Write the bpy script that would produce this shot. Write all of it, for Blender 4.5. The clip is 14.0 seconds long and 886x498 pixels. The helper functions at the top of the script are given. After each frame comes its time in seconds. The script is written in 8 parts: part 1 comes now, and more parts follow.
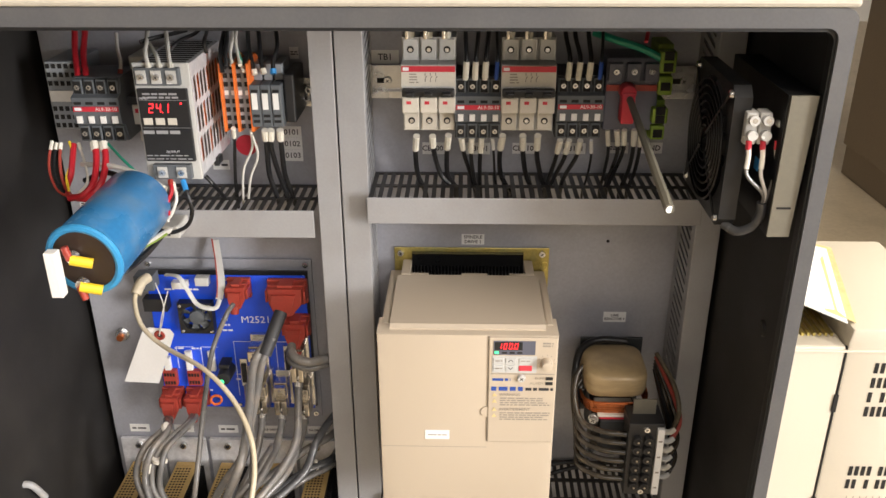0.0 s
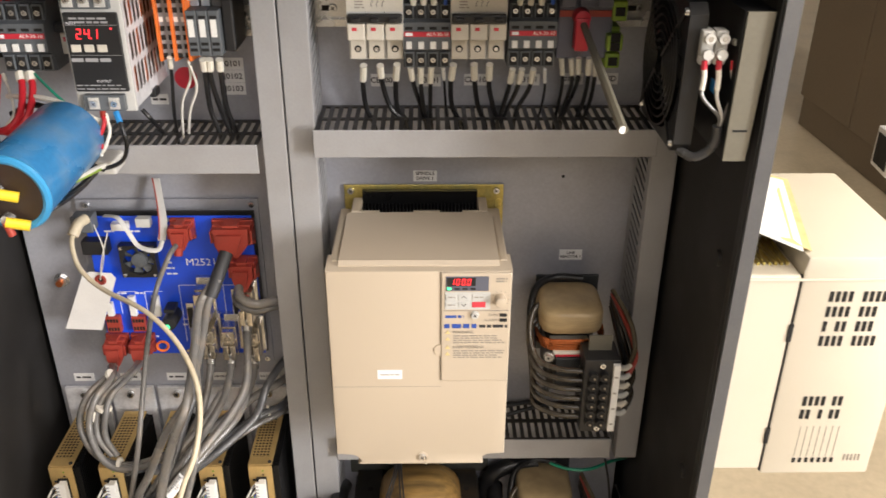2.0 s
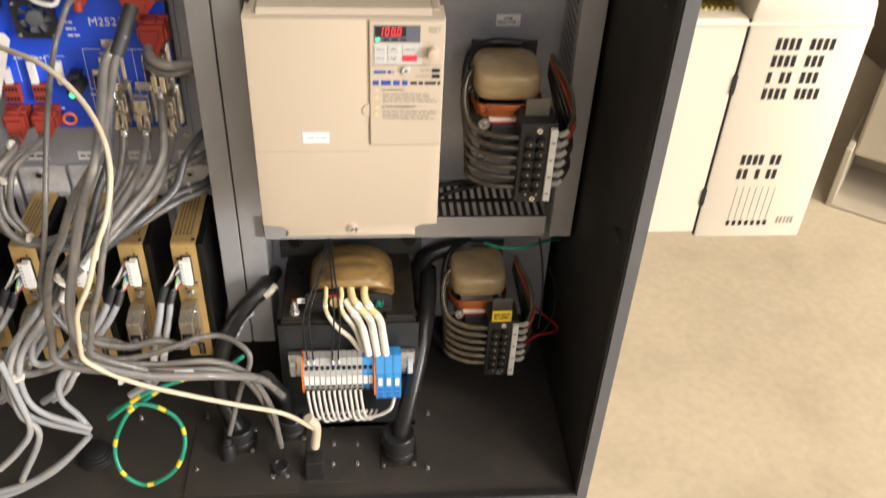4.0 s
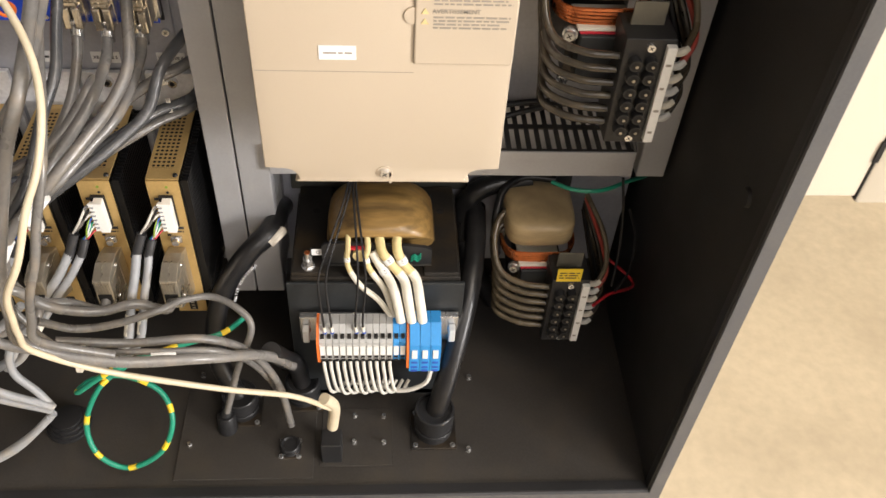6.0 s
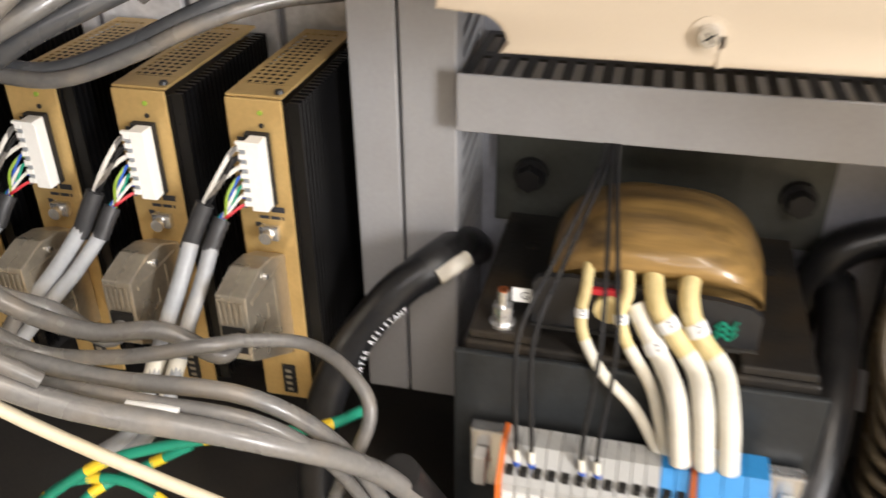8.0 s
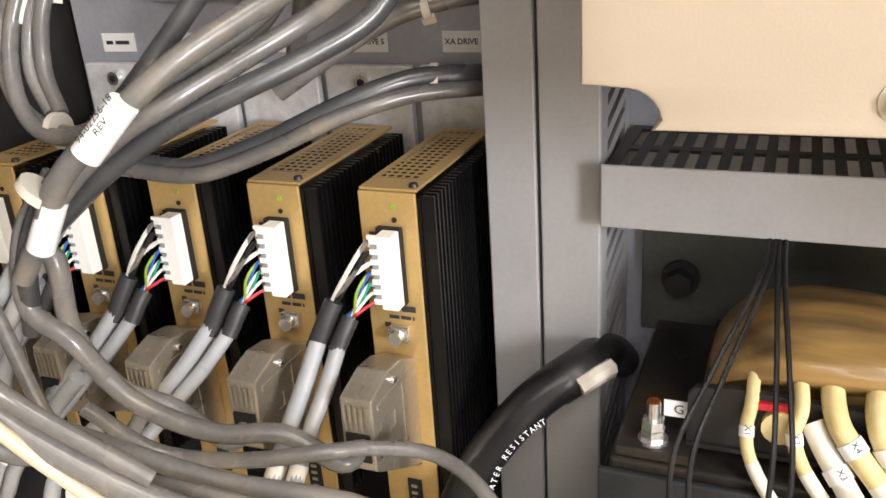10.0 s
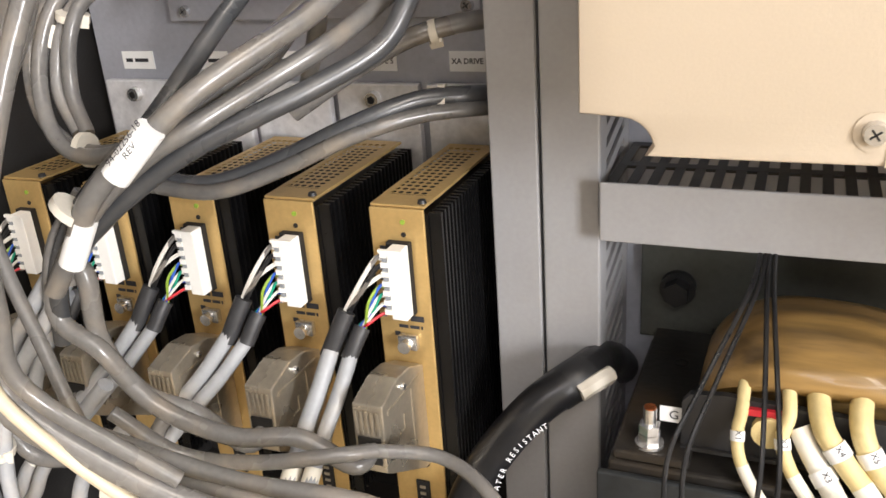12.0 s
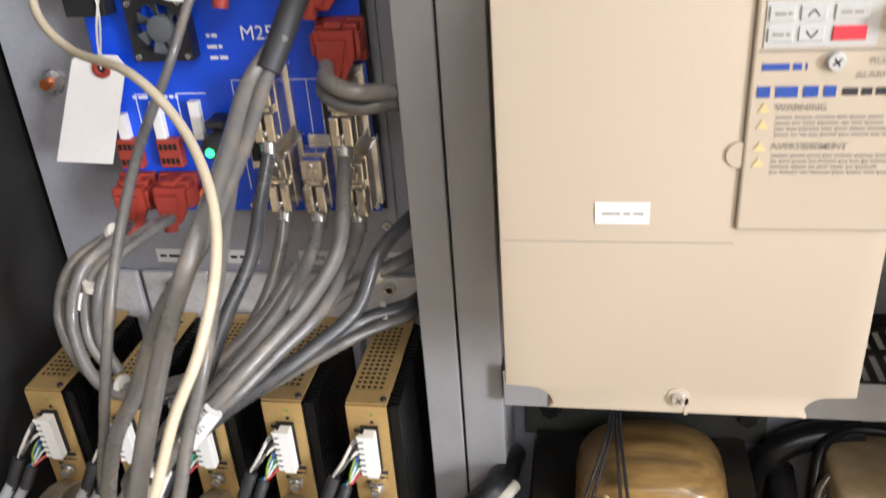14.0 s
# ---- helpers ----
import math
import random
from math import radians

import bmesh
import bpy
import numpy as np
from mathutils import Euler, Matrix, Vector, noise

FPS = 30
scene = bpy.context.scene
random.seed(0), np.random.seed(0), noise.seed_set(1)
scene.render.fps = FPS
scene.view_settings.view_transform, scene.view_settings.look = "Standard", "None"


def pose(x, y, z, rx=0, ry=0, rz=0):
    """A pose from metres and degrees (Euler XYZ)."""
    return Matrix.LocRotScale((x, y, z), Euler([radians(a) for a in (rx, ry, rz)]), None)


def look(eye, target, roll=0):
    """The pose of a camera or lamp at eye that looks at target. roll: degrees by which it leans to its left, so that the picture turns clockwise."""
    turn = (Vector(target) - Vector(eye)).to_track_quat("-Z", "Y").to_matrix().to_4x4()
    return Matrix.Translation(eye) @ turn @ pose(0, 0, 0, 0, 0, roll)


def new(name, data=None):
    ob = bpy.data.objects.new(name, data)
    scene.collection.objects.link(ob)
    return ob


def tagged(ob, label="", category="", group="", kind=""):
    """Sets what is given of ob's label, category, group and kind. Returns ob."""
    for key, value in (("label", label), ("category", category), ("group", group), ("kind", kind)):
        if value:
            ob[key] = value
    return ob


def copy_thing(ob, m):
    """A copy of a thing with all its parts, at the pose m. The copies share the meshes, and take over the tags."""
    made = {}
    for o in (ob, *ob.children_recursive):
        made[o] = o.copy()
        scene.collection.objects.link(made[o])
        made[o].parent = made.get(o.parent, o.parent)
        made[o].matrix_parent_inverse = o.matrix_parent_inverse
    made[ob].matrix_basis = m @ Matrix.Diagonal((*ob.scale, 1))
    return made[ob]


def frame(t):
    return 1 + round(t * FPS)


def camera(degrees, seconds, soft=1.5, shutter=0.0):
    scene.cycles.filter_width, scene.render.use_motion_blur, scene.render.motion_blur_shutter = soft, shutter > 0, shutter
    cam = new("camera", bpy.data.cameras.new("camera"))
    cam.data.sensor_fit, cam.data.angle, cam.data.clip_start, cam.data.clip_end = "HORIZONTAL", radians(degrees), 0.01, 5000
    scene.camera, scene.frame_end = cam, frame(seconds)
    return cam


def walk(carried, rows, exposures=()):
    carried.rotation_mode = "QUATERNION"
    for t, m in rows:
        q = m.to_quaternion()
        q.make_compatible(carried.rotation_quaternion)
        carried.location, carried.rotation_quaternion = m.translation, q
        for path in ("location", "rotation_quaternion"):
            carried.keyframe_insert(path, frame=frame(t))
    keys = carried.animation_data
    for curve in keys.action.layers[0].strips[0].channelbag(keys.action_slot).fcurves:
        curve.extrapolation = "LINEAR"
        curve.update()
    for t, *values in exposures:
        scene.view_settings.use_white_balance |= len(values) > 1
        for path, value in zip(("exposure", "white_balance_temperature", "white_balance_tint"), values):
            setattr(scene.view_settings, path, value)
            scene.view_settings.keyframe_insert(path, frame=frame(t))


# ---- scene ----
cam = camera(54.3, 14.0, shutter=0.5)
PATH = [
    (0, (0.095, 0.082, 1.58), (0.045, 1.896, 0.74), -0.2),
    (0.5, (0.095, 0.083, 1.578), (0.045, 1.897, 0.737), -0.1),
    (1, (0.097, 0.091, 1.567), (0.063, 1.898, 0.71), 0.4),
    (1.5, (0.099, 0.101, 1.55), (0.087, 1.887, 0.65), 0.7),
    (2, (0.107, 0.096, 1.547), (0.142, 1.869, 0.622), 0.3),
    (2.5, (0.113, 0.069, 1.547), (0.219, 1.831, 0.606), 0.4),
    (3, (0.112, 0.057, 1.526), (0.272, 1.791, 0.542), 1.2),
    (3.5, (0.111, 0.062, 1.491), (0.286, 1.731, 0.402), 2.2),
    (4, (0.115, 0.091, 1.456), (0.29, 1.664, 0.232), 3.0),
    (6.3, (0.1, 0.327, 1.361), (0.222, 1.695, -0.093), 4.2),
    (6.5, (0.101, 0.332, 1.355), (0.216, 1.718, -0.082), 4.2),
    (7, (0.095, 0.375, 1.274), (0.185, 1.823, -0.102), 3.7),
    (7.5, (0.099, 0.459, 1.124), (-0.038, 2.021, -0.118), 1.4),
    (8, (0.081, 0.524, 1.012), (-0.325, 2.192, -0.013), -0.6),
    (8.5, (0.066, 0.546, 0.982), (-0.49, 2.262, 0.119), -2.2),
    (9, (0.069, 0.545, 0.983), (-0.567, 2.27, 0.197), -3.0),
    (11.5, (0.075, 0.534, 1.0), (-0.687, 2.224, 0.249), -4.3),
    (12, (0.079, 0.528, 1.003), (-0.661, 2.224, 0.245), -4.2),
    (12.5, (0.083, 0.517, 1.026), (-0.597, 2.213, 0.212), -5.2),
    (13, (0.083, 0.486, 1.088), (-0.421, 2.189, 0.168), -5.5),
    (13.5, (0.069, 0.447, 1.165), (-0.311, 2.163, 0.21), -5.0),
    (14, (0.054, 0.436, 1.216), (-0.282, 2.168, 0.274), -4.4),
]
walk(cam, [(t, look(eye, target, roll)) for t, eye, target, roll in PATH],
     exposures=[(0, 0.0, 6450, 10), (6.5, 0.05, 6500, 10), (8.5, 0.15, 6350, 10), (12.3, 0.27, 6250, 10), (13, 0.1, 5950, 10), (14, 0.0, 5900, 10)])

# ---- light ----
world = bpy.data.worlds.new("world")
scene.world = world
world.use_nodes = True
sky = world.node_tree.nodes.new("ShaderNodeTexSky")
sky.sky_type, sky.sun_disc = "NISHITA", False
sky.sun_elevation, sky.sun_rotation = radians(50), radians(200)
world.node_tree.nodes["Background"].inputs["Strength"].default_value = 0.1
world.node_tree.links.new(sky.outputs[0], world.node_tree.nodes["Background"].inputs["Color"])


def unseen_lamp(place, target, size, watts, colour):
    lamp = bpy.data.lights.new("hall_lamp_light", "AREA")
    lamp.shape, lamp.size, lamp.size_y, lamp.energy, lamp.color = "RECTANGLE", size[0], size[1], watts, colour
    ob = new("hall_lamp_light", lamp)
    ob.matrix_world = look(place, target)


# unseen area lamps added overhead, standing in for the hall's lighting
unseen_lamp((1.5, -0.9, 3.6), (0.4, 0.4, 0.6), (0.6, 2.4), 66, (1.0, 0.88, 0.76))
unseen_lamp((0.9, -2.6, 3.2), (-0.1, 0.8, 0.9), (2.4, 0.6), 34, (1.0, 0.93, 0.92))
# large unseen area lamp added low in the east to brighten the interior
unseen_lamp((6.9, -3.4, 2.1), (0, 0.9, 1.15), (2.6, 2.8), 1330, (1.0, 0.965, 0.945))
# another unseen lamp, added to brighten the floor and drive outside the cabinet
unseen_lamp((2.3, 1.0, 3.6), (2.0, 1.4, 0), (0.6, 2.4), 100, (1.0, 0.90, 0.74))


# ---- materials ----
def mat(name, colour, rough=0.5, metal=0.0, var=0.12, scale=12.0, fine=180.0, bump=0.15, dirt=None, dirt_amount=0.0,
        coat=0.0, emit=0.0, rand=0.0, trans=0.0, ior=1.45, stretch=(1, 1, 1)):
    m = bpy.data.materials.new(name)
    m.use_nodes = True
    nt, n = m.node_tree, m.node_tree.nodes
    bsdf = n["Principled BSDF"]
    co = n.new("ShaderNodeTexCoord")
    mp = n.new("ShaderNodeMapping")
    mp.inputs["Scale"].default_value = stretch
    nt.links.new(co.outputs["Object"], mp.inputs["Vector"])

    def noise_node(s, detail):
        t = n.new("ShaderNodeTexNoise")
        t.inputs["Scale"].default_value, t.inputs["Detail"].default_value = s, detail
        nt.links.new(mp.outputs[0], t.inputs["Vector"])
        return t
    big, small = noise_node(scale, 4), noise_node(fine, 3)
    add = n.new("ShaderNodeMath")
    add.operation = "ADD"
    nt.links.new(big.outputs["Fac"], add.inputs[0])
    nt.links.new(small.outputs["Fac"], add.inputs[1])
    ramp = n.new("ShaderNodeMapRange")
    ramp.inputs["From Min"].default_value, ramp.inputs["From Max"].default_value = 0.6, 1.4
    ramp.inputs["To Min"].default_value, ramp.inputs["To Max"].default_value = 1 - var, 1 + var
    nt.links.new(add.outputs[0], ramp.inputs["Value"])
    hsv = n.new("ShaderNodeHueSaturation")
    hsv.inputs["Color"].default_value = (*colour, 1)
    nt.links.new(ramp.outputs[0], hsv.inputs["Value"])
    out = hsv.outputs[0]
    if rand:
        info = n.new("ShaderNodeObjectInfo")
        r2 = n.new("ShaderNodeMapRange")
        r2.inputs["To Min"].default_value, r2.inputs["To Max"].default_value = 1 - rand, 1 + rand
        nt.links.new(info.outputs["Random"], r2.inputs["Value"])
        h2 = n.new("ShaderNodeHueSaturation")
        nt.links.new(out, h2.inputs["Color"])
        nt.links.new(r2.outputs[0], h2.inputs["Value"])
        out = h2.outputs[0]
    if dirt:
        d = noise_node(scale * 2.3, 6)
        dr = n.new("ShaderNodeMapRange")
        dr.inputs["From Min"].default_value, dr.inputs["From Max"].default_value = 0.48, 0.72
        dr.inputs["To Max"].default_value = dirt_amount
        nt.links.new(d.outputs["Fac"], dr.inputs["Value"])
        mix = n.new("ShaderNodeMix")
        mix.data_type = "RGBA"
        nt.links.new(dr.outputs[0], mix.inputs["Factor"])
        nt.links.new(out, mix.inputs["A"])
        mix.inputs["B"].default_value = (*dirt, 1)
        out = mix.outputs["Result"]
    nt.links.new(out, bsdf.inputs["Base Color"])
    rr = n.new("ShaderNodeMapRange")
    rr.inputs["From Min"].default_value, rr.inputs["From Max"].default_value = 0.3, 0.7
    rr.inputs["To Min"].default_value, rr.inputs["To Max"].default_value = max(0.02, rough - 0.08), min(1, rough + 0.08)
    nt.links.new(big.outputs["Fac"], rr.inputs["Value"])
    nt.links.new(rr.outputs[0], bsdf.inputs["Roughness"])
    bsdf.inputs["Metallic"].default_value = metal
    bsdf.inputs["Coat Weight"].default_value = coat
    bsdf.inputs["Transmission Weight"].default_value = trans
    bsdf.inputs["IOR"].default_value = ior
    if emit:
        nt.links.new(out, bsdf.inputs["Emission Color"])
        bsdf.inputs["Emission Strength"].default_value = emit
    if bump:
        b = n.new("ShaderNodeBump")
        b.inputs["Strength"].default_value, b.inputs["Distance"].default_value = bump, 0.0006
        nt.links.new(small.outputs["Fac"], b.inputs["Height"])
        nt.links.new(b.outputs[0], bsdf.inputs["Normal"])
    return m


PANEL = mat("panel_grey_paint", (0.39, 0.40, 0.445), 0.42, 0.25, 0.10, 5, 300, 0.10, (0.22, 0.21, 0.21), 0.35)
FRAME = mat("frame_grey_paint", (0.36, 0.36, 0.37), 0.40, 0.15, 0.06, 7, 400, 0.06, (0.24, 0.22, 0.20), 0.30)
BLACK = mat("cabinet_black_paint", (0.014, 0.013, 0.0125), 0.6, 0, 0.25, 9, 500, 0.30, (0.03, 0.027, 0.024), 0.35)
FLOORPAINT = mat("cabinet_floor_paint", (0.040, 0.036, 0.032), 0.5, 0, 0.2, 10, 420, 0.25, (0.055, 0.046, 0.036), 0.7)
RIM = mat("rim_dark_grey_paint", (0.10, 0.101, 0.107), 0.45, 0.1, 0.10, 8, 380, 0.15, (0.2, 0.19, 0.17), 0.2)
TOPPAINT = mat("cabinet_top_paint", (0.48, 0.44, 0.37), 0.5, 0, 0.08, 8, 300, 0.1)
ZINC = mat("zinc_steel", (0.70, 0.70, 0.70), 0.24, 0.9, 0.12, 30, 500, 0.1)
ALU = mat("raw_aluminium_plate", (0.80, 0.80, 0.82), 0.40, 0.3, 0.14, 40, 300, 0.3, (0.4, 0.4, 0.42), 0.4)
YZINC = mat("yellow_zinc_plate", (0.55, 0.45, 0.14), 0.35, 0.8, 0.25, 30, 300, 0.1, (0.3, 0.36, 0.2), 0.4)
BEIGE = mat("drive_beige_plastic", (0.52, 0.44, 0.34), 0.48, 0, 0.025, 6, 900, 0.12, (0.50, 0.43, 0.31), 0.12)
BOXBEIGE = mat("pale_beige_cover", (0.64, 0.585, 0.48), 0.5, 0, 0.03, 6, 800, 0.12, (0.6, 0.53, 0.4), 0.15)
GOLD = mat("gold_anodised_metal", (0.60, 0.415, 0.17), 0.40, 0.6, 0.10, 18, 400, 0.12, (0.40, 0.27, 0.10), 0.35)
FIN = mat("black_anodised_fin", (0.006, 0.006, 0.0065), 0.30, 0.3, 0.2, 20, 300, 0.1)
# near-black: shade of holes, slots and gaps put into colour; also black sockets
SHADEBLACK = mat("recess_shade_black", (0.012, 0.011, 0.010), 0.8, 0, 0.2, 30, 200, 0)
PCB = mat("blue_circuit_overlay", (0.014, 0.080, 0.72), 0.34, 0, 0.08, 10, 500, 0.05, coat=0.15)
REDPL = mat("red_connector_plastic", (0.33, 0.045, 0.03), 0.45, 0, 0.15, 25, 400, 0.15, (0.2, 0.05, 0.04), 0.3)
REDST = mat("red_stripe", (0.55, 0.03, 0.05), 0.4, 0, 0.06, 20, 300, 0.05)
GREYPL = mat("dark_grey_plastic", (0.105, 0.115, 0.125), 0.5, 0, 0.10, 20, 400, 0.15)
MIDPL = mat("mid_grey_plastic", (0.27, 0.29, 0.31), 0.5, 0, 0.08, 20, 400, 0.12)
PALEPL = mat("pale_grey_plastic", (0.52, 0.52, 0.50), 0.48, 0, 0.06, 20, 400, 0.12)
STRIPGREY = mat("terminal_grey_plastic", (0.40, 0.40, 0.39), 0.48, 0, 0.08, 20, 400, 0.12, rand=0.06)
CREAM = mat("cream_plastic", (0.62, 0.58, 0.50), 0.5, 0, 0.06, 20, 400, 0.1)
BLKPL = mat("black_plastic", (0.018, 0.018, 0.019), 0.42, 0, 0.15, 20, 400, 0.12)
WHITE = mat("white_plastic", (0.78, 0.77, 0.74), 0.45, 0, 0.05, 20, 300, 0.06)
PAPER = mat("white_label", (0.80, 0.80, 0.79), 0.6, 0, 0.03, 15, 200, 0.02)
CARD = mat("white_card", (0.82, 0.81, 0.79), 0.75, 0, 0.03, 15, 400, 0.05)
INK = mat("black_ink", (0.03, 0.03, 0.035), 0.6, 0, 0.0, 10, 100, 0)
BLUEINK = mat("blue_ink", (0.03, 0.08, 0.35), 0.5, 0, 0.0, 10, 100, 0)
GREYINK = mat("grey_ink", (0.30, 0.27, 0.23), 0.6, 0, 0.0, 10, 100, 0)
WHITEINK = mat("white_ink", (0.80, 0.81, 0.85), 0.5, 0, 0.0, 10, 100, 0)
GREYC = mat("grey_cable_jacket", (0.132, 0.127, 0.121), 0.30, 0, 0.18, 22, 350, 0.2, (0.25, 0.21, 0.165), 0.6, rand=0.25, coat=0.12)
DGREYC = mat("dark_grey_cable_jacket", (0.058, 0.060, 0.064), 0.28, 0, 0.15, 22, 350, 0.15, (0.15, 0.14, 0.13), 0.35, rand=0.2, coat=0.12)
LGREYC = mat("pale_grey_cable_jacket", (0.30, 0.31, 0.325), 0.42, 0, 0.10, 22, 350, 0.12, (0.42, 0.36, 0.28), 0.5, rand=0.1)
CREAMC = mat("cream_cable_jacket", (0.56, 0.49, 0.36), 0.42, 0, 0.10, 22, 350, 0.12, (0.5, 0.40, 0.26), 0.4)
BLKC = mat("black_cable_jacket", (0.011, 0.011, 0.012), 0.34, 0, 0.2, 22, 350, 0.2, (0.06, 0.055, 0.05), 0.25)
HEAT = mat("heat_shrink", (0.032, 0.032, 0.034), 0.5, 0, 0.15, 25, 350, 0.2)
REDC = mat("red_wire", (0.45, 0.02, 0.03), 0.35, 0, 0.08, 25, 300, 0.05)
GREENC = mat("green_wire", (0.015, 0.24, 0.15), 0.35, 0, 0.08, 25, 300, 0.05)
BLUEC = mat("blue_wire", (0.03, 0.09, 0.42), 0.35, 0, 0.08, 25, 300, 0.05)
WHITEC = mat("white_wire", (0.62, 0.60, 0.55), 0.4, 0, 0.10, 25, 300, 0.05)
YELLOW = mat("yellow_plastic", (0.78, 0.55, 0.03), 0.4, 0, 0.06, 25, 300, 0.05)
ORANGE = mat("orange_plastic", (0.75, 0.17, 0.03), 0.45, 0, 0.06, 25, 300, 0.05)
BLUEPL = mat("blue_plastic", (0.035, 0.26, 0.62), 0.45, 0, 0.08, 25, 300, 0.08)
LIME = mat("yellow_green_plastic", (0.22, 0.33, 0.04), 0.45, 0, 0.12, 25, 300, 0.1)
AMBER = mat("varnished_coil_tape", (0.27, 0.165, 0.055), 0.34, 0, 0.35, 14, 110, 0.4, (0.075, 0.047, 0.018), 0.95, coat=0.3, stretch=(0.35, 1.8, 2.6))
TANTAPE = mat("tan_coil_tape", (0.42, 0.315, 0.17), 0.42, 0, 0.22, 18, 150, 0.25, (0.2, 0.14, 0.07), 0.5, coat=0.2, stretch=(0.5, 0.5, 2.2))
LEADV = mat("dark_varnished_lead", (0.040, 0.033, 0.025), 0.22, 0, 0.35, 30, 160, 0.5, (0.10, 0.078, 0.045), 0.5, coat=0.5)
LEADT = mat("tan_varnished_lead", (0.110, 0.087, 0.055), 0.26, 0, 0.3, 30, 160, 0.5, (0.06, 0.045, 0.03), 0.6, coat=0.4)
DIMINK = mat("dim_grey_ink", (0.34, 0.34, 0.35), 0.5, 0, 0.0, 10, 100, 0)
COPPER = mat("copper_wire", (0.55, 0.17, 0.06), 0.28, 0.85, 0.2, 40, 300, 0.1)
CORE = mat("varnished_core_steel", (0.022, 0.020, 0.018), 0.38, 0.2, 0.3, 12, 260, 0.3, (0.07, 0.045, 0.02), 0.5)
GCORE = mat("green_black_core", (0.028, 0.031, 0.033), 0.42, 0.2, 0.2, 12, 260, 0.2)
SLEEVE = mat("yellowed_sleeve", (0.66, 0.54, 0.27), 0.45, 0, 0.14, 20, 300, 0.3, (0.45, 0.32, 0.1), 0.35)
WSLEEVE = mat("white_sleeve", (0.72, 0.69, 0.60), 0.5, 0, 0.08, 20, 300, 0.3)
CAPBLUE = mat("capacitor_blue_sleeve", (0.03, 0.165, 0.37), 0.28, 0, 0.14, 12, 250, 0.1, (0.14, 0.22, 0.30), 0.55, coat=0.3)
CAPRIM = mat("capacitor_bright_rim", (0.04, 0.26, 0.52), 0.35, 0, 0.06, 12, 250, 0.05)
BROWN = mat("phenolic_brown", (0.035, 0.022, 0.016), 0.45, 0, 0.2, 20, 250, 0.1)
METAL = mat("nickel_shell", (0.78, 0.72, 0.62), 0.20, 0.95, 0.15, 30, 400, 0.15, (0.28, 0.25, 0.2), 0.3)
SHELL = mat("metallised_hood", (0.42, 0.375, 0.30), 0.30, 0.7, 0.16, 25, 350, 0.15)
CLEAR = mat("clear_plastic", (0.75, 0.74, 0.70), 0.25, 0, 0.05, 20, 300, 0.05, trans=0.35)
OLIVE = mat("olive_painted_sheet", (0.16, 0.148, 0.115), 0.5, 0.1, 0.08, 8, 300, 0.1)
REDLED = mat("red_led_segment", (1.0, 0.03, 0.04), 0.4, 0, 0, 10, 100, 0, emit=2.0)
GREENLED = mat("green_led", (0.08, 0.9, 0.3), 0.4, 0, 0, 10, 100, 0, emit=1.5)
STOPRED = mat("stop_button_red", (0.62, 0.05, 0.07), 0.4, 0, 0.05, 20, 300, 0.05)
SLATE = mat("slate_panel", (0.115, 0.12, 0.155), 0.4, 0, 0.05, 20, 300, 0.05)
STRAP = mat("grey_green_strap_paint", (0.105, 0.110, 0.098), 0.42, 0.2, 0.15, 8, 300, 0.15, (0.05, 0.045, 0.035), 0.5)
FANBLK = mat("matt_black_fan_plastic", (0.008, 0.008, 0.0085), 0.42, 0, 0.15, 20, 400, 0.12)
CONCRETE = mat("polished_concrete", (0.48, 0.40, 0.285), 0.40, 0, 0.13, 2.2, 46, 0.3, (0.33, 0.27, 0.19), 0.45)
WALLPAINT = mat("hall_wall_paint", (0.50, 0.47, 0.42), 0.7, 0, 0.06, 1.2, 60, 0.1)
ROOFPAINT = mat("hall_roof_paint", (0.6, 0.6, 0.58), 0.7, 0, 0.06, 1.2, 60, 0.1)
DUCT = mat("dark_slotted_sheet", (0.030, 0.029, 0.028), 0.38, 0.2, 0.12, 12, 300, 0.1, (0.13, 0.12, 0.1), 0.4)
BROWNPANEL = mat("brown_machine_panel", (0.19, 0.148, 0.105), 0.35, 0.3, 0.12, 2.5, 120, 0.1)
MACHINE = mat("putty_machine_paint", (0.40, 0.35, 0.27), 0.45, 0, 0.06, 2.5, 200, 0.1)


# ---- mesh helpers ----
def box(bm, x0, x1, y0, y1, z0, z1, bev=0.0, seg=2):
    m = Matrix.Translation(((x0 + x1) / 2, (y0 + y1) / 2, (z0 + z1) / 2)) @ Matrix.Diagonal((abs(x1 - x0), abs(y1 - y0), abs(z1 - z0), 1))
    vs = bmesh.ops.create_cube(bm, size=1, matrix=m)["verts"]
    if bev:
        es = list({e for v in vs for e in v.link_edges})
        bmesh.ops.bevel(bm, geom=es, offset=bev, segments=seg, affect="EDGES", profile=0.5)
    return vs


def cyl(bm, p0, p1, r0, r1=None, seg=16, bev=0.0):
    p0, p1 = Vector(p0), Vector(p1)
    d = p1 - p0
    m = Matrix.Translation((p0 + p1) / 2) @ d.to_track_quat("Z", "Y").to_matrix().to_4x4()
    vs = bmesh.ops.create_cone(bm, cap_ends=True, segments=seg, radius1=r0, radius2=r0 if r1 is None else r1, depth=d.length, matrix=m)["verts"]
    if bev:
        es = list({e for v in vs for e in v.link_edges if len(e.link_faces) == 2 and any(len(f.verts) > 4 for f in e.link_faces)})
        bmesh.ops.bevel(bm, geom=es, offset=bev, segments=2, affect="EDGES", profile=0.5)
    return vs


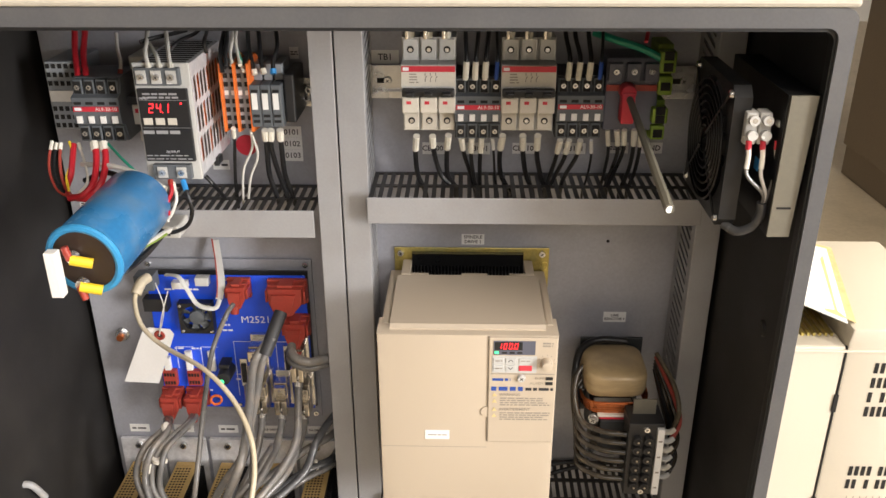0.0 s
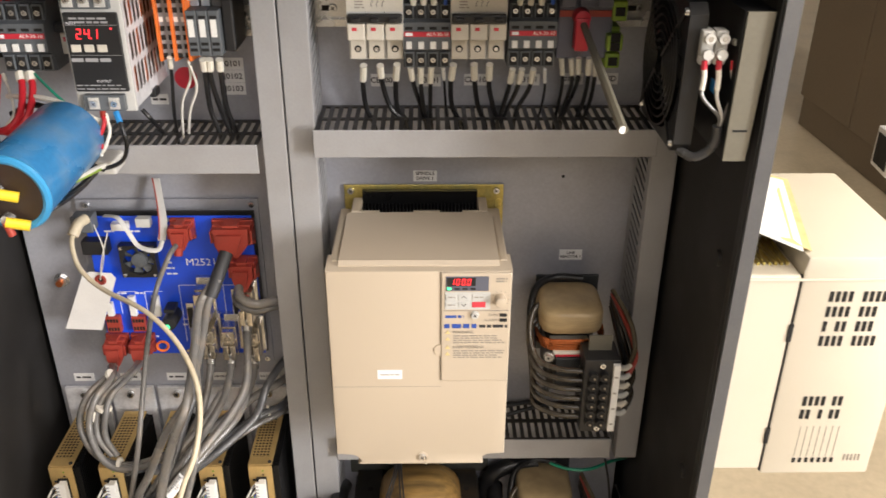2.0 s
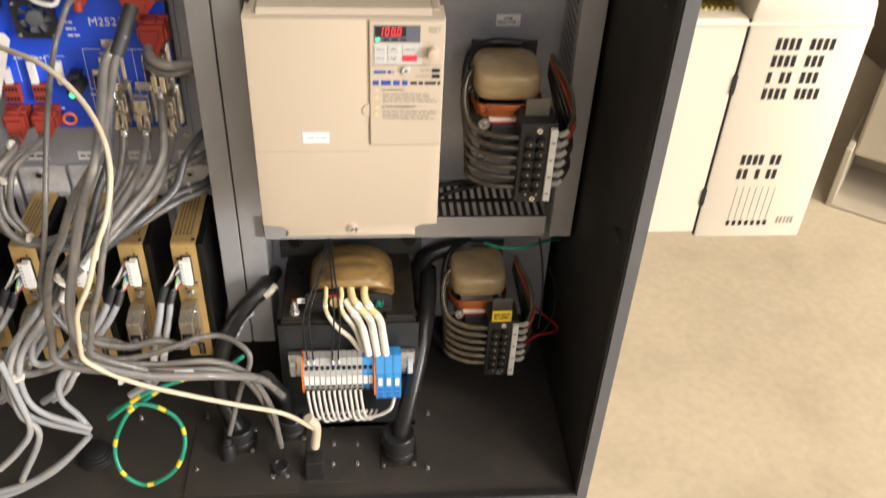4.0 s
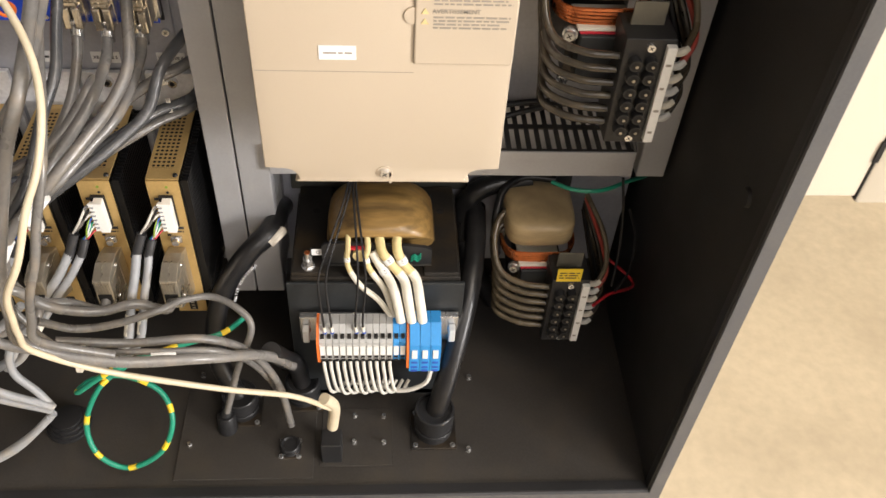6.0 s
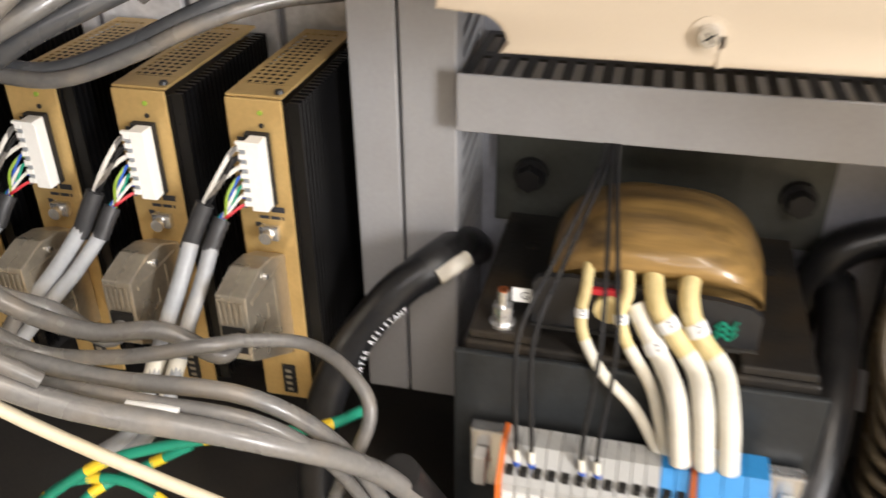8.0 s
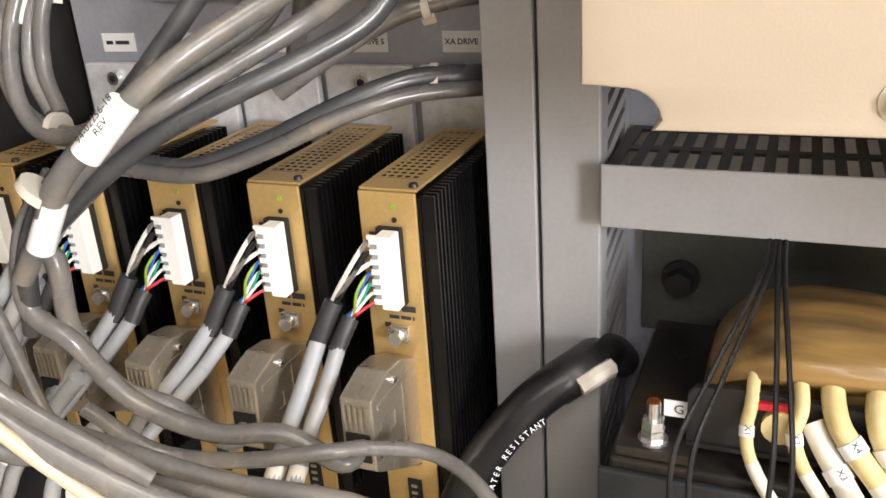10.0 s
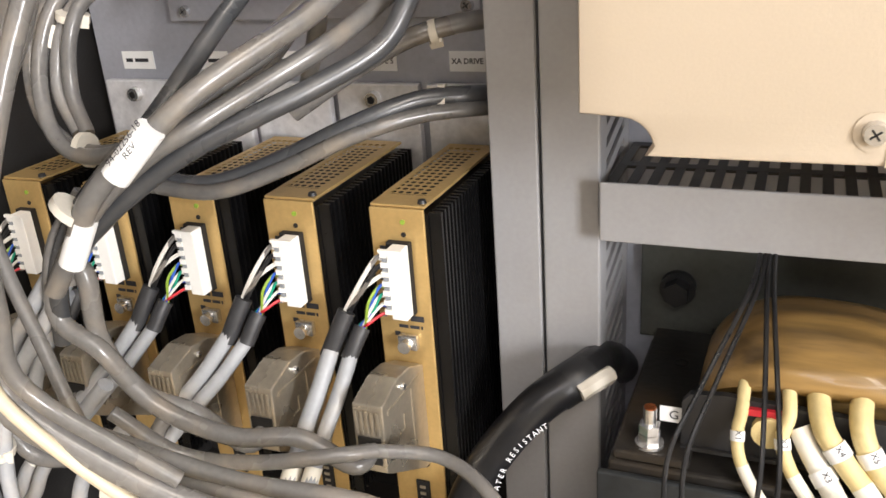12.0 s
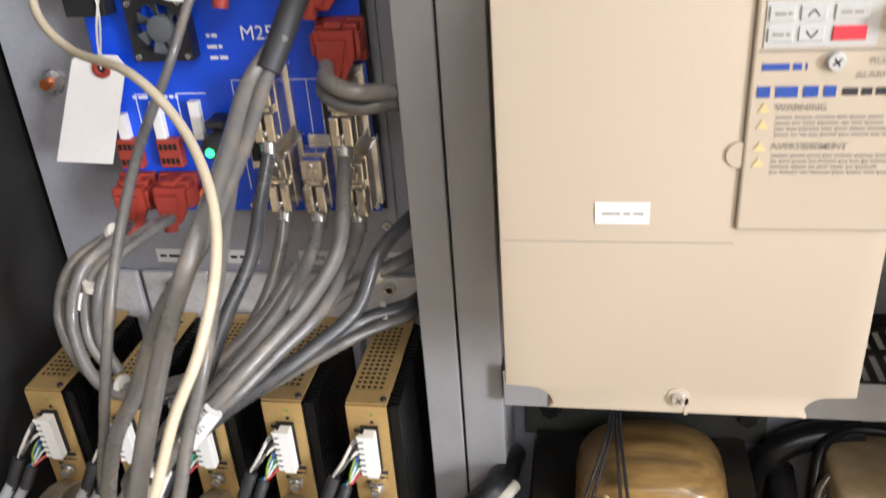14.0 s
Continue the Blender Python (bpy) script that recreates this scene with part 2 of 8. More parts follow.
def prism(bm, poly, axis, a, b):
    """A polygon of two coordinates drawn out along an axis from a to b."""
    def put(u, v, w):
        return {"x": (w, u, v), "y": (u, w, v), "z": (u, v, w)}[axis]
    lo = [bm.verts.new(put(u, v, a)) for u, v in poly]
    hi = [bm.verts.new(put(u, v, b)) for u, v in poly]
    n = len(poly)
    bm.faces.new(lo)
    bm.faces.new(hi[::-1])
    for i in range(n):
        bm.faces.new((lo[i], hi[i], hi[(i + 1) % n], lo[(i + 1) % n]))
    bmesh.ops.recalc_face_normals(bm, faces=bm.faces[:])


def glide(pts, steps=6):
    """A smooth line through points."""
    p = [Vector(q) for q in pts]
    if len(p) == 2:
        return p
    p = [p[0] * 2 - p[1]] + p + [p[-1] * 2 - p[-2]]
    out = []
    for i in range(1, len(p) - 2):
        a, b, c, d = p[i - 1:i + 3]
        for k in range(steps):
            t = k / steps
            out.append(0.5 * (2 * b + (c - a) * t + (2 * a - 5 * b + 4 * c - d) * t * t + (3 * b - a - 3 * c + d) * t ** 3))
    out.append(p[-2])
    return out


def tube(bm, pts, r, seg=10, steps=6, flat=1.0):
    line = glide(pts, steps)
    up, rings = Vector((0.31, 0.17, 0.93)).normalized(), []
    for i, q in enumerate(line):
        d = (line[min(i + 1, len(line) - 1)] - line[max(i - 1, 0)]).normalized()
        side = d.cross(up)
        side = side.normalized() if side.length > 1e-4 else d.orthogonal().normalized()
        up = side.cross(d).normalized()
        rings.append([bm.verts.new(q + r * (math.cos(a) * side + flat * math.sin(a) * up)) for a in [2 * math.pi * k / seg for k in range(seg)]])
    for a, b in zip(rings, rings[1:]):
        for k in range(seg):
            bm.faces.new((a[k], a[(k + 1) % seg], b[(k + 1) % seg], b[k]))
    bm.faces.new(rings[0][::-1])
    bm.faces.new(rings[-1])
    return line


def ring(bm, centre, normal, major, minor, seg=28, sub=6):
    c, q = Vector(centre), Vector(normal).to_track_quat("Z", "Y")
    loops = []
    for i in range(seg):
        a = 2 * math.pi * i / seg
        loops.append([bm.verts.new(c + q @ Vector(((major + minor * math.cos(b)) * math.cos(a), (major + minor * math.cos(b)) * math.sin(a), minor * math.sin(b))))
                      for b in [2 * math.pi * k / sub for k in range(sub)]])
    for i in range(seg):
        a, b = loops[i], loops[(i + 1) % seg]
        for k in range(sub):
            bm.faces.new((a[k], b[k], b[(k + 1) % sub], a[(k + 1) % sub]))


def part(name, bm, material, parent, label="", smooth=False):
    me = bpy.data.meshes.new(name)
    bmesh.ops.recalc_face_normals(bm, faces=bm.faces[:])
    bm.to_mesh(me)
    bm.free()
    me.materials.append(material)
    if smooth:
        for f in me.polygons:
            f.use_smooth = True
        me.set_sharp_from_angle(angle=radians(38))
    ob = new(name, me)
    ob.parent = parent
    if label:
        ob["label"] = label
    return ob


def B():
    return bmesh.new()


def thing(name, at, label, category, group="", turn=(0, 0, 0)):
    ob = new(name)
    ob.empty_display_size = 0.02
    ob.matrix_basis = pose(*at, *turn)
    return tagged(ob, label, category, group)


def structure(name, bm, material, label, smooth=False):
    return tagged(part(name, bm, material, None, "", smooth), label, name.split("_")[0], kind="structure")


def cbox(name, dims, material, parent, bev=0.0, label="", smooth=False):
    bm = B()
    box(bm, *dims, bev)
    return part(name, bm, material, parent, label, smooth)


def rod(name, p0, p1, r, material, parent, r1=None, seg=16, bev=0.0, label=""):
    bm = B()
    cyl(bm, p0, p1, r, r1, seg, bev)
    return part(name, bm, material, parent, label, True)


def lettering(text, size, at, material, parent, turn=(90, 0, 0), bold=0.0, align="CENTER"):
    cu = bpy.data.curves.new("lettering", "FONT")
    cu.body, cu.size, cu.align_x, cu.align_y, cu.offset, cu.resolution_u = text, size, align, "CENTER", bold, 2
    cu.materials.append(material)
    ob = new("lettering", cu)
    ob.parent = parent
    ob.matrix_basis = pose(*at, *turn)
    return ob


SEGMENTS = {"0": "abcdef", "1": "bc", "2": "abged", "4": "fgbc"}


def seven_segment(text, h, at, material, parent):
    """Digits of lit bars on an upright face, leaning a little."""
    x0, y, z0 = at
    w, t, bm = h * 0.50, h * 0.095, B()
    lean = 0.12

    def bar(xa, xb, za, zb):
        vs = box(bm, xa, xb, y - 0.0002, y, za, zb)
        for v in vs:
            v.co.x += lean * (v.co.z - z0)
    x = x0
    for ch in text:
        if ch == ".":
            bar(x - h * 0.20, x - h * 0.20 + t * 1.3, z0, z0 + t * 1.3)
            continue
        g = t * 0.35
        lines = {"a": (x + g, x + w - g, z0 + h - t, z0 + h), "d": (x + g, x + w - g, z0, z0 + t), "g": (x + g, x + w - g, z0 + h / 2 - t / 2, z0 + h / 2 + t / 2),
                 "f": (x, x + t, z0 + h / 2 + g, z0 + h - g), "e": (x, x + t, z0 + g, z0 + h / 2 - g),
                 "b": (x + w - t, x + w, z0 + h / 2 + g, z0 + h - g), "c": (x + w - t, x + w, z0 + g, z0 + h / 2 - g)}
        for k in SEGMENTS[ch]:
            bar(*lines[k])
        x += w + h * 0.30
    return part("digits", bm, material, parent, "glowing red digits")


def along(d, n):
    """Degrees of turn for writing that runs along d and faces n."""
    d = Vector(d).normalized()
    n = Vector(n) - d * Vector(n).dot(d)
    n.normalize()
    e = Matrix((d, n.cross(d), n)).transposed().to_euler()
    return tuple(math.degrees(v) for v in e)


def bars(name, x0, x1, z0, z1, rows, y, material, parent, seed=1, fill=0.55):
    """Lines of writing too small to read."""
    rnd, bm = random.Random(seed), B()
    step = (z1 - z0) / rows
    for i in range(rows):
        x, z = x0, z1 - (i + 0.5) * step
        end = x1 - rnd.random() * 0.2 * (x1 - x0)
        while x < end:
            w = min(step * rnd.uniform(0.8, 3.2), end - x)
            box(bm, x, x + w, y - 0.0002, y, z - step * fill / 2, z + step * fill / 2)
            x += w + step * 0.45
    return part(name, bm, material, parent)


def screw(parent, at, r=0.003, axis=(0, -1, 0), material=None, name="screw", slot=True):
    a = Vector(axis)
    p = Vector(at)
    bm = B()
    cyl(bm, p, p + a * r * 0.7, r, r * 0.82, 12)
    s = part(name, bm, material or ZINC, parent, "", True)
    if slot:
        bm = B()
        q = a.to_track_quat("Z", "Y").to_matrix().to_4x4()
        m = Matrix.Translation(p + a * r * 0.705) @ q
        for k in (0, 1):
            bmesh.ops.create_cube(bm, size=1, matrix=m @ Matrix.Rotation(radians(35 + 90 * k), 4, "Z") @ Matrix.Diagonal((r * 1.0, r * 0.16, r * 0.05, 1)))
        part("cross_slot", bm, SHADEBLACK, s)
    return s


def marker(name, x0, x1, z0, z1, y, text="", parent=None, size=0.006, label="", fill=3):
    """A small white adhesive label on an upright face, written or with bars."""
    ob = tagged(cbox(name, (x0, x1, y - 0.0006, y, z0, z1), PAPER, parent), label or "small white printed adhesive label on grey panel", "label")
    if text:
        rows = text.split("\n")
        for i, row in enumerate(rows):
            lettering(row, size, ((x0 + x1) / 2, y - 0.0008, (z0 + z1) / 2 + (len(rows) - 1 - 2 * i) * size * 0.52), INK, ob, bold=0.0001)
    else:
        w, h = x1 - x0, z1 - z0
        bars("print", x0 + w * 0.12, x1 - w * 0.05, z0 + h * 0.3, z1 - h * 0.3, 1 if h < 0.012 else 2, y - 0.0007, INK, ob, 7, 0.5)
    return ob


# ---- the place ----
YB, YC, YR = 0.966, 0.897, 0.714      # back panel, upright fronts, cabinet rim
XR, XL, ZF, ZC = 0.361, -0.352, 0.590, 1.462

bm = B()
box(bm, -6, 7, -6, 9, -0.1, 0)
structure("floor", bm, CONCRETE, "polished tan concrete workshop floor")
for nm, d in (("wall_north", (-6, 7, 9, 9.2, 0, 5)), ("wall_south", (-6, 7, -6.2, -6, 0, 5)), ("wall_west", (-6.2, -6, -6, 9, 0, 5)), ("wall_east", (7, 7.2, -6, 9, 0, 5))):
    bm = B()
    box(bm, *d)
    structure(nm, bm, WALLPAINT, "plain painted workshop hall wall")
bm = B()
for i in range(13):
    box(bm, -6 + i, -6 + i + 0.985, -6, 9, 5.0 if i % 2 else 5.03, 5.12)
structure("ceiling", bm, ROOFPAINT, "pale ribbed workshop hall ceiling")

# cabinet shell
cab = thing("electrical_cabinet", (0, YR, 0.55), "dark grey steel electrical cabinet with open front", "cabinet")


def shell(name, x0, x1, y0, y1, z0, z1, material, bev=0.0, label=""):
    return cbox(name, (x0, x1, y0 - YR, y1 - YR, z0 - 0.55, z1 - 0.55), material, cab, bev, label)


shell("side_wall", XR, XR + 0.010, YR + 0.012, 1.02, 0.55, ZC + 0.012, BLACK, 0, "matt black side wall")
shell("side_wall", XL - 0.010, XL, YR + 0.012, 1.02, 0.55, ZC + 0.012, BLACK, 0, "matt black side wall")
shell("rear_wall", XL, XR, 1.005, 1.02, 0.55, ZC + 0.012, BLACK, 0, "matt black rear wall")
shell("bottom_plate", XL, XR, YR + 0.012, 1.005, ZF - 0.012, ZF, FLOORPAINT, 0, "dusty black bottom plate")
shell("top_plate", XL - 0.012, XR + 0.013, YR - 0.002, 1.03, ZC + 0.0155, ZC + 0.022, TOPPAINT, 0.003, "cream top plate")
shell("inner_roof", XL, XR, YR + 0.012, 1.005, ZC, ZC + 0.011, BLACK)
# rim of the open front, with rounded upper corners
def rim_poly(x0, x1, z0, z1, r, n=6):
    pts = [(x0, z0), (x1, z0)]
    pts += [(x1 - r + r * math.sin(a), z1 - r + r * math.cos(a)) for a in [math.pi / 2 * (1 - k / n) for k in range(n + 1)]]
    pts += [(x0 + r - r * math.sin(a), z1 - r + r * math.cos(a)) for a in [math.pi / 2 * k / n for k in range(n + 1)]]
    return pts


def ring_plate(bm, outer, inner, y0, y1):
    n = len(outer)
    vs = [[bm.verts.new((u, y, v)) for u, v in poly] for y in (y0, y1) for poly in (outer, inner)]
    of, nf, ob_, nb = vs
    for i in range(n):
        j = (i + 1) % n
        bm.faces.new((of[i], of[j], nf[j], nf[i]))
        bm.faces.new((ob_[i], ob_[j], nb[j], nb[i]))
        bm.faces.new((of[i], of[j], ob_[j], ob_[i]))
        bm.faces.new((nf[i], nf[j], nb[j], nb[i]))


bm = B()
o = rim_poly(XL - 0.012, XR + 0.013, 0.008, ZC + 0.0152 - 0.55, 0.010)
i_ = rim_poly(XL - 0.001, XR + 0.001, 0.040, ZC + 0.001 - 0.55, 0.009)
ring_plate(bm, o, i_, 0.0, 0.012)
rim = part("front_rim", bm, RIM, cab, "dark grey rim with rounded corners", True)
bm = B()
ring_plate(bm, rim_poly(XL - 0.001, XR + 0.001, 0.040, ZC + 0.001 - 0.55, 0.009), rim_poly(XL + 0.001, XR - 0.001, 0.043, ZC - 0.002 - 0.55, 0.008), 0.003, 0.0125)
part("door_seal", bm, BLKPL, cab, "thin black rubber door seal", True)
for z in (1.193, 0.952):
    rod("wall_plug", (XR - 0.003, 0.756 - YR, z - 0.55), (XR, 0.756 - YR, z - 0.55), 0.007, BLACK, cab, 0.008)
# cradle that carries the cabinet
cradle = thing("support_stand", (0, 0.87, 0), "dark steel stand carrying the cabinet", "stand")
cbox("body", (-0.32, 0.30, -0.12, 0.30, 0, 0.55), RIM, cradle, 0.01)


def slotted(bm, x0, x1, y0, y1, z, pitch, gap, t=0.0015, rows=2, margin=0.006, lean=0.0):
    """A level sheet with rows of long slots."""
    n = int((x1 - x0) / pitch)
    cut = (y1 - y0 - margin * (rows + 1)) / rows
    for k in range(rows + 1):
        a = y0 + k * (cut + margin)
        box(bm, x0, x1, a, a + margin, z - t, z)
    for k in range(rows):
        a = y0 + margin + k * (cut + margin)
        for i in range(n + 1):
            u = x0 + i * pitch
            box(bm, u, min(u + pitch - gap, x1), a, a + cut, z - t, z - 0.0001)


def side_slots(bm, x, y0, y1, z0, z1, pitch=0.0105, gap=0.005, rise=0.010, t=0.0015, margin=0.012):
    """An upright sheet across x with slanting slots."""
    box(bm, x, x + t, y0, y0 + margin, z0, z1)
    box(bm, x, x + t, y1 - margin, y1, z0, z1)
    z = z0
    while z < z1 - rise:
        lo = [bm.verts.new((x + k * t, v, w)) for k in (0, 1) for v, w in ((y0 + margin, z), (y1 - margin, z + rise), (y1 - margin, z + rise + pitch - gap), (y0 + margin, z + pitch - gap))]
        bm.faces.new(lo[:4])
        bm.faces.new(lo[4:])
        for i in range(4):
            j = (i + 1) % 4
            bm.faces.new((lo[i], lo[j], lo[4 + j], lo[4 + i]))
        z += pitch


def back_panel(x0, x1, z0, z1, label):
    return shell("mounting_panel", x0, x1, YB, YB + 0.003, z0, z1, PANEL, 0, label)


pl = back_panel(XL + 0.008, -0.046, 0.66, ZC - 0.004, "grey steel mounting panel with faint scuffs")
pr = back_panel(-0.046 + 0.003, 0.352, 0.66, ZC - 0.004, "grey steel mounting panel with faint scuffs")
for x, z in ((0.255, 1.182), (0.101, 1.206), (0.248, 1.206)):
    rod("hole", (x, YB - YR - 0.0004, z - 0.55), (x, YB - YR, z - 0.55), 0.0018, SHADEBLACK, cab)
bolt = thing("hex_bolt", (-0.312, YB, 1.056), "zinc hex bolt with washer and rusty end in panel", "bolt")
rod("washer", (0, 0, 0), (0, -0.002, 0), 0.0085, ZINC, bolt, seg=24)
rod("head", (0, -0.002, 0), (0, -0.008, 0), 0.0068, ZINC, bolt, seg=6)
rod("stud", (0, -0.008, 0), (0, -0.012, 0), 0.004, COPPER, bolt, seg=14)


def upright(x0, x1, z0, z1, slots_left, slots_right, name="upright"):
    ob = thing(name, ((x0 + x1) / 2, YC, z0), "grey painted sheet steel frame upright", "frame post", "frame uprights")
    w, h = (x1 - x0) / 2, z1 - z0
    cbox("face", (-w, w, 0, 0.002, 0, h), FRAME, ob, 0.0009)
    for k, on in ((-1, slots_left), (1, slots_right)):
        x = -w if k < 0 else w - 0.0015
        bm = B()
        if on:
            side_slots(bm, x, 0.0022, YB - YC - 0.001, 0, h)
            part("slotted_flange", bm, FRAME, ob, "flange with slanting slots")
        else:
            box(bm, x, x + 0.0015, 0.0022, YB - YC - 0.001, 0, h)
            part("flange", bm, FRAME, ob)
    return ob


upright(-0.0547, -0.0313, 0.685, ZC - 0.003, False, False)
upright(-0.0296, -0.0024, 0.685, ZC - 0.003, False, True)
upright(0.3305, 0.3560, 0.845, ZC - 0.003, True, False)


def shelf(name, x0, x1, yf, z1, h, label):
    ob = thing(name, (x0, yf, z1), label, "shelf")
    bm = B()
    box(bm, 0, x1 - x0, 0, 0.002, -h, 0, 0.0008)
    part("front_flange", bm, FRAME, ob)
    bm = B()
    slotted(bm, 0.001, x1 - x0 - 0.001, 0.0022, YB - yf - 0.001, -0.003, 0.0090, 0.0046)
    part("slotted_plate", bm, DUCT, ob, "plate with rows of long slots")
    return ob


shelf("shelf", -0.0028, 0.3300, 0.880, 1.266, 0.028, "grey slotted steel shelf inside the cabinet")
shelf("shelf", -0.225, -0.0575, 0.882, 1.2505, 0.030, "grey slotted steel shelf inside the cabinet")
shelf("shelf", -0.0008, 0.322, 0.888, 0.881, 0.028, "grey slotted steel shelf inside the cabinet")


# ---- spindle drive ----
def drive():
    ob = thing("motor_drive", (0.010, 0.806, 0.918), "large beige plastic motor drive with keypad panel", "motor drive")
    W, H, D = 0.177, 0.235, 0.155
    # cover outline with notched lower corners
    n = 5
    def notch(cx, cz, a0, a1, r=0.011):
        return [(cx + r * math.cos(radians(a0 + (a1 - a0) * k / n)), cz + r * math.sin(radians(a0 + (a1 - a0) * k / n))) for k in range(n + 1)]
    poly = [(0.022, 0.0), (W - 0.022, 0.0)] + notch(W - 0.014, 0.002, 170, 95) + [(W, 0.014), (W, H), (0, H), (0, 0.014)] + notch(0.014, 0.002, 85, 10)
    bm = B()
    prism(bm, poly, "y", 0.0, 0.034)
    es = [e for e in bm.edges if all(abs(v.co.y) < 1e-6 for v in e.verts)]
    bmesh.ops.bevel(bm, geom=es, offset=0.0025, segments=2, affect="EDGES", profile=0.5)
    cover = part("front_cover", bm, BEIGE, ob, "smooth beige cover", True)
    bm = B()
    box(bm, 0.0015, W - 0.0015, 0.0345, D, 0.016, H - 0.006, 0.002)
    part("body", bm, BEIGE, ob)
    # stepped shoulders and the inset top
    bm = B()
    prism(bm, [(0.010, H - 0.004), (0.010, H + 0.0015), (0.014, H + 0.0045), (0.118, H + 0.006), (0.118, H - 0.006)], "x", 0.012, W - 0.012)
    part("top_cover", bm, BEIGE, ob, "raised top cover")
    for x in (0.003, W - 0.011):
        cbox("shoulder", (x, x + 0.008, 0.020, 0.122, H - 0.005, H + 0.001), BEIGE, ob, 0.002)
    for x in (0.016, W - 0.026):
        cbox("vent_cheek", (x, x + 0.010, 0.1185, D, H - 0.006, H + 0.007), BEIGE, ob, 0.001)
    # black block and sheet that paint the shade within the open top vent
    cbox("sink_body", (0.0262, W - 0.0262, D - 0.006, D + 0.0006, H - 0.005, H + 0.0165), FIN, ob)
    cbox("vent_recess", (0.026, W - 0.026, 0.121, D, H - 0.0058, H - 0.004), SHADEBLACK, ob)
    bm = B()
    for k in range(32):
        x = 0.028 + k * 0.0038
        box(bm, x, x + 0.0012, 0.1225, D - 0.004, H - 0.0038, H + 0.002)
    part("heat_sink", bm, FIN, ob, "black heat sink fins")
    for a, b in ((0.0262, 0.046), (0.082, 0.110), (0.134, W - 0.0262)):
        cbox("vent_lip", (a, b, 0.1187, 0.1225, H - 0.004, H + 0.0062), BEIGE, ob)
    bm = B()
    box(bm, 0.006, W + 0.003, D + 0.001, D + 0.003, 0.02, H + 0.021, 0.0005)
    plate = part("mounting_plate", bm, YZINC, ob, "yellow zinc plated mounting plate")
    for x in (0.013, W - 0.005):
        screw(ob, (x, D + 0.001, H + 0.0145), 0.0042)
    # keypad
    x0, x1, z0, z1 = 0.1095, W - 0.0005, 0.1100, 0.234
    bm = B()
    box(bm, x0, x1, -0.0022, 0.001, z0, z1, 0.0012)
    key = part("keypad_panel", bm, BEIGE, ob, "hinged beige keypad panel")
    bm = B()
    for d in ((x0 - 0.0006, x0, z0, z1), (x0, x1, z0 - 0.0006, z0)):
        box(bm, d[0], d[1], -0.0003, 0.001, d[2], d[3])
    box(bm, 0.002, x0, -0.0002, 0.001, z0 - 0.0082, z0 - 0.0078)
    part("seam", bm, GREYINK, ob)
    y = -0.0024
    cbox("display_field", (x0 + 0.0045, x0 + 0.045, y - 0.0004, y + 0.001, z1 - 0.019, z1 - 0.0035), SLATE, key)
    win = cbox("display_window", (x0 + 0.0055, x0 + 0.0325, y - 0.0007, y, z1 - 0.0135, z1 - 0.0045), BLKPL, key, 0, "dark red display window")
    seven_segment("100.0", 0.0066, (x0 + 0.0085, y - 0.0008, z1 - 0.0123), REDLED, key)
    cbox("run_lamp", (x0 + 0.0055, x0 + 0.0095, y - 0.0008, y, z1 - 0.0175, z1 - 0.0152), GREENLED, key)
    for k in range(3):
        cbox("lamp", (x0 + 0.0125 + k * 0.0075, x0 + 0.0175 + k * 0.0075, y - 0.0008, y, z1 - 0.0175, z1 - 0.0155), BLKPL, key)
    cbox("button_field", (x0 + 0.0035, x0 + 0.047, y - 0.0003, y + 0.001, z1 - 0.0395, z1 - 0.0205), PALEPL, key)
    for r in range(2):
        za, zb = z1 - 0.0285 - r * 0.0085, z1 - 0.0225 - r * 0.0085
        for a, b, m in ((0.0045, 0.0145, PALEPL), (0.0165, 0.0265, PALEPL), (0.0295, 0.0425, STOPRED if r else PALEPL)):
            bt = cbox("button", (x0 + a, x0 + b, y - 0.0011, y - 0.0002, za, zb), m, key, 0.0004)
            if b == 0.0265:
                bm = B()
                s = -1 if r else 1
                zc = (za + zb) / 2
                for q in (-1, 1):
                    tube(bm, [(x0 + 0.0215, y - 0.0012, zc + s * 0.0014), (x0 + 0.0215 + q * 0.0022, y - 0.0012, zc - s * 0.0012)], 0.0003, 5)
                part("arrow", bm, INK, bt)
            elif m is PALEPL:
                bars("print", x0 + a + 0.002, x0 + b - 0.001, za + 0.002, zb - 0.002, 1, y - 0.0012, GREYINK, bt, 3)
    kx, kz = x1 - 0.0105, z1 - 0.0275
    rod("speed_knob", (kx, y + 0.001, kz), (kx, y - 0.009, kz), 0.0056, BEIGE, key, 0.0050, 20, 0.0006, "beige speed knob")
    bm = B()
    for k in range(9):
        a = radians(-40 + k * 32)
        cyl(bm, (kx + 0.0082 * math.cos(a), y - 0.0003, kz + 0.0082 * math.sin(a)), (kx + 0.0082 * math.cos(a), y, kz + 0.0082 * math.sin(a)), 0.0005, seg=6)
    part("dial_marks", bm, GREYINK, key)
    bars("print", x1 - 0.015, x1 - 0.003, z1 - 0.0105, z1 - 0.0045, 2, y, GREYINK, key, 5)
    # lower writing
    cbox("seam", (x0 + 0.002, x1 - 0.002, y - 0.0002, y + 0.001, z1 - 0.0415, z1 - 0.0408), GREYINK, key)
    bars("maker_mark", x0 + 0.004, x0 + 0.026, z1 - 0.0495, z1 - 0.0460, 1, y, BLUEINK, key, 2, 0.8)
    screw(key, (x0 + 0.0325, y, z1 - 0.0455), 0.0042, material=PALEPL)
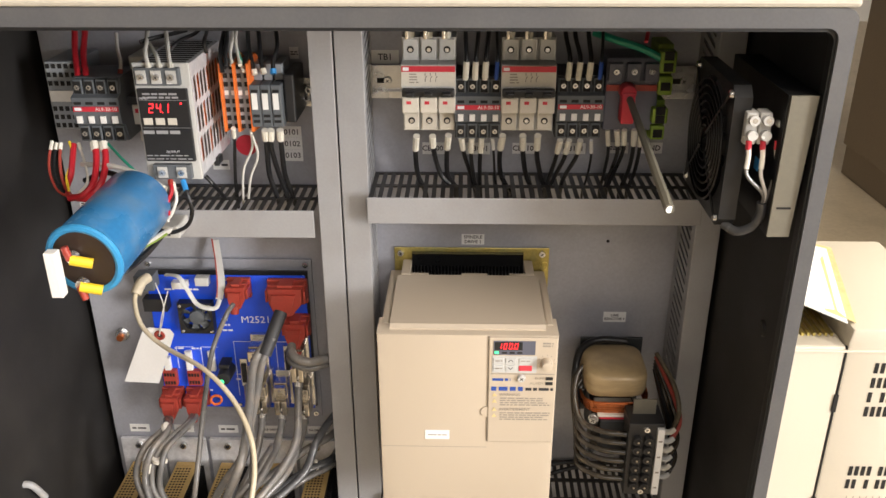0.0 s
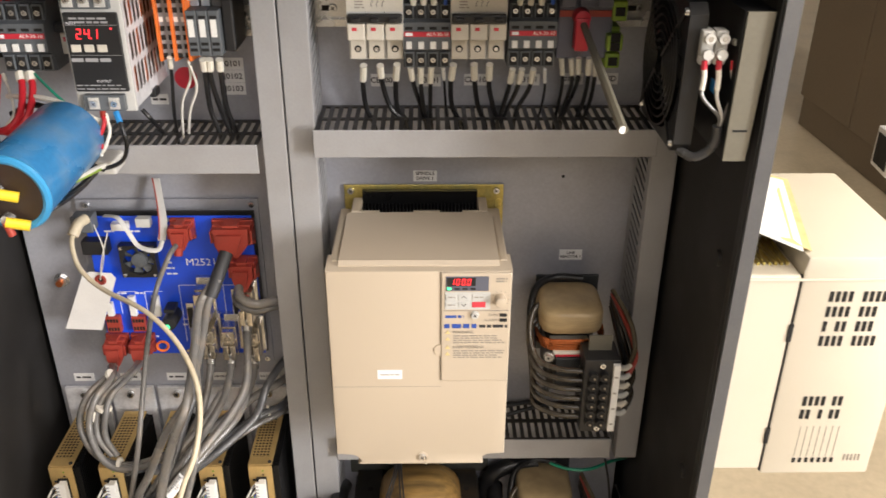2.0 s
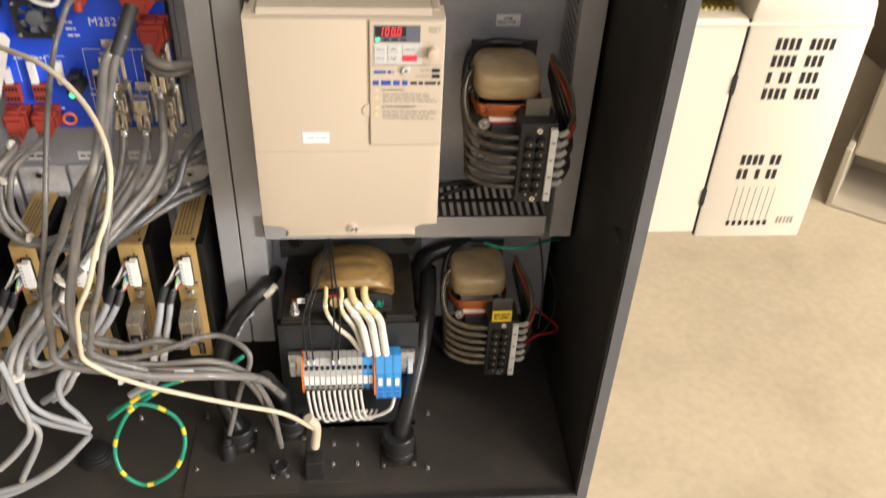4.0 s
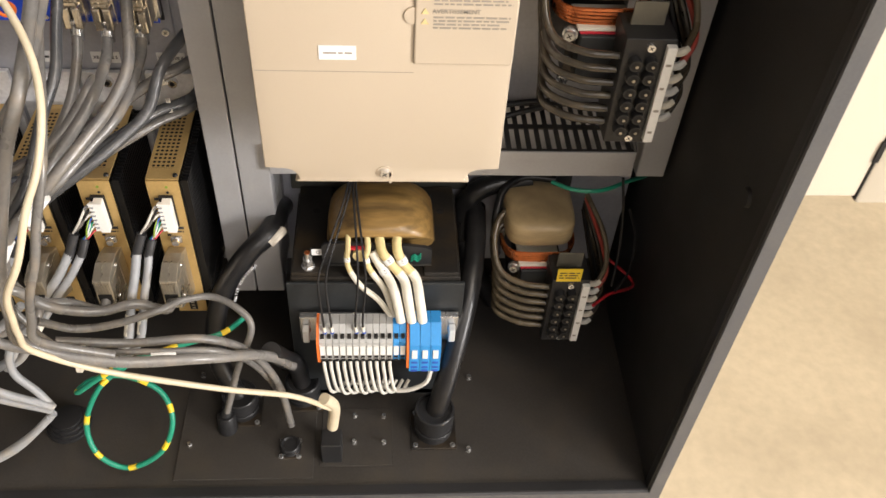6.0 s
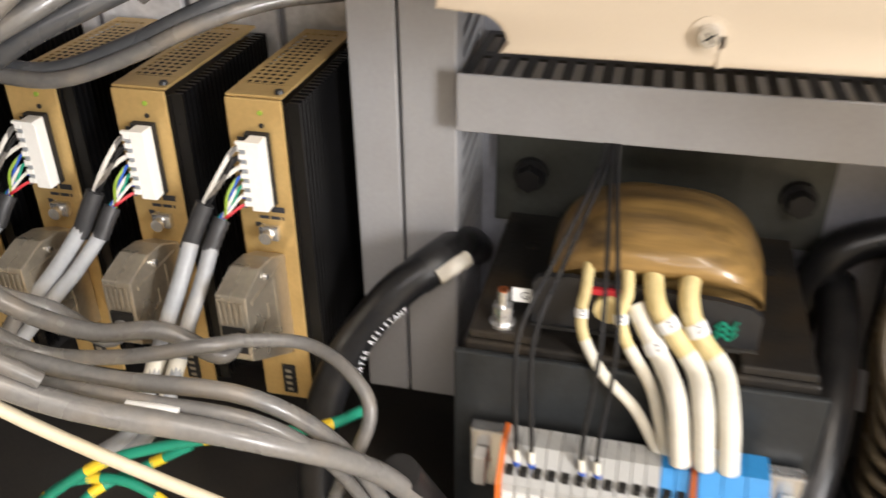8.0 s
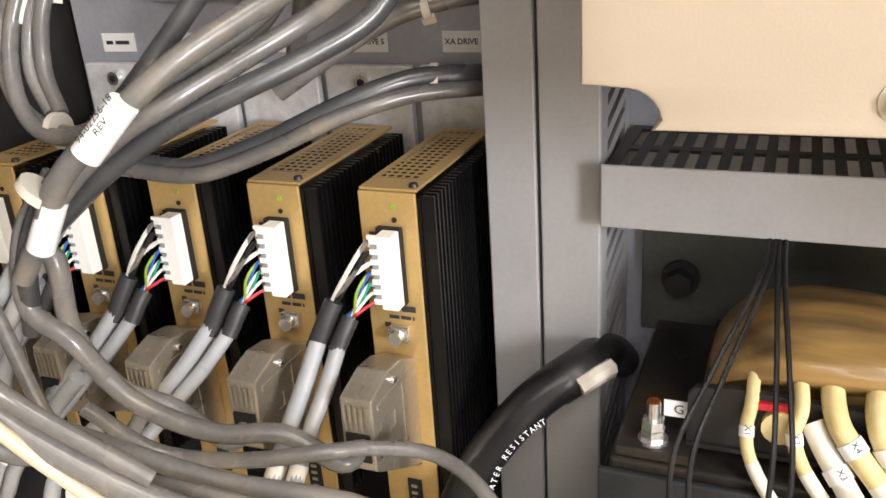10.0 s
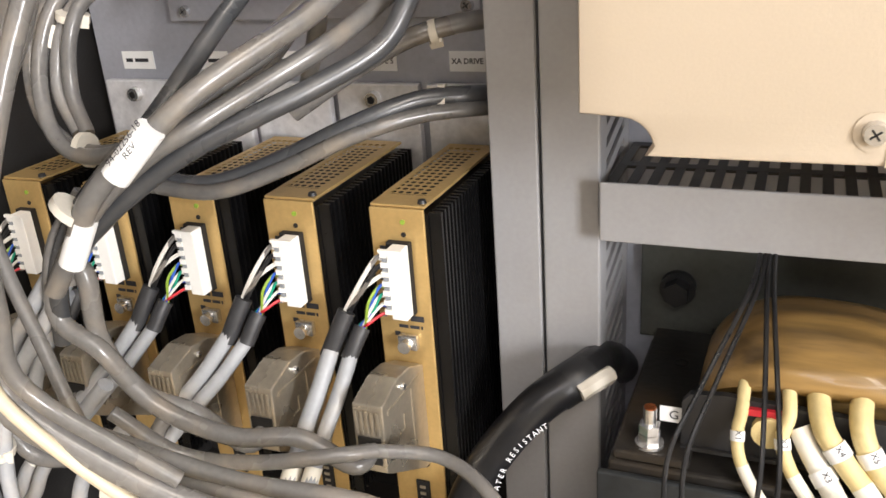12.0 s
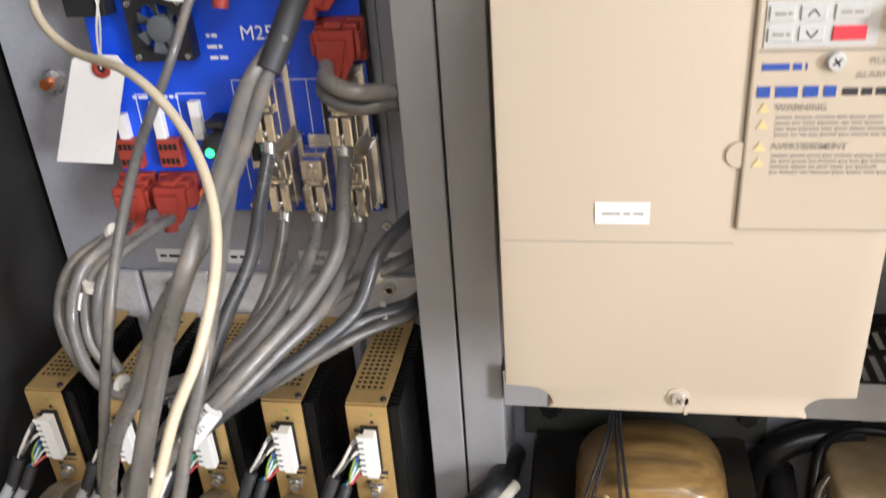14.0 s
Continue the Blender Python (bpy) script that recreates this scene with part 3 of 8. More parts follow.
    for k, w in ((0, "RUN"), (1, "ALARM")):
        z = z1 - 0.046 - k * 0.0058
        lettering(w, 0.0042, (x1 - 0.0125, y - 0.0003, z), GREYINK, key, align="RIGHT")
        cbox("indicator", (x1 - 0.0105, x1 - 0.0035, y - 0.0006, y, z - 0.0017, z + 0.0017), BLKPL, key)
    bars("model_name", x0 + 0.003, x0 + 0.0365, z1 - 0.0610, z1 - 0.0560, 1, y, BLUEINK, key, 4, 0.95)
    bars("model_name", x0 + 0.037, x0 + 0.067, z1 - 0.0605, z1 - 0.0570, 1, y, INK, key, 9, 0.9)
    for k, (z, head, rows) in enumerate(((z1 - 0.0645, "WARNING", 3), (z1 - 0.082, "AVERTISSEMENT", 3))):
        lettering(head, 0.0043, (x0 + 0.011, y - 0.0003, z - 0.001), GREYINK, key, align="LEFT", bold=0.00008)
        bars("fine_print", x0 + 0.012, x1 - 0.003, z - 0.0145, z - 0.004, rows + 1, y, GREYINK, key, 20 + k, 0.45)
        for j in range(2):
            bm = B()
            cx, cz = x0 + 0.0065, z - 0.0012 - j * 0.0075
            prism(bm, [(cx - 0.0026, cz - 0.0018), (cx + 0.0026, cz - 0.0018), (cx, cz + 0.0026)], "y", y - 0.0003, y)
            part("warning_triangle", bm, SLEEVE, key)
    # finger notch beside the keypad and rating label
    bm = B()
    cyl(bm, (x0 - 0.001, 0.0005, z0 + 0.0365), (x0 - 0.001, -0.0012, z0 + 0.0365), 0.0065, 0.006, 20)
    part("latch", bm, BEIGE, ob, "round thumb latch", True)
    cbox("rating_label", (0.046, 0.071, -0.0006, -0.0001, 0.1118, 0.1228), PAPER, ob, 0, "small white rating label")
    bars("print", 0.049, 0.069, 0.1158, 0.1186, 1, -0.0007, GREYINK, ob, 8, 0.4)
    bm = B()
    cyl(bm, (0.090, 0.0006, 0.0110), (0.090, -0.0004, 0.0110), 0.0062, 0.0062, 20)
    part("screw_well", bm, BEIGE, ob)
    screw(ob, (0.090, -0.0004, 0.0110), 0.0040)
    cbox("screw_slot", (0.0935, 0.0952, -0.0004, 0.001, 0.0004, 0.011), BEIGE, ob)
    return ob


drive()
marker("label", 0.0915, 0.1170, 1.1768, 1.1893, YB, "SPINDLE\nDRIVE 1", size=0.0055)
marker("label", 0.257, 0.283, 1.0790, 1.0920, YB, "LINE\nREACTOR 1", size=0.0045)
marker("label", -0.002, 0.026, 1.380, 1.394, YB, "TB1", size=0.009)


# ---- servo amplifiers ----
def perforated(bm, x0, x1, y0, y1, z, nx, ny, share=0.39):
    """A level sheet with a grid of round holes."""
    px, py = (x1 - x0) / nx, (y1 - y0) / ny
    r, cache = min(px, py) * share, {}

    def vert(u, v):
        key = (round(u, 6), round(v, 6))
        if key not in cache:
            cache[key] = bm.verts.new((u, v, z))
        return cache[key]
    for i in range(nx):
        for j in range(ny):
            cx, cy = x0 + (i + 0.5) * px, y0 + (j + 0.5) * py
            for k in range(8):
                a, b = radians(45 * k), radians(45 * (k + 1))
                def edge(t):
                    c, s = math.cos(t), math.sin(t)
                    f = 1 / max(abs(c), abs(s))
                    return vert(cx + c * f * px / 2, cy + s * f * py / 2)
                bm.faces.new((edge(a), edge(b), vert(cx + r * math.cos(b), cy + r * math.sin(b)), vert(cx + r * math.cos(a), cy + r * math.sin(a))))


AW, AH, AD = 0.027, 0.170, 0.100
AZ = 0.7065


def amplifier():
    ob = thing("servo_amplifier", (0, 0, 0), "gold anodised servo amplifier with black finned side", "servo amplifier", "servo amplifiers in a row")
    W, H, D = AW, AH, AD
    bm = B()
    box(bm, 0, W, 0, 0.0015, 0, H - 0.0012, 0.0006)
    face = part("front_face", bm, GOLD, ob)
    cbox("casing", (0.0006, W - 0.004, 0.0016, D, 0.001, H - 0.004), GOLD, ob)
    bm = B()
    box(bm, 0, W, 0.0016, 0.016, H - 0.0014, H, 0.0004)
    box(bm, 0, W, D - 0.006, D, H - 0.0014, H)
    box(bm, 0, 0.0022, 0.016, D - 0.006, H - 0.0014, H)
    box(bm, W - 0.0052, W, 0.016, D - 0.006, H - 0.0014, H)
    perforated(bm, 0.0022, W - 0.0052, 0.016, D - 0.006, H, 5, 16, 0.37)
    part("perforated_top", bm, GOLD, ob, "gold top with round vent holes")
    # dark sheet that paints the casing's inner shade below the vent holes
    cbox("dark_interior", (0.001, W - 0.005, 0.016, D - 0.006, H - 0.0039, H - 0.0035), SHADEBLACK, ob)
    bm = B()
    box(bm, W - 0.0038, W + 0.001, 0.002, D, 0.004, H - 0.004)
    sink = part("heat_sink", bm, FIN, ob, "black fins down one side")
    fin = cbox("fin", (W + 0.0012, W + 0.0072, 0.003, 0.0046, 0.004, H - 0.003), FIN, sink)
    for k in range(1, 23):
        f_ = new("fin", fin.data)
        f_.parent, f_.location = sink, (0, k * 0.0042, 0)
    screw(ob, (W - 0.003, 0.006, H), 0.0022, (0, 0, 1), BLKPL)
    for z in (H - 0.0075, H - 0.0135):
        rod("indicator", (0.0165, 0.0002, z), (0.0165, -0.0005, z), 0.0012, SHADEBLACK if z < H - 0.01 else LIME, face, seg=10)
    bars("port_mark", 0.004, 0.0075, H - 0.0225, H - 0.0195, 1, -0.0002, INK, face, 3, 0.9)
    bars("maker_mark", 0.0085, 0.0245, H - 0.0570, H - 0.0540, 1, -0.0002, INK, face, 11, 0.95)
    bars("maker_mark", 0.010, 0.0235, H - 0.0610, H - 0.0590, 1, -0.0002, INK, face, 12, 0.8)
    bars("port_mark", 0.0075, 0.0105, H - 0.0655, H - 0.063, 1, -0.0002, INK, face, 13, 0.9)
    # white power plug
    bm = B()
    box(bm, 0.0085, 0.0200, -0.0035, 0.001, H - 0.0525, H - 0.0165, 0.0005)
    part("socket", bm, SHADEBLACK, face)
    bm = B()
    box(bm, 0.0118, 0.0195, -0.0100, -0.0030, H - 0.0520, H - 0.0170, 0.0005)
    for k in range(7):
        z = H - 0.0200 - k * 0.0047
        box(bm, 0.0086, 0.0119, -0.0105, -0.0060, z - 0.0012, z + 0.0012)
    box(bm, 0.0084, 0.0196, -0.0115, -0.0098, H - 0.0185, H - 0.0170)
    plug = part("power_plug", bm, WHITE, ob, "white crimp plug with coloured wires")
    # grey fillers between the teeth, carrying the cavities' shade as colour
    for k in range(6):
        z = H - 0.0224 - k * 0.0047
        cbox("cavity", (0.0094, 0.0117, -0.0102, -0.0085, z - 0.0008, z + 0.0008), MIDPL, plug)
    # latch, hooded plug
    bm = B()
    box(bm, 0.010, 0.020, -0.004, 0.0, H - 0.071, H - 0.0635, 0.001)
    cyl(bm, (0.015, -0.008, H - 0.0675), (0.015, 0, H - 0.0675), 0.0032, seg=10)
    part("jack_screw", bm, ZINC, face, "bright jack screw", True)
    bm = B()
    prism(bm, [(0.0, 0.0905), (-0.014, 0.0968), (-0.027, 0.0985), (-0.0445, 0.0935), (-0.0455, 0.0600), (-0.0400, 0.0560), (-0.006, 0.0350), (0.0, 0.0340)], "x", 0.0055, 0.0205)
    bmesh.ops.bevel(bm, geom=bm.edges[:], offset=0.0007, segments=2, affect="EDGES", profile=0.5)
    hood = part("connector_hood", bm, SHELL, ob, "bronze metallised connector hood")
    bm = B()
    for k in range(5):
        box(bm, 0.0072 + k * 0.0026, 0.0083 + k * 0.0026, -0.0460, -0.0452, 0.079, 0.091)
    part("grip_rib", bm, SHELL, hood)
    bm = B()
    box(bm, 0.0203, 0.0211, -0.0400, -0.0060, 0.0870, 0.0890)
    box(bm, 0.0203, 0.0211, -0.0160, -0.0140, 0.0480, 0.0870)
    box(bm, 0.0203, 0.0210, -0.0300, -0.0240, 0.0700, 0.0712)
    box(bm, 0.0203, 0.0210, -0.0252, -0.0240, 0.0712, 0.0780)
    part("moulded_edge", bm, SHELL, hood)
    screw(hood, (0.0206, -0.024, 0.0925), 0.0020, (1, 0, 0))
    screw(hood, (0.0206, -0.034, 0.0645), 0.0017, (1, 0, 0))
    cbox("cable_gap", (0.0075, 0.0185, -0.0461, -0.0450, 0.0640, 0.0775), SHADEBLACK, hood)
    cbox("side_slot", (0.0203, 0.0208, -0.0415, -0.0385, 0.0640, 0.0680), SHADEBLACK, hood)
    bm = B()
    box(bm, 0.0115, 0.0185, -0.0012, 0.0006, 0.004, 0.022)
    p2 = part("test_socket", bm, SHADEBLACK, face)
    for k in range(4):
        cbox("pin", (0.0135, 0.0165, -0.0018, -0.001, 0.006 + k * 0.004, 0.0075 + k * 0.004), SHELL, p2)
    bm = B()
    for k in range(5):
        a = radians(20 + k * 36)
        tube(bm, [(0.0155 + 0.002 * math.cos(a), -0.0004, 0.030 + 0.002 * math.sin(a)), (0.0155 + 0.0055 * math.cos(a + 0.4), -0.0004, 0.030 + 0.0035 * math.sin(a + 0.4))], 0.00025, 4)
    part("sun_mark", bm, INK, face)
    # mounting plate behind
    bm = B()
    box(bm, -0.014, W + 0.010, D + 0.006, D + 0.0115, 0.0, H + 0.031, 0.0008)
    plate = part("mounting_plate", bm, ALU, ob, "raw aluminium mounting plate")
    cbox("standoff", (0.002, W - 0.002, D, D + 0.006, 0.02, H - 0.02), FIN, ob)
    bm = B()
    cyl(bm, (0.0095, D + 0.006, H + 0.0225), (0.0095, D + 0.0018, H + 0.0225), 0.0048, 0.0042, 18)
    s = part("cap_screw", bm, ZINC, ob, "", True)
    rod("socket", (0.0095, D + 0.0019, H + 0.0225), (0.0095, D + 0.0015, H + 0.0225), 0.0024, SHADEBLACK, s, seg=6)
    return ob


AX = [-0.0980 - 0.0562 * k for k in range(5)]
amp = amplifier()
amp.matrix_basis = pose(AX[0], 0.853, AZ)
for x in AX[1:]:
    copy_thing(amp, pose(x, 0.853, AZ))
for k, x in enumerate(AX):
    text = {0: "XA DRIVE 6", 1: "XB DRIVE 5"}.get(k, "")
    marker("label", x - 0.002, x + 0.0225, 0.9135, 0.9245, YB, text, size=0.0042)


# ---- cables ----
def cable(name, pts, r, material, label="", seg=10, category="cable", group=""):
    bm = B()
    tube(bm, pts, r, seg)
    return tagged(part(name, bm, material, None, "", True), label or "grey jacketed cable", category, group)


def sleeve(name, parent, a, b, r, material, label=""):
    bm = B()
    cyl(bm, a, b, r, seg=14)
    return part(name, bm, material, parent, label, True)


def cable_tie(at, axis, r, name="cable_tie", label="white nylon cable tie round a cable bundle", block=True, material=None):
    at, axis = Vector(at), Vector(axis).normalized()
    bm = B()
    cyl(bm, at - axis * 0.0018, at + axis * 0.0018, r, seg=16)
    if block:
        q = axis.to_track_quat("Z", "Y")
        d = q @ Vector((0, -1, 0))
        cyl(bm, at + d * (r - 0.001) - axis * 0.003, at + d * (r - 0.001) + axis * 0.003, 0.0028, seg=4)
    return tagged(part(name, bm, material or CREAM, None, "", True), label, "cable tie")


# motor leads of each amplifier: coloured wires, shrink tube, two grey jackets
def motor_lead(ends_at):
    ob = thing("motor_lead", (0, 0, 0), "grey motor cable with coloured wires and black shrink tube", "cable", "motor leads of the amplifiers")
    H = AH
    rnd = random.Random(4)
    for j, ends in enumerate(((0, 1, 2), (3, 4, 5, 6))):
        tip = Vector(((-0.0085, -0.0155, 0.1225), (-0.0015, -0.0150, 0.1150))[j])
        low = Vector(((-0.0165, -0.0235, 0.1020), (-0.0060, -0.0230, 0.1020))[j])
        end = Vector(ends_at) + j * Vector((0.011, 0, 0.002))
        for e in ends:
            z = H - 0.0224 - e * 0.0047
            for q, m in enumerate(((WHITEC, GREYC), (GREYC, BLKC), (BLKC, WHITEC), (LIME, BLUEC), (WHITEC, GREENC), (BLUEC, WHITEC), (GREYC, REDC))[e]):
                s = Vector((0.0086 + 0.0012 * q, -0.0085, z + 0.0008 * q))
                bm = B()
                mid = (s + tip) / 2 + Vector((rnd.uniform(-0.002, 0.001), -0.002 + rnd.uniform(-0.002, 0.001), rnd.uniform(-0.001, 0.0035)))
                tube(bm, [s, s + Vector((-0.003, -0.001, 0)), mid, tip + Vector((rnd.uniform(-0.002, 0.002), 0, rnd.uniform(-0.001, 0.001))), tip * 0.7 + low * 0.3], 0.0011 if e < 3 else 0.00075, 6)
                part("wire", bm, m, ob, "", True)
        bm = B()
        tube(bm, [tip, tip * 0.6 + low * 0.4 + Vector((0, -0.0005, 0)), low * 0.8 + tip * 0.2, low], 0.0043 if j == 0 else 0.0040, 12)
        part("shrink_tube", bm, HEAT, ob, "black shrink tube", True)
        bm = B()
        d = end - low
        tail = end + d * 0.45
        tube(bm, [low + (tip - low) * 0.2, low + d * 0.3 + Vector((0.001, -0.001, 0)), low + d * 0.65, end, tail, tail + Vector((-0.012, -0.002, -0.020)), tail + Vector((-0.030, -0.003, -0.035))], 0.0041 if j == 0 else 0.0036, 12)
        part("jacket", bm, LGREYC, ob, "pale grey jacket", True)
        sleeve("sleeve", ob, end + d * 0.02, end + d * 0.40, 0.0045 if j == 0 else 0.0040, WSLEEVE, "white printed sleeve")
    return ob


lead = motor_lead((-0.023, -0.053, 0.0615))
lead.matrix_basis = pose(AX[0], 0.853, AZ)
lead = motor_lead(Vector((-0.2050, 0.8000, 0.7630)) - Vector((AX[1], 0.853, AZ)))
lead.matrix_basis = pose(AX[1], 0.853, AZ)
for x in AX[2:]:
    copy_thing(lead, pose(x, 0.853, AZ))

# encoder cables from the hoods sweep away and up in a bundle
for k, (ym, zl) in enumerate(((0.770, 0.0), (0.762, 0.004), (0.757, 0.006), (0.752, 0.008))):
    x = AX[k] + 0.015
    if k == 0:
        pts = [(x - 0.002, 0.811, AZ + 0.0705), (x - 0.006, 0.799, AZ + 0.068), (-0.1130, 0.7950, 0.7870), (-0.1410, 0.7850, 0.7890), (-0.1740, 0.7780, 0.8040), (-0.1930, 0.7750, 0.8330), (-0.1930, 0.7750, 0.8670), (-0.2070, 0.7750, 0.8740), (-0.1800, 0.7850, 0.9070), (-0.1630, 0.8100, 0.9260), (-0.1380, 0.8400, 0.9450), (-0.1220, 0.8700, 0.9640), (-0.1440, 0.8900, 0.9220)]
    elif k == 1:
        pts = [(x - 0.002, 0.811, AZ + 0.0705), (x - 0.006, 0.799, AZ + 0.068), (-0.1630, 0.7900, 0.7940), (-0.1800, 0.7800, 0.8070), (-0.1890, 0.7700, 0.8330), (-0.2060, 0.7680, 0.8480), (-0.2000, 0.7700, 0.8790), (-0.1880, 0.7800, 0.9010)]
    else:
        pts = [(x - 0.002, 0.811, AZ + 0.0705), (x - 0.006, 0.795, AZ + 0.060), (x - 0.030, 0.785, AZ + 0.055), (x - 0.060, 0.775, AZ + 0.05 + zl), (x - 0.070, 0.770, AZ + 0.09)]
    cable("encoder_cable", pts, 0.0043, GREYC, "grey encoder cable plugged into a servo amplifier", 12)


# ---- blue control board ----
def plug(name, parent, x0, x1, z0, z1, y0, y1, label="red moulded plug"):
    """A moulded plug: stepped hood that narrows towards its cable neck, with side latches."""
    w, h = x1 - x0, z1 - z0
    bm = B()
    box(bm, x0, x1, y1 + 0.007, y0, z0 + h * 0.30, z1, 0.0010)
    prism(bm, [(x0 + w * 0.04, z1 - h * 0.06), (x1 - w * 0.04, z1 - h * 0.06), (x1 - w * 0.06, z0 + h * 0.42), (x0 + w * 0.66, z0), (x0 + w * 0.20, z0), (x0 + w * 0.05, z0 + h * 0.42)], "y", y1, y1 + 0.0068)
    prism(bm, [(x0 + w * 0.14, z1 - h * 0.22), (x1 - w * 0.20, z1 - h * 0.22), (x1 - w * 0.30, z0 + h * 0.40), (x0 + w * 0.60, z0 + h * 0.08), (x0 + w * 0.24, z0 + h * 0.08), (x0 + w * 0.14, z0 + h * 0.40)], "y", y1 - 0.0045, y1 - 0.0002)
    for a in (x0 - 0.0020, x1 - 0.0006):
        box(bm, a, a + 0.0026, y1 + 0.002, y0 - 0.003, z0 + h * 0.45, z0 + h * 0.85, 0.0005)
    box(bm, x0 + w * 0.30, x1 - w * 0.30, y1 + 0.001, y0 - 0.003, z1 - 0.001, z1 + 0.0024, 0.0005)
    p = part(name, bm, REDPL, parent, label)
    rod("neck", (x0 + w * 0.42, y1 - 0.001, z0 + h * 0.16), (x0 + w * 0.38, y1 - 0.003, z0 - 0.004), 0.0052, REDPL, p, 0.0046, 14)
    return p


def control_board():
    YF = 0.944
    ob = thing("control_board", (0, 0, 0), "blue faced control board on a grey backing plate", "circuit board")
    X0, X1, Z0, Z1 = -0.2640, -0.0840, 0.9680, 1.1460
    PX0, PX1, PZ0, PZ1 = -0.2780, -0.0790, 0.9430, 1.1580
    cbox("backing_plate", (PX0, PX1, 0.961, 0.9645, PZ0, PZ1), PANEL, ob, 0.0005)
    for x in (PX0 + 0.012, PX1 - 0.007):
        for z in (PZ1 - 0.006, PZ0 + 0.006):
            screw(ob, (x, 0.961, z), 0.0038)
    cbox("circuit_card", (X0 + 0.001, X1 + 0.002, 0.950, 0.952, Z0 - 0.001, Z1 + 0.003), BLKPL, ob, 0, "black card behind the blue face")
    face = cbox("blue_face", (X0, X1, YF, YF + 0.0015, Z0, Z1), PCB, ob, 0.0003, "glossy blue printed face")
    for x in (X0 + 0.004, (X0 + X1) / 2, X1 - 0.003):
        for z in (Z0 + 0.004, Z1 - 0.004):
            rod("standoff", (x, YF - 0.0012, z), (x, 0.961, z), 0.0022, ZINC, ob, seg=10)
    lettering("M2521", 0.0125, (-0.1440, 0.9420, 1.0900), WHITEINK, face)
    # white rules and legends
    RULES = ((-0.1735, -0.0850, 1.0600, 1.0600), (-0.1745, -0.0850, 1.0150, 1.0150), (-0.1735, -0.1735, 0.9850, 1.0600), (-0.1525, -0.1525, 1.0150, 1.0600),
             (-0.1240, -0.1240, 0.9700, 1.0600), (-0.1490, -0.1490, 0.9700, 1.0150), (-0.2420, -0.2220, 1.0520, 1.0520), (-0.2420, -0.2420, 1.0230, 1.0520),
             (-0.2130, -0.1930, 1.0520, 1.0520), (-0.2130, -0.2130, 1.0230, 1.0520))
    for xa, xb, za, zb in RULES:
        cbox("printed_rule", (xa - 0.0003, xb + 0.0003, YF - 0.0002, YF - 0.00002, za - 0.0003, zb + 0.0003), WHITEINK, face)
    LEG = (((-0.2390, 0.9440, 1.1280), 0.012), ((-0.2130, 0.9440, 1.1280), 0.016), ((-0.1800, 0.9440, 1.0890), 0.009), ((-0.1800, 0.9440, 1.0820), 0.010), ((-0.1780, 0.9440, 1.0750), 0.013), ((-0.1690, 0.9440, 1.0080), 0.013), ((-0.1400, 0.9440, 1.0090), 0.011), ((-0.1150, 0.9440, 1.0090), 0.011), ((-0.2380, 0.9440, 1.0500), 0.012), ((-0.2180, 0.9440, 1.0500), 0.012), ((-0.2090, 0.9440, 0.9920), 0.009), ((-0.2430, 0.9440, 0.9920), 0.009))
    for i, (p, w) in enumerate(LEG):
        bars("legend", p[0] - w / 2, p[0] + w / 2, p[2] - 0.0013, p[2] + 0.0013, 1, YF - 0.0001, WHITEINK, face, 40 + i, 0.8)
    # cooling fan on the face
    c = Vector((-0.2100, 0.9360, 1.0960))
    bm = B()
    s = 0.0195
    ring_plate(bm, [(c.x + s * u, c.z + s * v) for u, v in ((-1, -1), (0, -1), (1, -1), (1, 0), (1, 1), (0, 1), (-1, 1), (-1, 0))],
               [(c.x + 0.0175 * math.cos(radians(a)), c.z + 0.0175 * math.sin(radians(a))) for a in (225, 270, 315, 0, 45, 90, 135, 180)], 0.933, 0.9435)
    fan = part("cooling_fan", bm, BLKPL, ob, "small square black cooling fan", True)
    rod("hub", (c.x, 0.9345, c.z), (c.x, 0.9432, c.z), 0.0085, GREYPL, fan, seg=20, bev=0.001)
    for k in range(7):
        a = radians(k * 51.4)
        bm = B()
        u, v = Vector((math.cos(a), 0, math.sin(a))), Vector((-math.sin(a), 0, math.cos(a)))
        cc = Vector((c.x, 0.938, c.z))
        q = [cc + u * 0.008 - v * 0.003 + Vector((0, -0.002, 0)), cc + u * 0.0168 - v * 0.004 + Vector((0, -0.002, 0)), cc + u * 0.0168 + v * 0.005 + Vector((0, 0.003, 0)), cc + u * 0.008 + v * 0.002 + Vector((0, 0.003, 0))]
        f = bm.faces.new([bm.verts.new(p) for p in q])
        r = bmesh.ops.extrude_face_region(bm, geom=[f])
        bmesh.ops.translate(bm, vec=(0, 0.0008, 0), verts=[g for g in r["geom"] if isinstance(g, bmesh.types.BMVert)])
        part("blade", bm, GREYPL, fan)
    for u in (-1, 1):
        for v in (-1, 1):
            screw(fan, (c.x + u * 0.0165, 0.933, c.z + v * 0.0165), 0.0020)
    # red sockets, indicator strips, fuse knob
    for t in (((-0.2600, 0.9380, 1.0230), (-0.2440, 0.9380, 1.0020)), ((-0.2310, 0.9380, 1.0230), (-0.2150, 0.9380, 1.0030))):
        (xa, _, zb), (xb, _, za) = t
        bm = B()
        box(bm, xa, xb, 0.936, 0.9438, za, zb, 0.001)
        sk = part("socket", bm, REDPL, ob, "open red pin socket")
        for i in range(4):
            for j in range(2):
                u, v = xa + 0.003 + i * (xb - xa - 0.006) / 3, za + 0.005 + j * (zb - za - 0.010)
                cbox("pin_hole", (u - 0.0011, u + 0.0011, 0.9354, 0.9362, v - 0.002, v + 0.002), SHADEBLACK, sk)
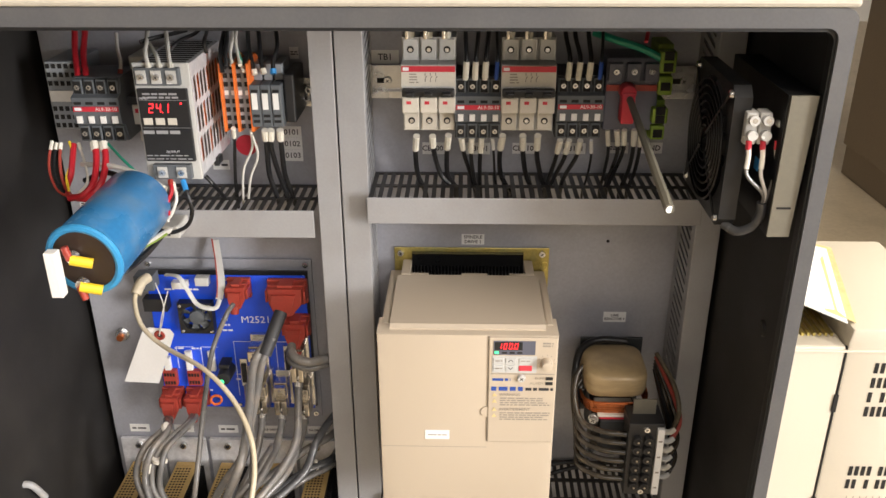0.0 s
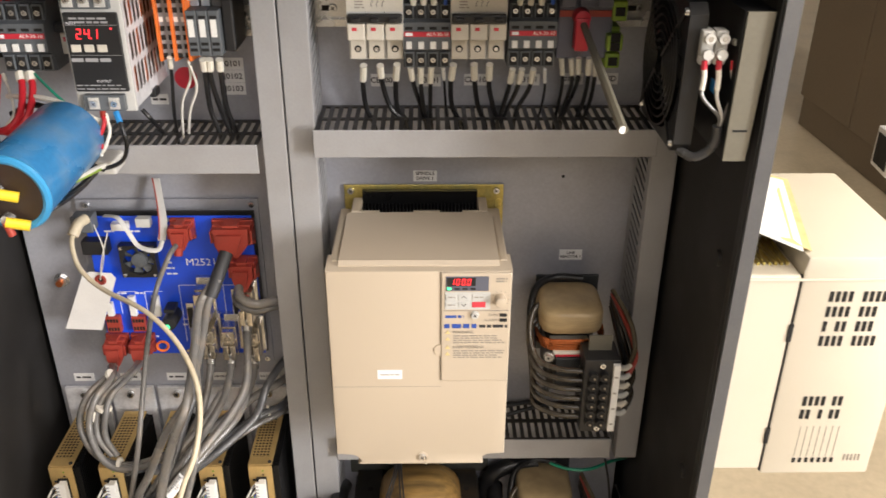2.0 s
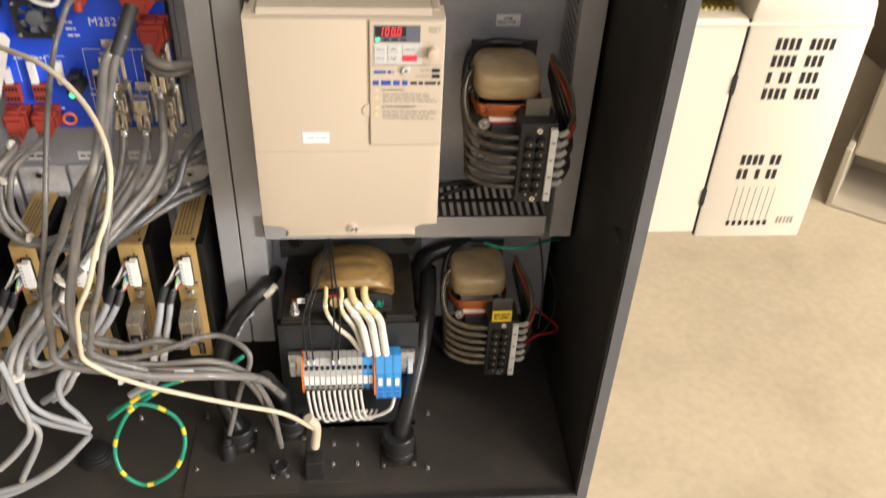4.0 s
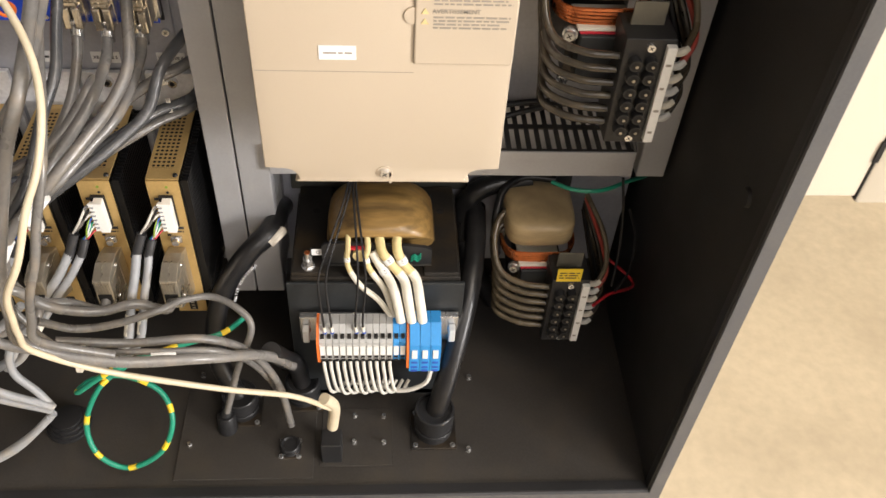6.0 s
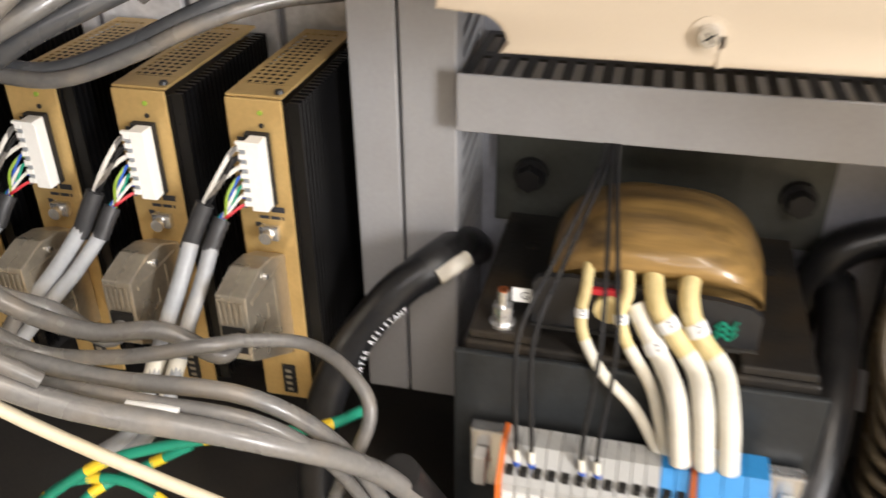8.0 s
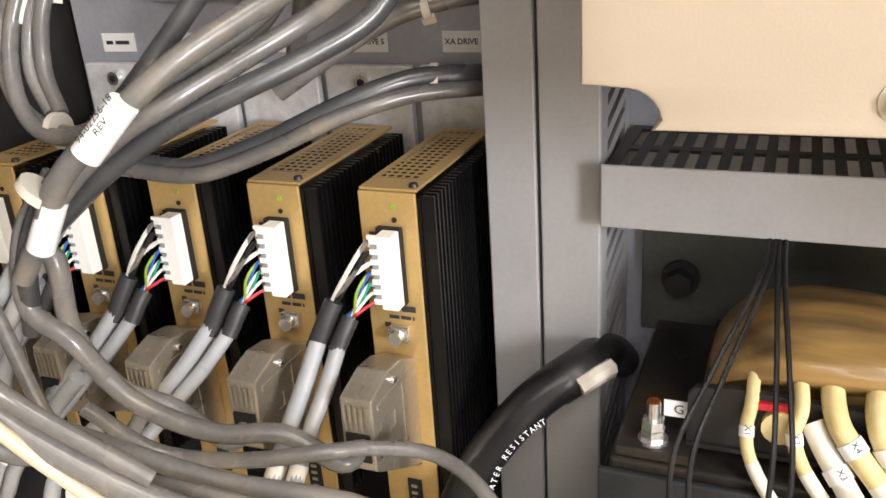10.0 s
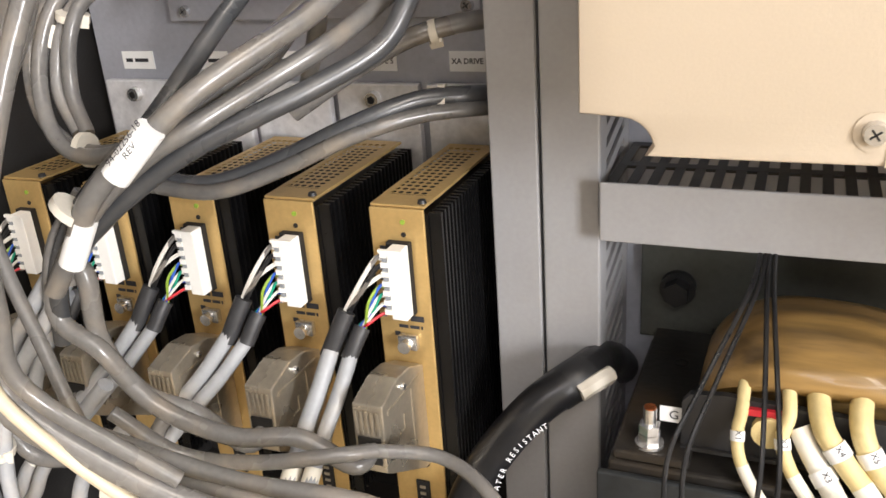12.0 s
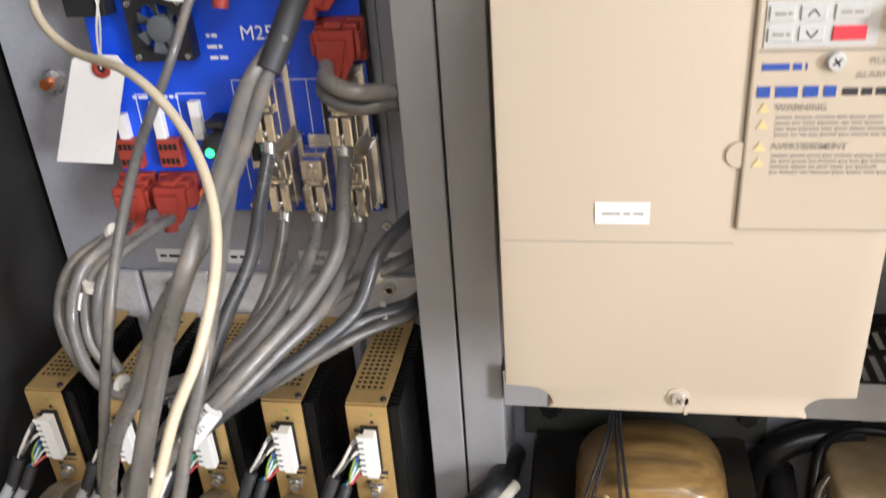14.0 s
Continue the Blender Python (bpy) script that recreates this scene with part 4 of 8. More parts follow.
    for t in (((-0.2570, 0.9400, 1.0400), (-0.2460, 0.9400, 1.0130)), ((-0.2310, 0.9400, 1.0480), (-0.2200, 0.9400, 1.0220)), ((-0.2040, 0.9400, 1.0480), (-0.1930, 0.9400, 1.0220))):
        (xa, _, zb), (xb, _, za) = t
        bm = B()
        box(bm, xa, xb - 0.004, 0.938, 0.9438, za, zb, 0.0005)
        for k in range(8):
            box(bm, xa - 0.0015, xa, 0.941, 0.9438, za + (zb - za) * (k + 0.3) / 8, za + (zb - za) * (k + 0.7) / 8)
        part("indicator_strip", bm, WHITE, ob, "white indicator strip")
    c = Vector((-0.1830, 0.9300, 1.0240))
    kn = rod("fuse_knob", (c.x, 0.9438, c.z), (c.x, 0.918, c.z), 0.0092, BLKPL, ob, 0.0078, 18, 0.0008, "black round fuse knob")
    rod("lens", (c.x - 0.002, 0.9182, c.z - 0.003), (c.x - 0.002, 0.9165, c.z - 0.003), 0.0030, GREENLED, kn, seg=12)
    cbox("toggle", (c.x - 0.006, c.x + 0.006, 0.925, 0.9438, c.z + 0.010, c.z + 0.015), BLKPL, ob, 0.001)
    bm = B()
    ring(bm, (-0.2010, 0.9380, 0.9820), (0.2, -1, 0), 0.0062, 0.0016)
    part("orange_ring", bm, ORANGE, ob, "orange wire loop", True)
    # black edge parts on the upper corner
    cbox("relay", (-0.2670, -0.2400, 0.930, 0.9438, 1.1060, 1.1220), BLKPL, ob, 0.0005)
    cbox("port", (-0.2710, -0.2490, 0.925, 0.9438, 1.1350, 1.1530), GREYPL, ob, 0.001)
    cbox("header", (-0.2330, -0.2160, 0.934, 0.9438, 1.1330, 1.1410), WHITE, ob, 0.0004)
    cbox("header", (-0.2060, -0.1910, 0.934, 0.9438, 1.1370, 1.1470), PALEPL, ob, 0.0004)
    return ob


board = control_board()
RP = (("a", (-0.1690, 0.9260, 1.1460), (-0.1470, 0.9260, 1.1150)), ("b", (-0.1240, 0.9260, 1.1450), (-0.0830, 0.9260, 1.1070)), ("c", (-0.1090, 0.9260, 1.1000), (-0.0830, 0.9260, 1.0660)), ("d", (-0.2630, 0.9260, 0.9990), (-0.2410, 0.9260, 0.9650)), ("e", (-0.2340, 0.9260, 0.9990), (-0.2110, 0.9260, 0.9680)))
for k, (nm, a, b) in enumerate(RP):
    ob = thing("power_connector", (0, 0, 0), "dusty red moulded plug on the blue control board", "connector", "red plugs on the board")
    plug("housing", ob, a[0], b[0], b[2], a[2] - 0.003, 0.9436, 0.922)
    bm = B()
    box(bm, a[0] - 0.002, b[0] + 0.002, 0.9375, 0.9437, b[2] + (a[2] - b[2]) * 0.2, a[2] - 0.001, 0.001)
    part("flange", bm, REDPL, ob)

# metal D plugs with clamp necks
def dplug(name="signal_plug"):
    ob = thing(name, (0, 0, 0), "nickel metal signal plug with cable clamp", "connector", "metal plugs on the board")
    bm = B()
    box(bm, -0.0075, 0.0075, -0.024, 0.0, -0.019, 0.019, 0.0008)
    part("shell", bm, METAL, ob)
    bm = B()
    box(bm, -0.0070, 0.0070, -0.0330, -0.0242, 0.0040, 0.0175, 0.0010)
    box(bm, -0.0030, 0.0030, -0.0345, -0.0331, 0.0060, 0.0100, 0.0004)
    part("upper_clamp", bm, METAL, ob)
    bm = B()
    box(bm, -0.0074, -0.0006, -0.0350, -0.0242, -0.0185, 0.0005, 0.0014)
    box(bm, 0.0006, 0.0074, -0.0350, -0.0242, -0.0185, 0.0005, 0.0014)
    box(bm, -0.0050, 0.0050, -0.0330, -0.0242, 0.0008, 0.0038, 0.0004)
    part("clamp", bm, METAL, ob)
    rod("collar", (0, -0.029, -0.018), (0, -0.033, -0.029), 0.0056, ZINC, ob, 0.0050, 14)
    for z in (-0.016, 0.016):
        screw(ob, (0, -0.0345 + 0.0013 * (z > 0), 0.0135 if z > 0 else -0.012), 0.0020)
    cbox("flange", (-0.0095, 0.0095, -0.004, 0.003, -0.0235, 0.0235), ZINC, ob, 0.0005)
    return ob


dp = dplug()
DPS = ((-0.1420, 0.9410, 1.0500), (-0.0940, 0.9410, 1.0470), (-0.1395, 0.9410, 1.0030), (-0.1165, 0.9410, 1.0020), (-0.0905, 0.9410, 1.0000))
for k, p in enumerate(DPS):
    if k == 0:
        dp.matrix_basis = pose(*p)
    else:
        copy_thing(dp, pose(*p))
for p in ((-0.1640, 0.9410, 1.0190), (-0.1110, 0.9410, 1.0370)):
    ob = thing("signal_socket", p, "black D shaped signal socket on blue board", "connector")
    cbox("flange", (-0.0045, 0.0045, 0, 0.003, -0.019, 0.019), ZINC, ob, 0.0008)
    cbox("insert", (-0.003, 0.003, -0.002, 0.0005, -0.013, 0.013), BLKPL, ob, 0.0008)

# card tag on a white string
tag = thing("paper_tag", (0, 0, 0), "white card tag with red eyelet hanging on string", "tag")
TY = 0.936
ta, tb, tc, td = (-0.2750, 0.9360, 1.0780), (-0.2390, 0.9360, 1.0730), (-0.2660, 0.9360, 1.0060), (-0.3070, 0.9360, 1.0080)
te, tf = (-0.2670, 0.9360, 1.0820), (-0.2430, 0.9360, 1.0800)
bm = B()
poly = [(p[0], p[2]) for p in (ta, te, tf, tb, tc, td)]
prism(bm, poly, "y", TY, TY + 0.0006)
part("card", bm, CARD, tag)
hx = (-0.2560, 0.9360, 1.0720)
bm = B()
ring(bm, (hx[0], TY - 0.0004, hx[2]), (0, -1, 0), 0.0045, 0.0020, 20, 6)
part("eyelet", bm, REDPL, tag, "dull red eyelet", True)
rod("hole", (hx[0], TY - 0.0004, hx[2]), (hx[0], TY - 0.0001, hx[2]), 0.0030, SHADEBLACK, tag)
bm = B()
tube(bm, [(hx[0], TY - 0.001, hx[2]), (-0.2470, 0.9280, 1.1010), (-0.2360, 0.9300, 1.1330)], 0.0007, 5)
tube(bm, [(hx[0], TY - 0.001, hx[2]), (-0.2430, 0.9280, 1.1120), (-0.2490, 0.9300, 1.1430)], 0.0007, 5)
part("string", bm, WHITEC, tag)

# flat ribbon and small leads over the board
ob = thing("ribbon_cable", (0, 0, 0), "flat pale grey ribbon cable hanging over the board", "cable")
def ribbon(pts, w, material, name):
    line = glide(pts, 6)
    bm = B()
    rows = []
    for q in line:
        rows.append([bm.verts.new(q + Vector((sx * w / 2, dy, 0))) for sx, dy in ((-1, 0), (1, 0), (1, 0.0009), (-1, 0.0009))])
    for a, b in zip(rows, rows[1:]):
        for k in range(4):
            bm.faces.new((a[k], a[(k + 1) % 4], b[(k + 1) % 4], b[k]))
    bm.faces.new(rows[0]); bm.faces.new(rows[-1][::-1])
    return part(name, bm, material, ob)
ribbon([(-0.1840, 0.9550, 1.1850), (-0.1800, 0.9450, 1.1650), (-0.1750, 0.9300, 1.1440), (-0.1780, 0.9250, 1.1260)], 0.0085, PALEPL, "flat_strip")
ribbon([(-0.1870, 0.9540, 1.1860), (-0.1830, 0.9440, 1.1650), (-0.1790, 0.9290, 1.1450), (-0.1800, 0.9240, 1.1280)], 0.0012, REDPL, "red_edge")
bm = B()
tube(bm, [(-0.1770, 0.9250, 1.1260), (-0.1820, 0.9180, 1.1180), (-0.1990, 0.9150, 1.1240), (-0.2090, 0.9180, 1.1400), (-0.2200, 0.9250, 1.1530), (-0.2380, 0.9350, 1.1510)], 0.0026, 8, flat=0.35)
part("folded_strip", bm, PALEPL, ob, "", True)


# ---- bundle of cables in front of the board ----
def gcable(pts, r=0.0045, m=GREYC, label="thick grey jacketed cable hanging in a bundle"):
    return cable("cable", pts, r, m, label, 12)


# from the small red plug, straight down
gcable([(-0.1570, 0.9050, 1.1300), (-0.1600, 0.8850, 1.1270), (-0.1750, 0.8700, 1.0910), (-0.1700, 0.8100, 1.0650), (-0.1670, 0.7650, 1.0320), (-0.1710, 0.7430, 0.9920), (-0.1820, 0.7380, 0.9470), (-0.1930, 0.7380, 0.9030), (-0.1740, 0.7300, 0.8620), (-0.1450, 0.7220, 0.8220), (-0.0860, 0.7250, 0.8130), (-0.0330, 0.7350, 0.8000), (-0.0110, 0.7600, 0.7430), (0.0020, 0.8000, 0.6290)], 0.0027)
# from the large red plug, twin thick bundle
hs = cable("cable_sleeve", [(-0.1040, 0.9000, 1.1240), (-0.1080, 0.8900, 1.1140), (-0.1140, 0.8800, 1.0990), (-0.1190, 0.8720, 1.0870)], 0.0072, HEAT, "black shrink sleeve over a thick cable pair")
gcable([(-0.1120, 0.8820, 1.1040), (-0.1290, 0.8650, 1.0820), (-0.1240, 0.8100, 1.0620), (-0.1190, 0.7500, 1.0440), (-0.1340, 0.7390, 1.0090), (-0.1440, 0.7250, 0.9740), (-0.1470, 0.7140, 0.9560), (-0.1550, 0.7060, 0.9240), (-0.1570, 0.7000, 0.8890), (-0.1560, 0.7000, 0.8570), (-0.1050, 0.7100, 0.8210), (-0.0430, 0.7280, 0.8000), (-0.0040, 0.7600, 0.7600), (0.0130, 0.8000, 0.6890)], 0.0046)
gcable([(-0.1100, 0.8800, 1.1040), (-0.1210, 0.8680, 1.0810), (-0.1210, 0.8200, 1.0580), (-0.1220, 0.7650, 1.0390), (-0.1450, 0.7520, 1.0060), (-0.1630, 0.7420, 0.9660), (-0.1750, 0.7340, 0.9440), (-0.1840, 0.7260, 0.9080), (-0.1870, 0.7200, 0.8690), (-0.1870, 0.7200, 0.8310), (-0.1260, 0.7240, 0.8100)], 0.0040)
# cream cable that loops out to the front
gcable([(-0.2590, 0.9150, 1.1480), (-0.2620, 0.9000, 1.1380), (-0.2510, 0.8800, 1.1180), (-0.2230, 0.8600, 1.1040), (-0.1700, 0.8200, 1.1030), (-0.1360, 0.7950, 1.0850), (-0.1130, 0.7650, 1.0640), (-0.1040, 0.7380, 1.0420), (-0.1060, 0.7120, 1.0160), (-0.1160, 0.6970, 0.9920), (-0.1260, 0.6840, 0.9610), (-0.1400, 0.6800, 0.9330), (-0.1450, 0.6820, 0.9070), (-0.1500, 0.6880, 0.8840), (-0.1490, 0.6940, 0.8560), (-0.1110, 0.7080, 0.8110), (-0.0360, 0.7250, 0.7620), (0.0190, 0.7450, 0.7200), (0.0500, 0.7600, 0.6760)], 0.0025, CREAMC, "long cream data cable with moulded plug")
ob = thing("data_plug", (0, 0, 0), "cream moulded data plug pushed into black socket", "connector")
bm = B()
tube(bm, [(0.0450, 0.7580, 0.6960), (0.0530, 0.7630, 0.6750), (0.0500, 0.7630, 0.6400)], 0.0055, 12)
part("boot", bm, CREAMC, ob, "", True)
cbox("socket", (0.0380, 0.0580, 0.752, 0.772, ZF, 0.622), BLKPL, ob, 0.001)
ob = thing("data_plug", (0, 0, 0), "cream angled data plug in the board's corner port", "connector")
bm = B()
tube(bm, [(-0.2540, 0.9250, 1.1520), (-0.2580, 0.9150, 1.1510), (-0.2620, 0.9050, 1.1420)], 0.0058, 12)
part("boot", bm, CREAMC, ob, "", True)
# pale grey ones further down the bundle
gcable([(-0.1420, 0.8700, 1.0480), (-0.1170, 0.7850, 1.0430), (-0.1080, 0.7400, 1.0270), (-0.1070, 0.7160, 1.0080), (-0.1150, 0.7010, 0.9770), (-0.1200, 0.6910, 0.9530), (-0.1300, 0.6880, 0.9260), (-0.1380, 0.6900, 0.8960), (-0.1430, 0.6960, 0.8650), (-0.1040, 0.7120, 0.8270)], 0.0031)
# from the rows of metal plugs down to the knot
for pts, m, r in (
        ([(-0.1420, 0.9080, 1.0240), (-0.1440, 0.8870, 1.0010), (-0.1440, 0.8600, 0.9780), (-0.1530, 0.8350, 0.9560), (-0.1590, 0.8050, 0.9330), (-0.1660, 0.7860, 0.9170), (-0.1840, 0.7720, 0.8960), (-0.2000, 0.7680, 0.8680), (-0.2090, 0.7700, 0.8350)], DGREYC, 0.0044),
        ([(-0.1395, 0.9080, 0.9780), (-0.1400, 0.8930, 0.9630), (-0.1440, 0.8700, 0.9440), (-0.1560, 0.8400, 0.9240), (-0.1740, 0.8100, 0.9040), (-0.1950, 0.7850, 0.8800)], GREYC, 0.0042),
        ([(-0.1165, 0.9080, 0.9770), (-0.1165, 0.8930, 0.9680), (-0.1190, 0.8580, 0.9610), (-0.1310, 0.8350, 0.9460), (-0.1460, 0.8060, 0.9330), (-0.1640, 0.7880, 0.9160), (-0.1850, 0.7760, 0.8940), (-0.2010, 0.7740, 0.8630)], GREYC, 0.0043),
        ([(-0.0905, 0.9080, 0.9760), (-0.0905, 0.8900, 0.9680), (-0.1000, 0.8470, 0.9520), (-0.1190, 0.8220, 0.9390), (-0.1380, 0.7970, 0.9270), (-0.1560, 0.7830, 0.9160), (-0.1770, 0.7700, 0.8960), (-0.2000, 0.7640, 0.8620)], GREYC, 0.0043),
        ([(-0.0940, 0.9080, 1.0210), (-0.0920, 0.8900, 1.0050), (-0.0910, 0.8620, 0.9820), (-0.1030, 0.8360, 0.9640), (-0.1170, 0.8150, 0.9530), (-0.1330, 0.7940, 0.9410), (-0.1500, 0.7790, 0.9250), (-0.1720, 0.7670, 0.9030), (-0.1870, 0.7640, 0.8750)], GREYC, 0.0046),
        ([(-0.0440, 0.9450, 0.9800), (-0.0560, 0.9100, 0.9810), (-0.0700, 0.8720, 0.9740), (-0.0810, 0.8520, 0.9490), (-0.1010, 0.8320, 0.9360), (-0.1230, 0.8120, 0.9260), (-0.1480, 0.7950, 0.9140), (-0.1750, 0.7820, 0.8950), (-0.1930, 0.7760, 0.8790)], DGREYC, 0.0046)):
    gcable(pts, r, m)
# label sleeves on the bundle
ob = thing("cable_marker", (0, 0, 0), "white printed marker sleeve round a grey cable", "cable marker")
a, b = Vector((-0.1440, 0.7770, 0.9300)), Vector((-0.1600, 0.7700, 0.9120))
sleeve("sleeve", ob, a, b, 0.0057, PAPER)
mid, face_n = (a + b) / 2, Vector((0.25, -0.75, 0.6)).normalized()
side = (a - b).normalized().cross(face_n)
for k, (w, size) in enumerate((("94-02256-18", 0.0042), ("REV", 0.0042))):
    lettering(w, size, mid + face_n * 0.0061 + side * (-0.0022 + 0.0044 * k), INK, ob, along(a - b, face_n))
ob = thing("cable_marker", (0, 0, 0), "white printed marker sleeve round a grey cable", "cable marker")
sleeve("sleeve", ob, (-0.1765, 0.7660, 0.8945), (-0.1865, 0.7641, 0.8760), 0.0052, PAPER)
cable_tie((-0.1830, 0.7670, 0.8980), Vector((-0.1710, 0.7680, 0.9070)) - Vector((-0.1870, 0.7600, 0.8900)), 0.0088)
cable_tie((-0.1290, 0.7120, 0.8220), (1, 0.05, -0.15), 0.0105)
ob = thing("cable_marker", (0, 0, 0), "blank white marker sleeve on a thick cable", "cable marker")
sleeve("sleeve", ob, (-0.0810, 0.7200, 0.8100), (-0.0630, 0.7240, 0.8070), 0.0052, PAPER)

# pair that turns away behind the uprights
g1 = gcable([(-0.2280, 0.8300, 0.8880), (-0.2070, 0.8400, 0.8860), (-0.1750, 0.8450, 0.8840), (-0.1450, 0.8600, 0.8930), (-0.1150, 0.8750, 0.9060), (-0.0890, 0.8950, 0.9140), (-0.0650, 0.9150, 0.9130), (-0.0590, 0.9450, 0.9070)], 0.0046, DGREYC, "dark grey cable passing behind the frame upright")
g2 = gcable([(-0.2060, 0.8350, 0.8850), (-0.1710, 0.8400, 0.8820), (-0.1420, 0.8550, 0.8900), (-0.1130, 0.8700, 0.9020), (-0.0870, 0.8900, 0.9080), (-0.0640, 0.9120, 0.9070), (-0.0600, 0.9450, 0.9000)], 0.0038, GREYC, "grey cable passing behind the frame upright")
cable_tie((-0.0800, 0.9050, 0.9120), (1, 0.3, 0), 0.0078)
gcable([(-0.1420, 0.8700, 0.9130), (-0.1150, 0.8800, 0.9300), (-0.0950, 0.8900, 0.9410), (-0.0800, 0.9000, 0.9460), (-0.0630, 0.9150, 0.9480), (-0.0500, 0.9450, 0.9450)], 0.0046, GREYC, "grey cable passing behind the frame upright")
cable_tie((-0.0800, 0.9000, 0.9450), (1, 0.3, 0.2), 0.0058)
gcable([(-0.0970, 0.9050, 1.0790), (-0.0920, 0.8900, 1.0750), (-0.0760, 0.8850, 1.0700), (-0.0590, 0.9000, 1.0650), (-0.0490, 0.9300, 1.0510)], 0.0050, GREYC, "grey cable from red plug turning behind upright")
gcable([(-0.1000, 0.9070, 1.0730), (-0.0950, 0.8920, 1.0660), (-0.0770, 0.8900, 1.0590), (-0.0600, 0.9000, 1.0580), (-0.0490, 0.9300, 1.0440)], 0.0042, GREYC, "grey cable from red plug turning behind upright")
# loops under the two low red plugs
for k, (u, w) in enumerate(((295, 0), (308, 8))):
    gcable([(-0.2540 + 0.004 * k, 0.912, 0.9730), (-0.2470 + 0.005 * k, 0.885 - 0.006 * k, 0.9790), (-0.2630 + 0.010 * k, 0.860 - 0.006 * k, 0.9700), (-0.2710 + 0.012 * k, 0.845 - 0.006 * k, 0.9420), (-0.2540 + 0.008 * k, 0.830 - 0.006 * k, 0.9150), (-0.2240, 0.825 - 0.006 * k, 0.9030), (-0.1880, 0.83 - 0.006 * k, 0.9090), (-0.1620, 0.85, 0.9130)], 0.0038)
for k in range(2):
    gcable([(-0.2230 + 0.004 * k, 0.912, 0.9770), (-0.2230 + 0.004 * k, 0.89, 0.9810), (-0.2420 + 0.006 * k, 0.865 - 0.005 * k, 0.9720), (-0.2510 + 0.010 * k, 0.85 - 0.005 * k, 0.9560), (-0.2520 + 0.008 * k, 0.84, 0.9290), (-0.2370 + 0.005 * k, 0.832, 0.9100)], 0.0035)
cable_tie((-0.2450, 0.8520, 0.9610), (0.3, 0, 1), 0.0078)
cable_tie((-0.2440, 0.8840, 0.9800), (0.8, 0, 0.5), 0.0070)
cable_tie((-0.2280, 0.8250, 0.9050), (1, 0, 0), 0.0075)
ob = thing("cable_marker", (0, 0, 0), "cream marker sleeve round looped grey cables", "cable marker")
sleeve("sleeve", ob, (-0.2570, 0.8520, 0.9570), (-0.2590, 0.8480, 0.9470), 0.0070, CREAM)


# ---- upper compartments: rails and switchgear ----
def din_rail(x0, x1, z0, z1, y=YB, label="zinc plated mounting rail on the panel"):
    ob = thing("mounting_rail", ((x0 + x1) / 2, y, (z0 + z1) / 2), label, "rail")
    w, h = (x1 - x0) / 2, (z1 - z0) / 2
    bm = B()
    prism(bm, [(0, -h * 0.72), (0, h * 0.72), (-0.0062, h * 0.72), (-0.0062, h), (-0.0075, h), (-0.0075, h * 0.60), (-0.0014, h * 0.60), (-0.0014, -h * 0.60), (-0.0075, -h * 0.60), (-0.0075, -h), (-0.0062, -h), (-0.0062, -h * 0.72)], "x", -w, w)
    part("profile", bm, ZINC, ob)
    for x in (-w + 0.014, w - 0.014):
        bm = B()
        box(bm, x - 0.008, x + 0.004, -0.0017, -0.0013, -0.0026, 0.0026, 0.0)
        part("slot", bm, SHADEBLACK, ob)
        screw(ob, (x + 0.003, -0.0016, 0), 0.0045)
    return ob


RZ0, RZ1 = 1.3460, 1.3800
din_rail(-0.003, 0.329, RZ0, RZ1)
din_rail(XL + 0.02, -0.060, 1.3370, 1.3670)


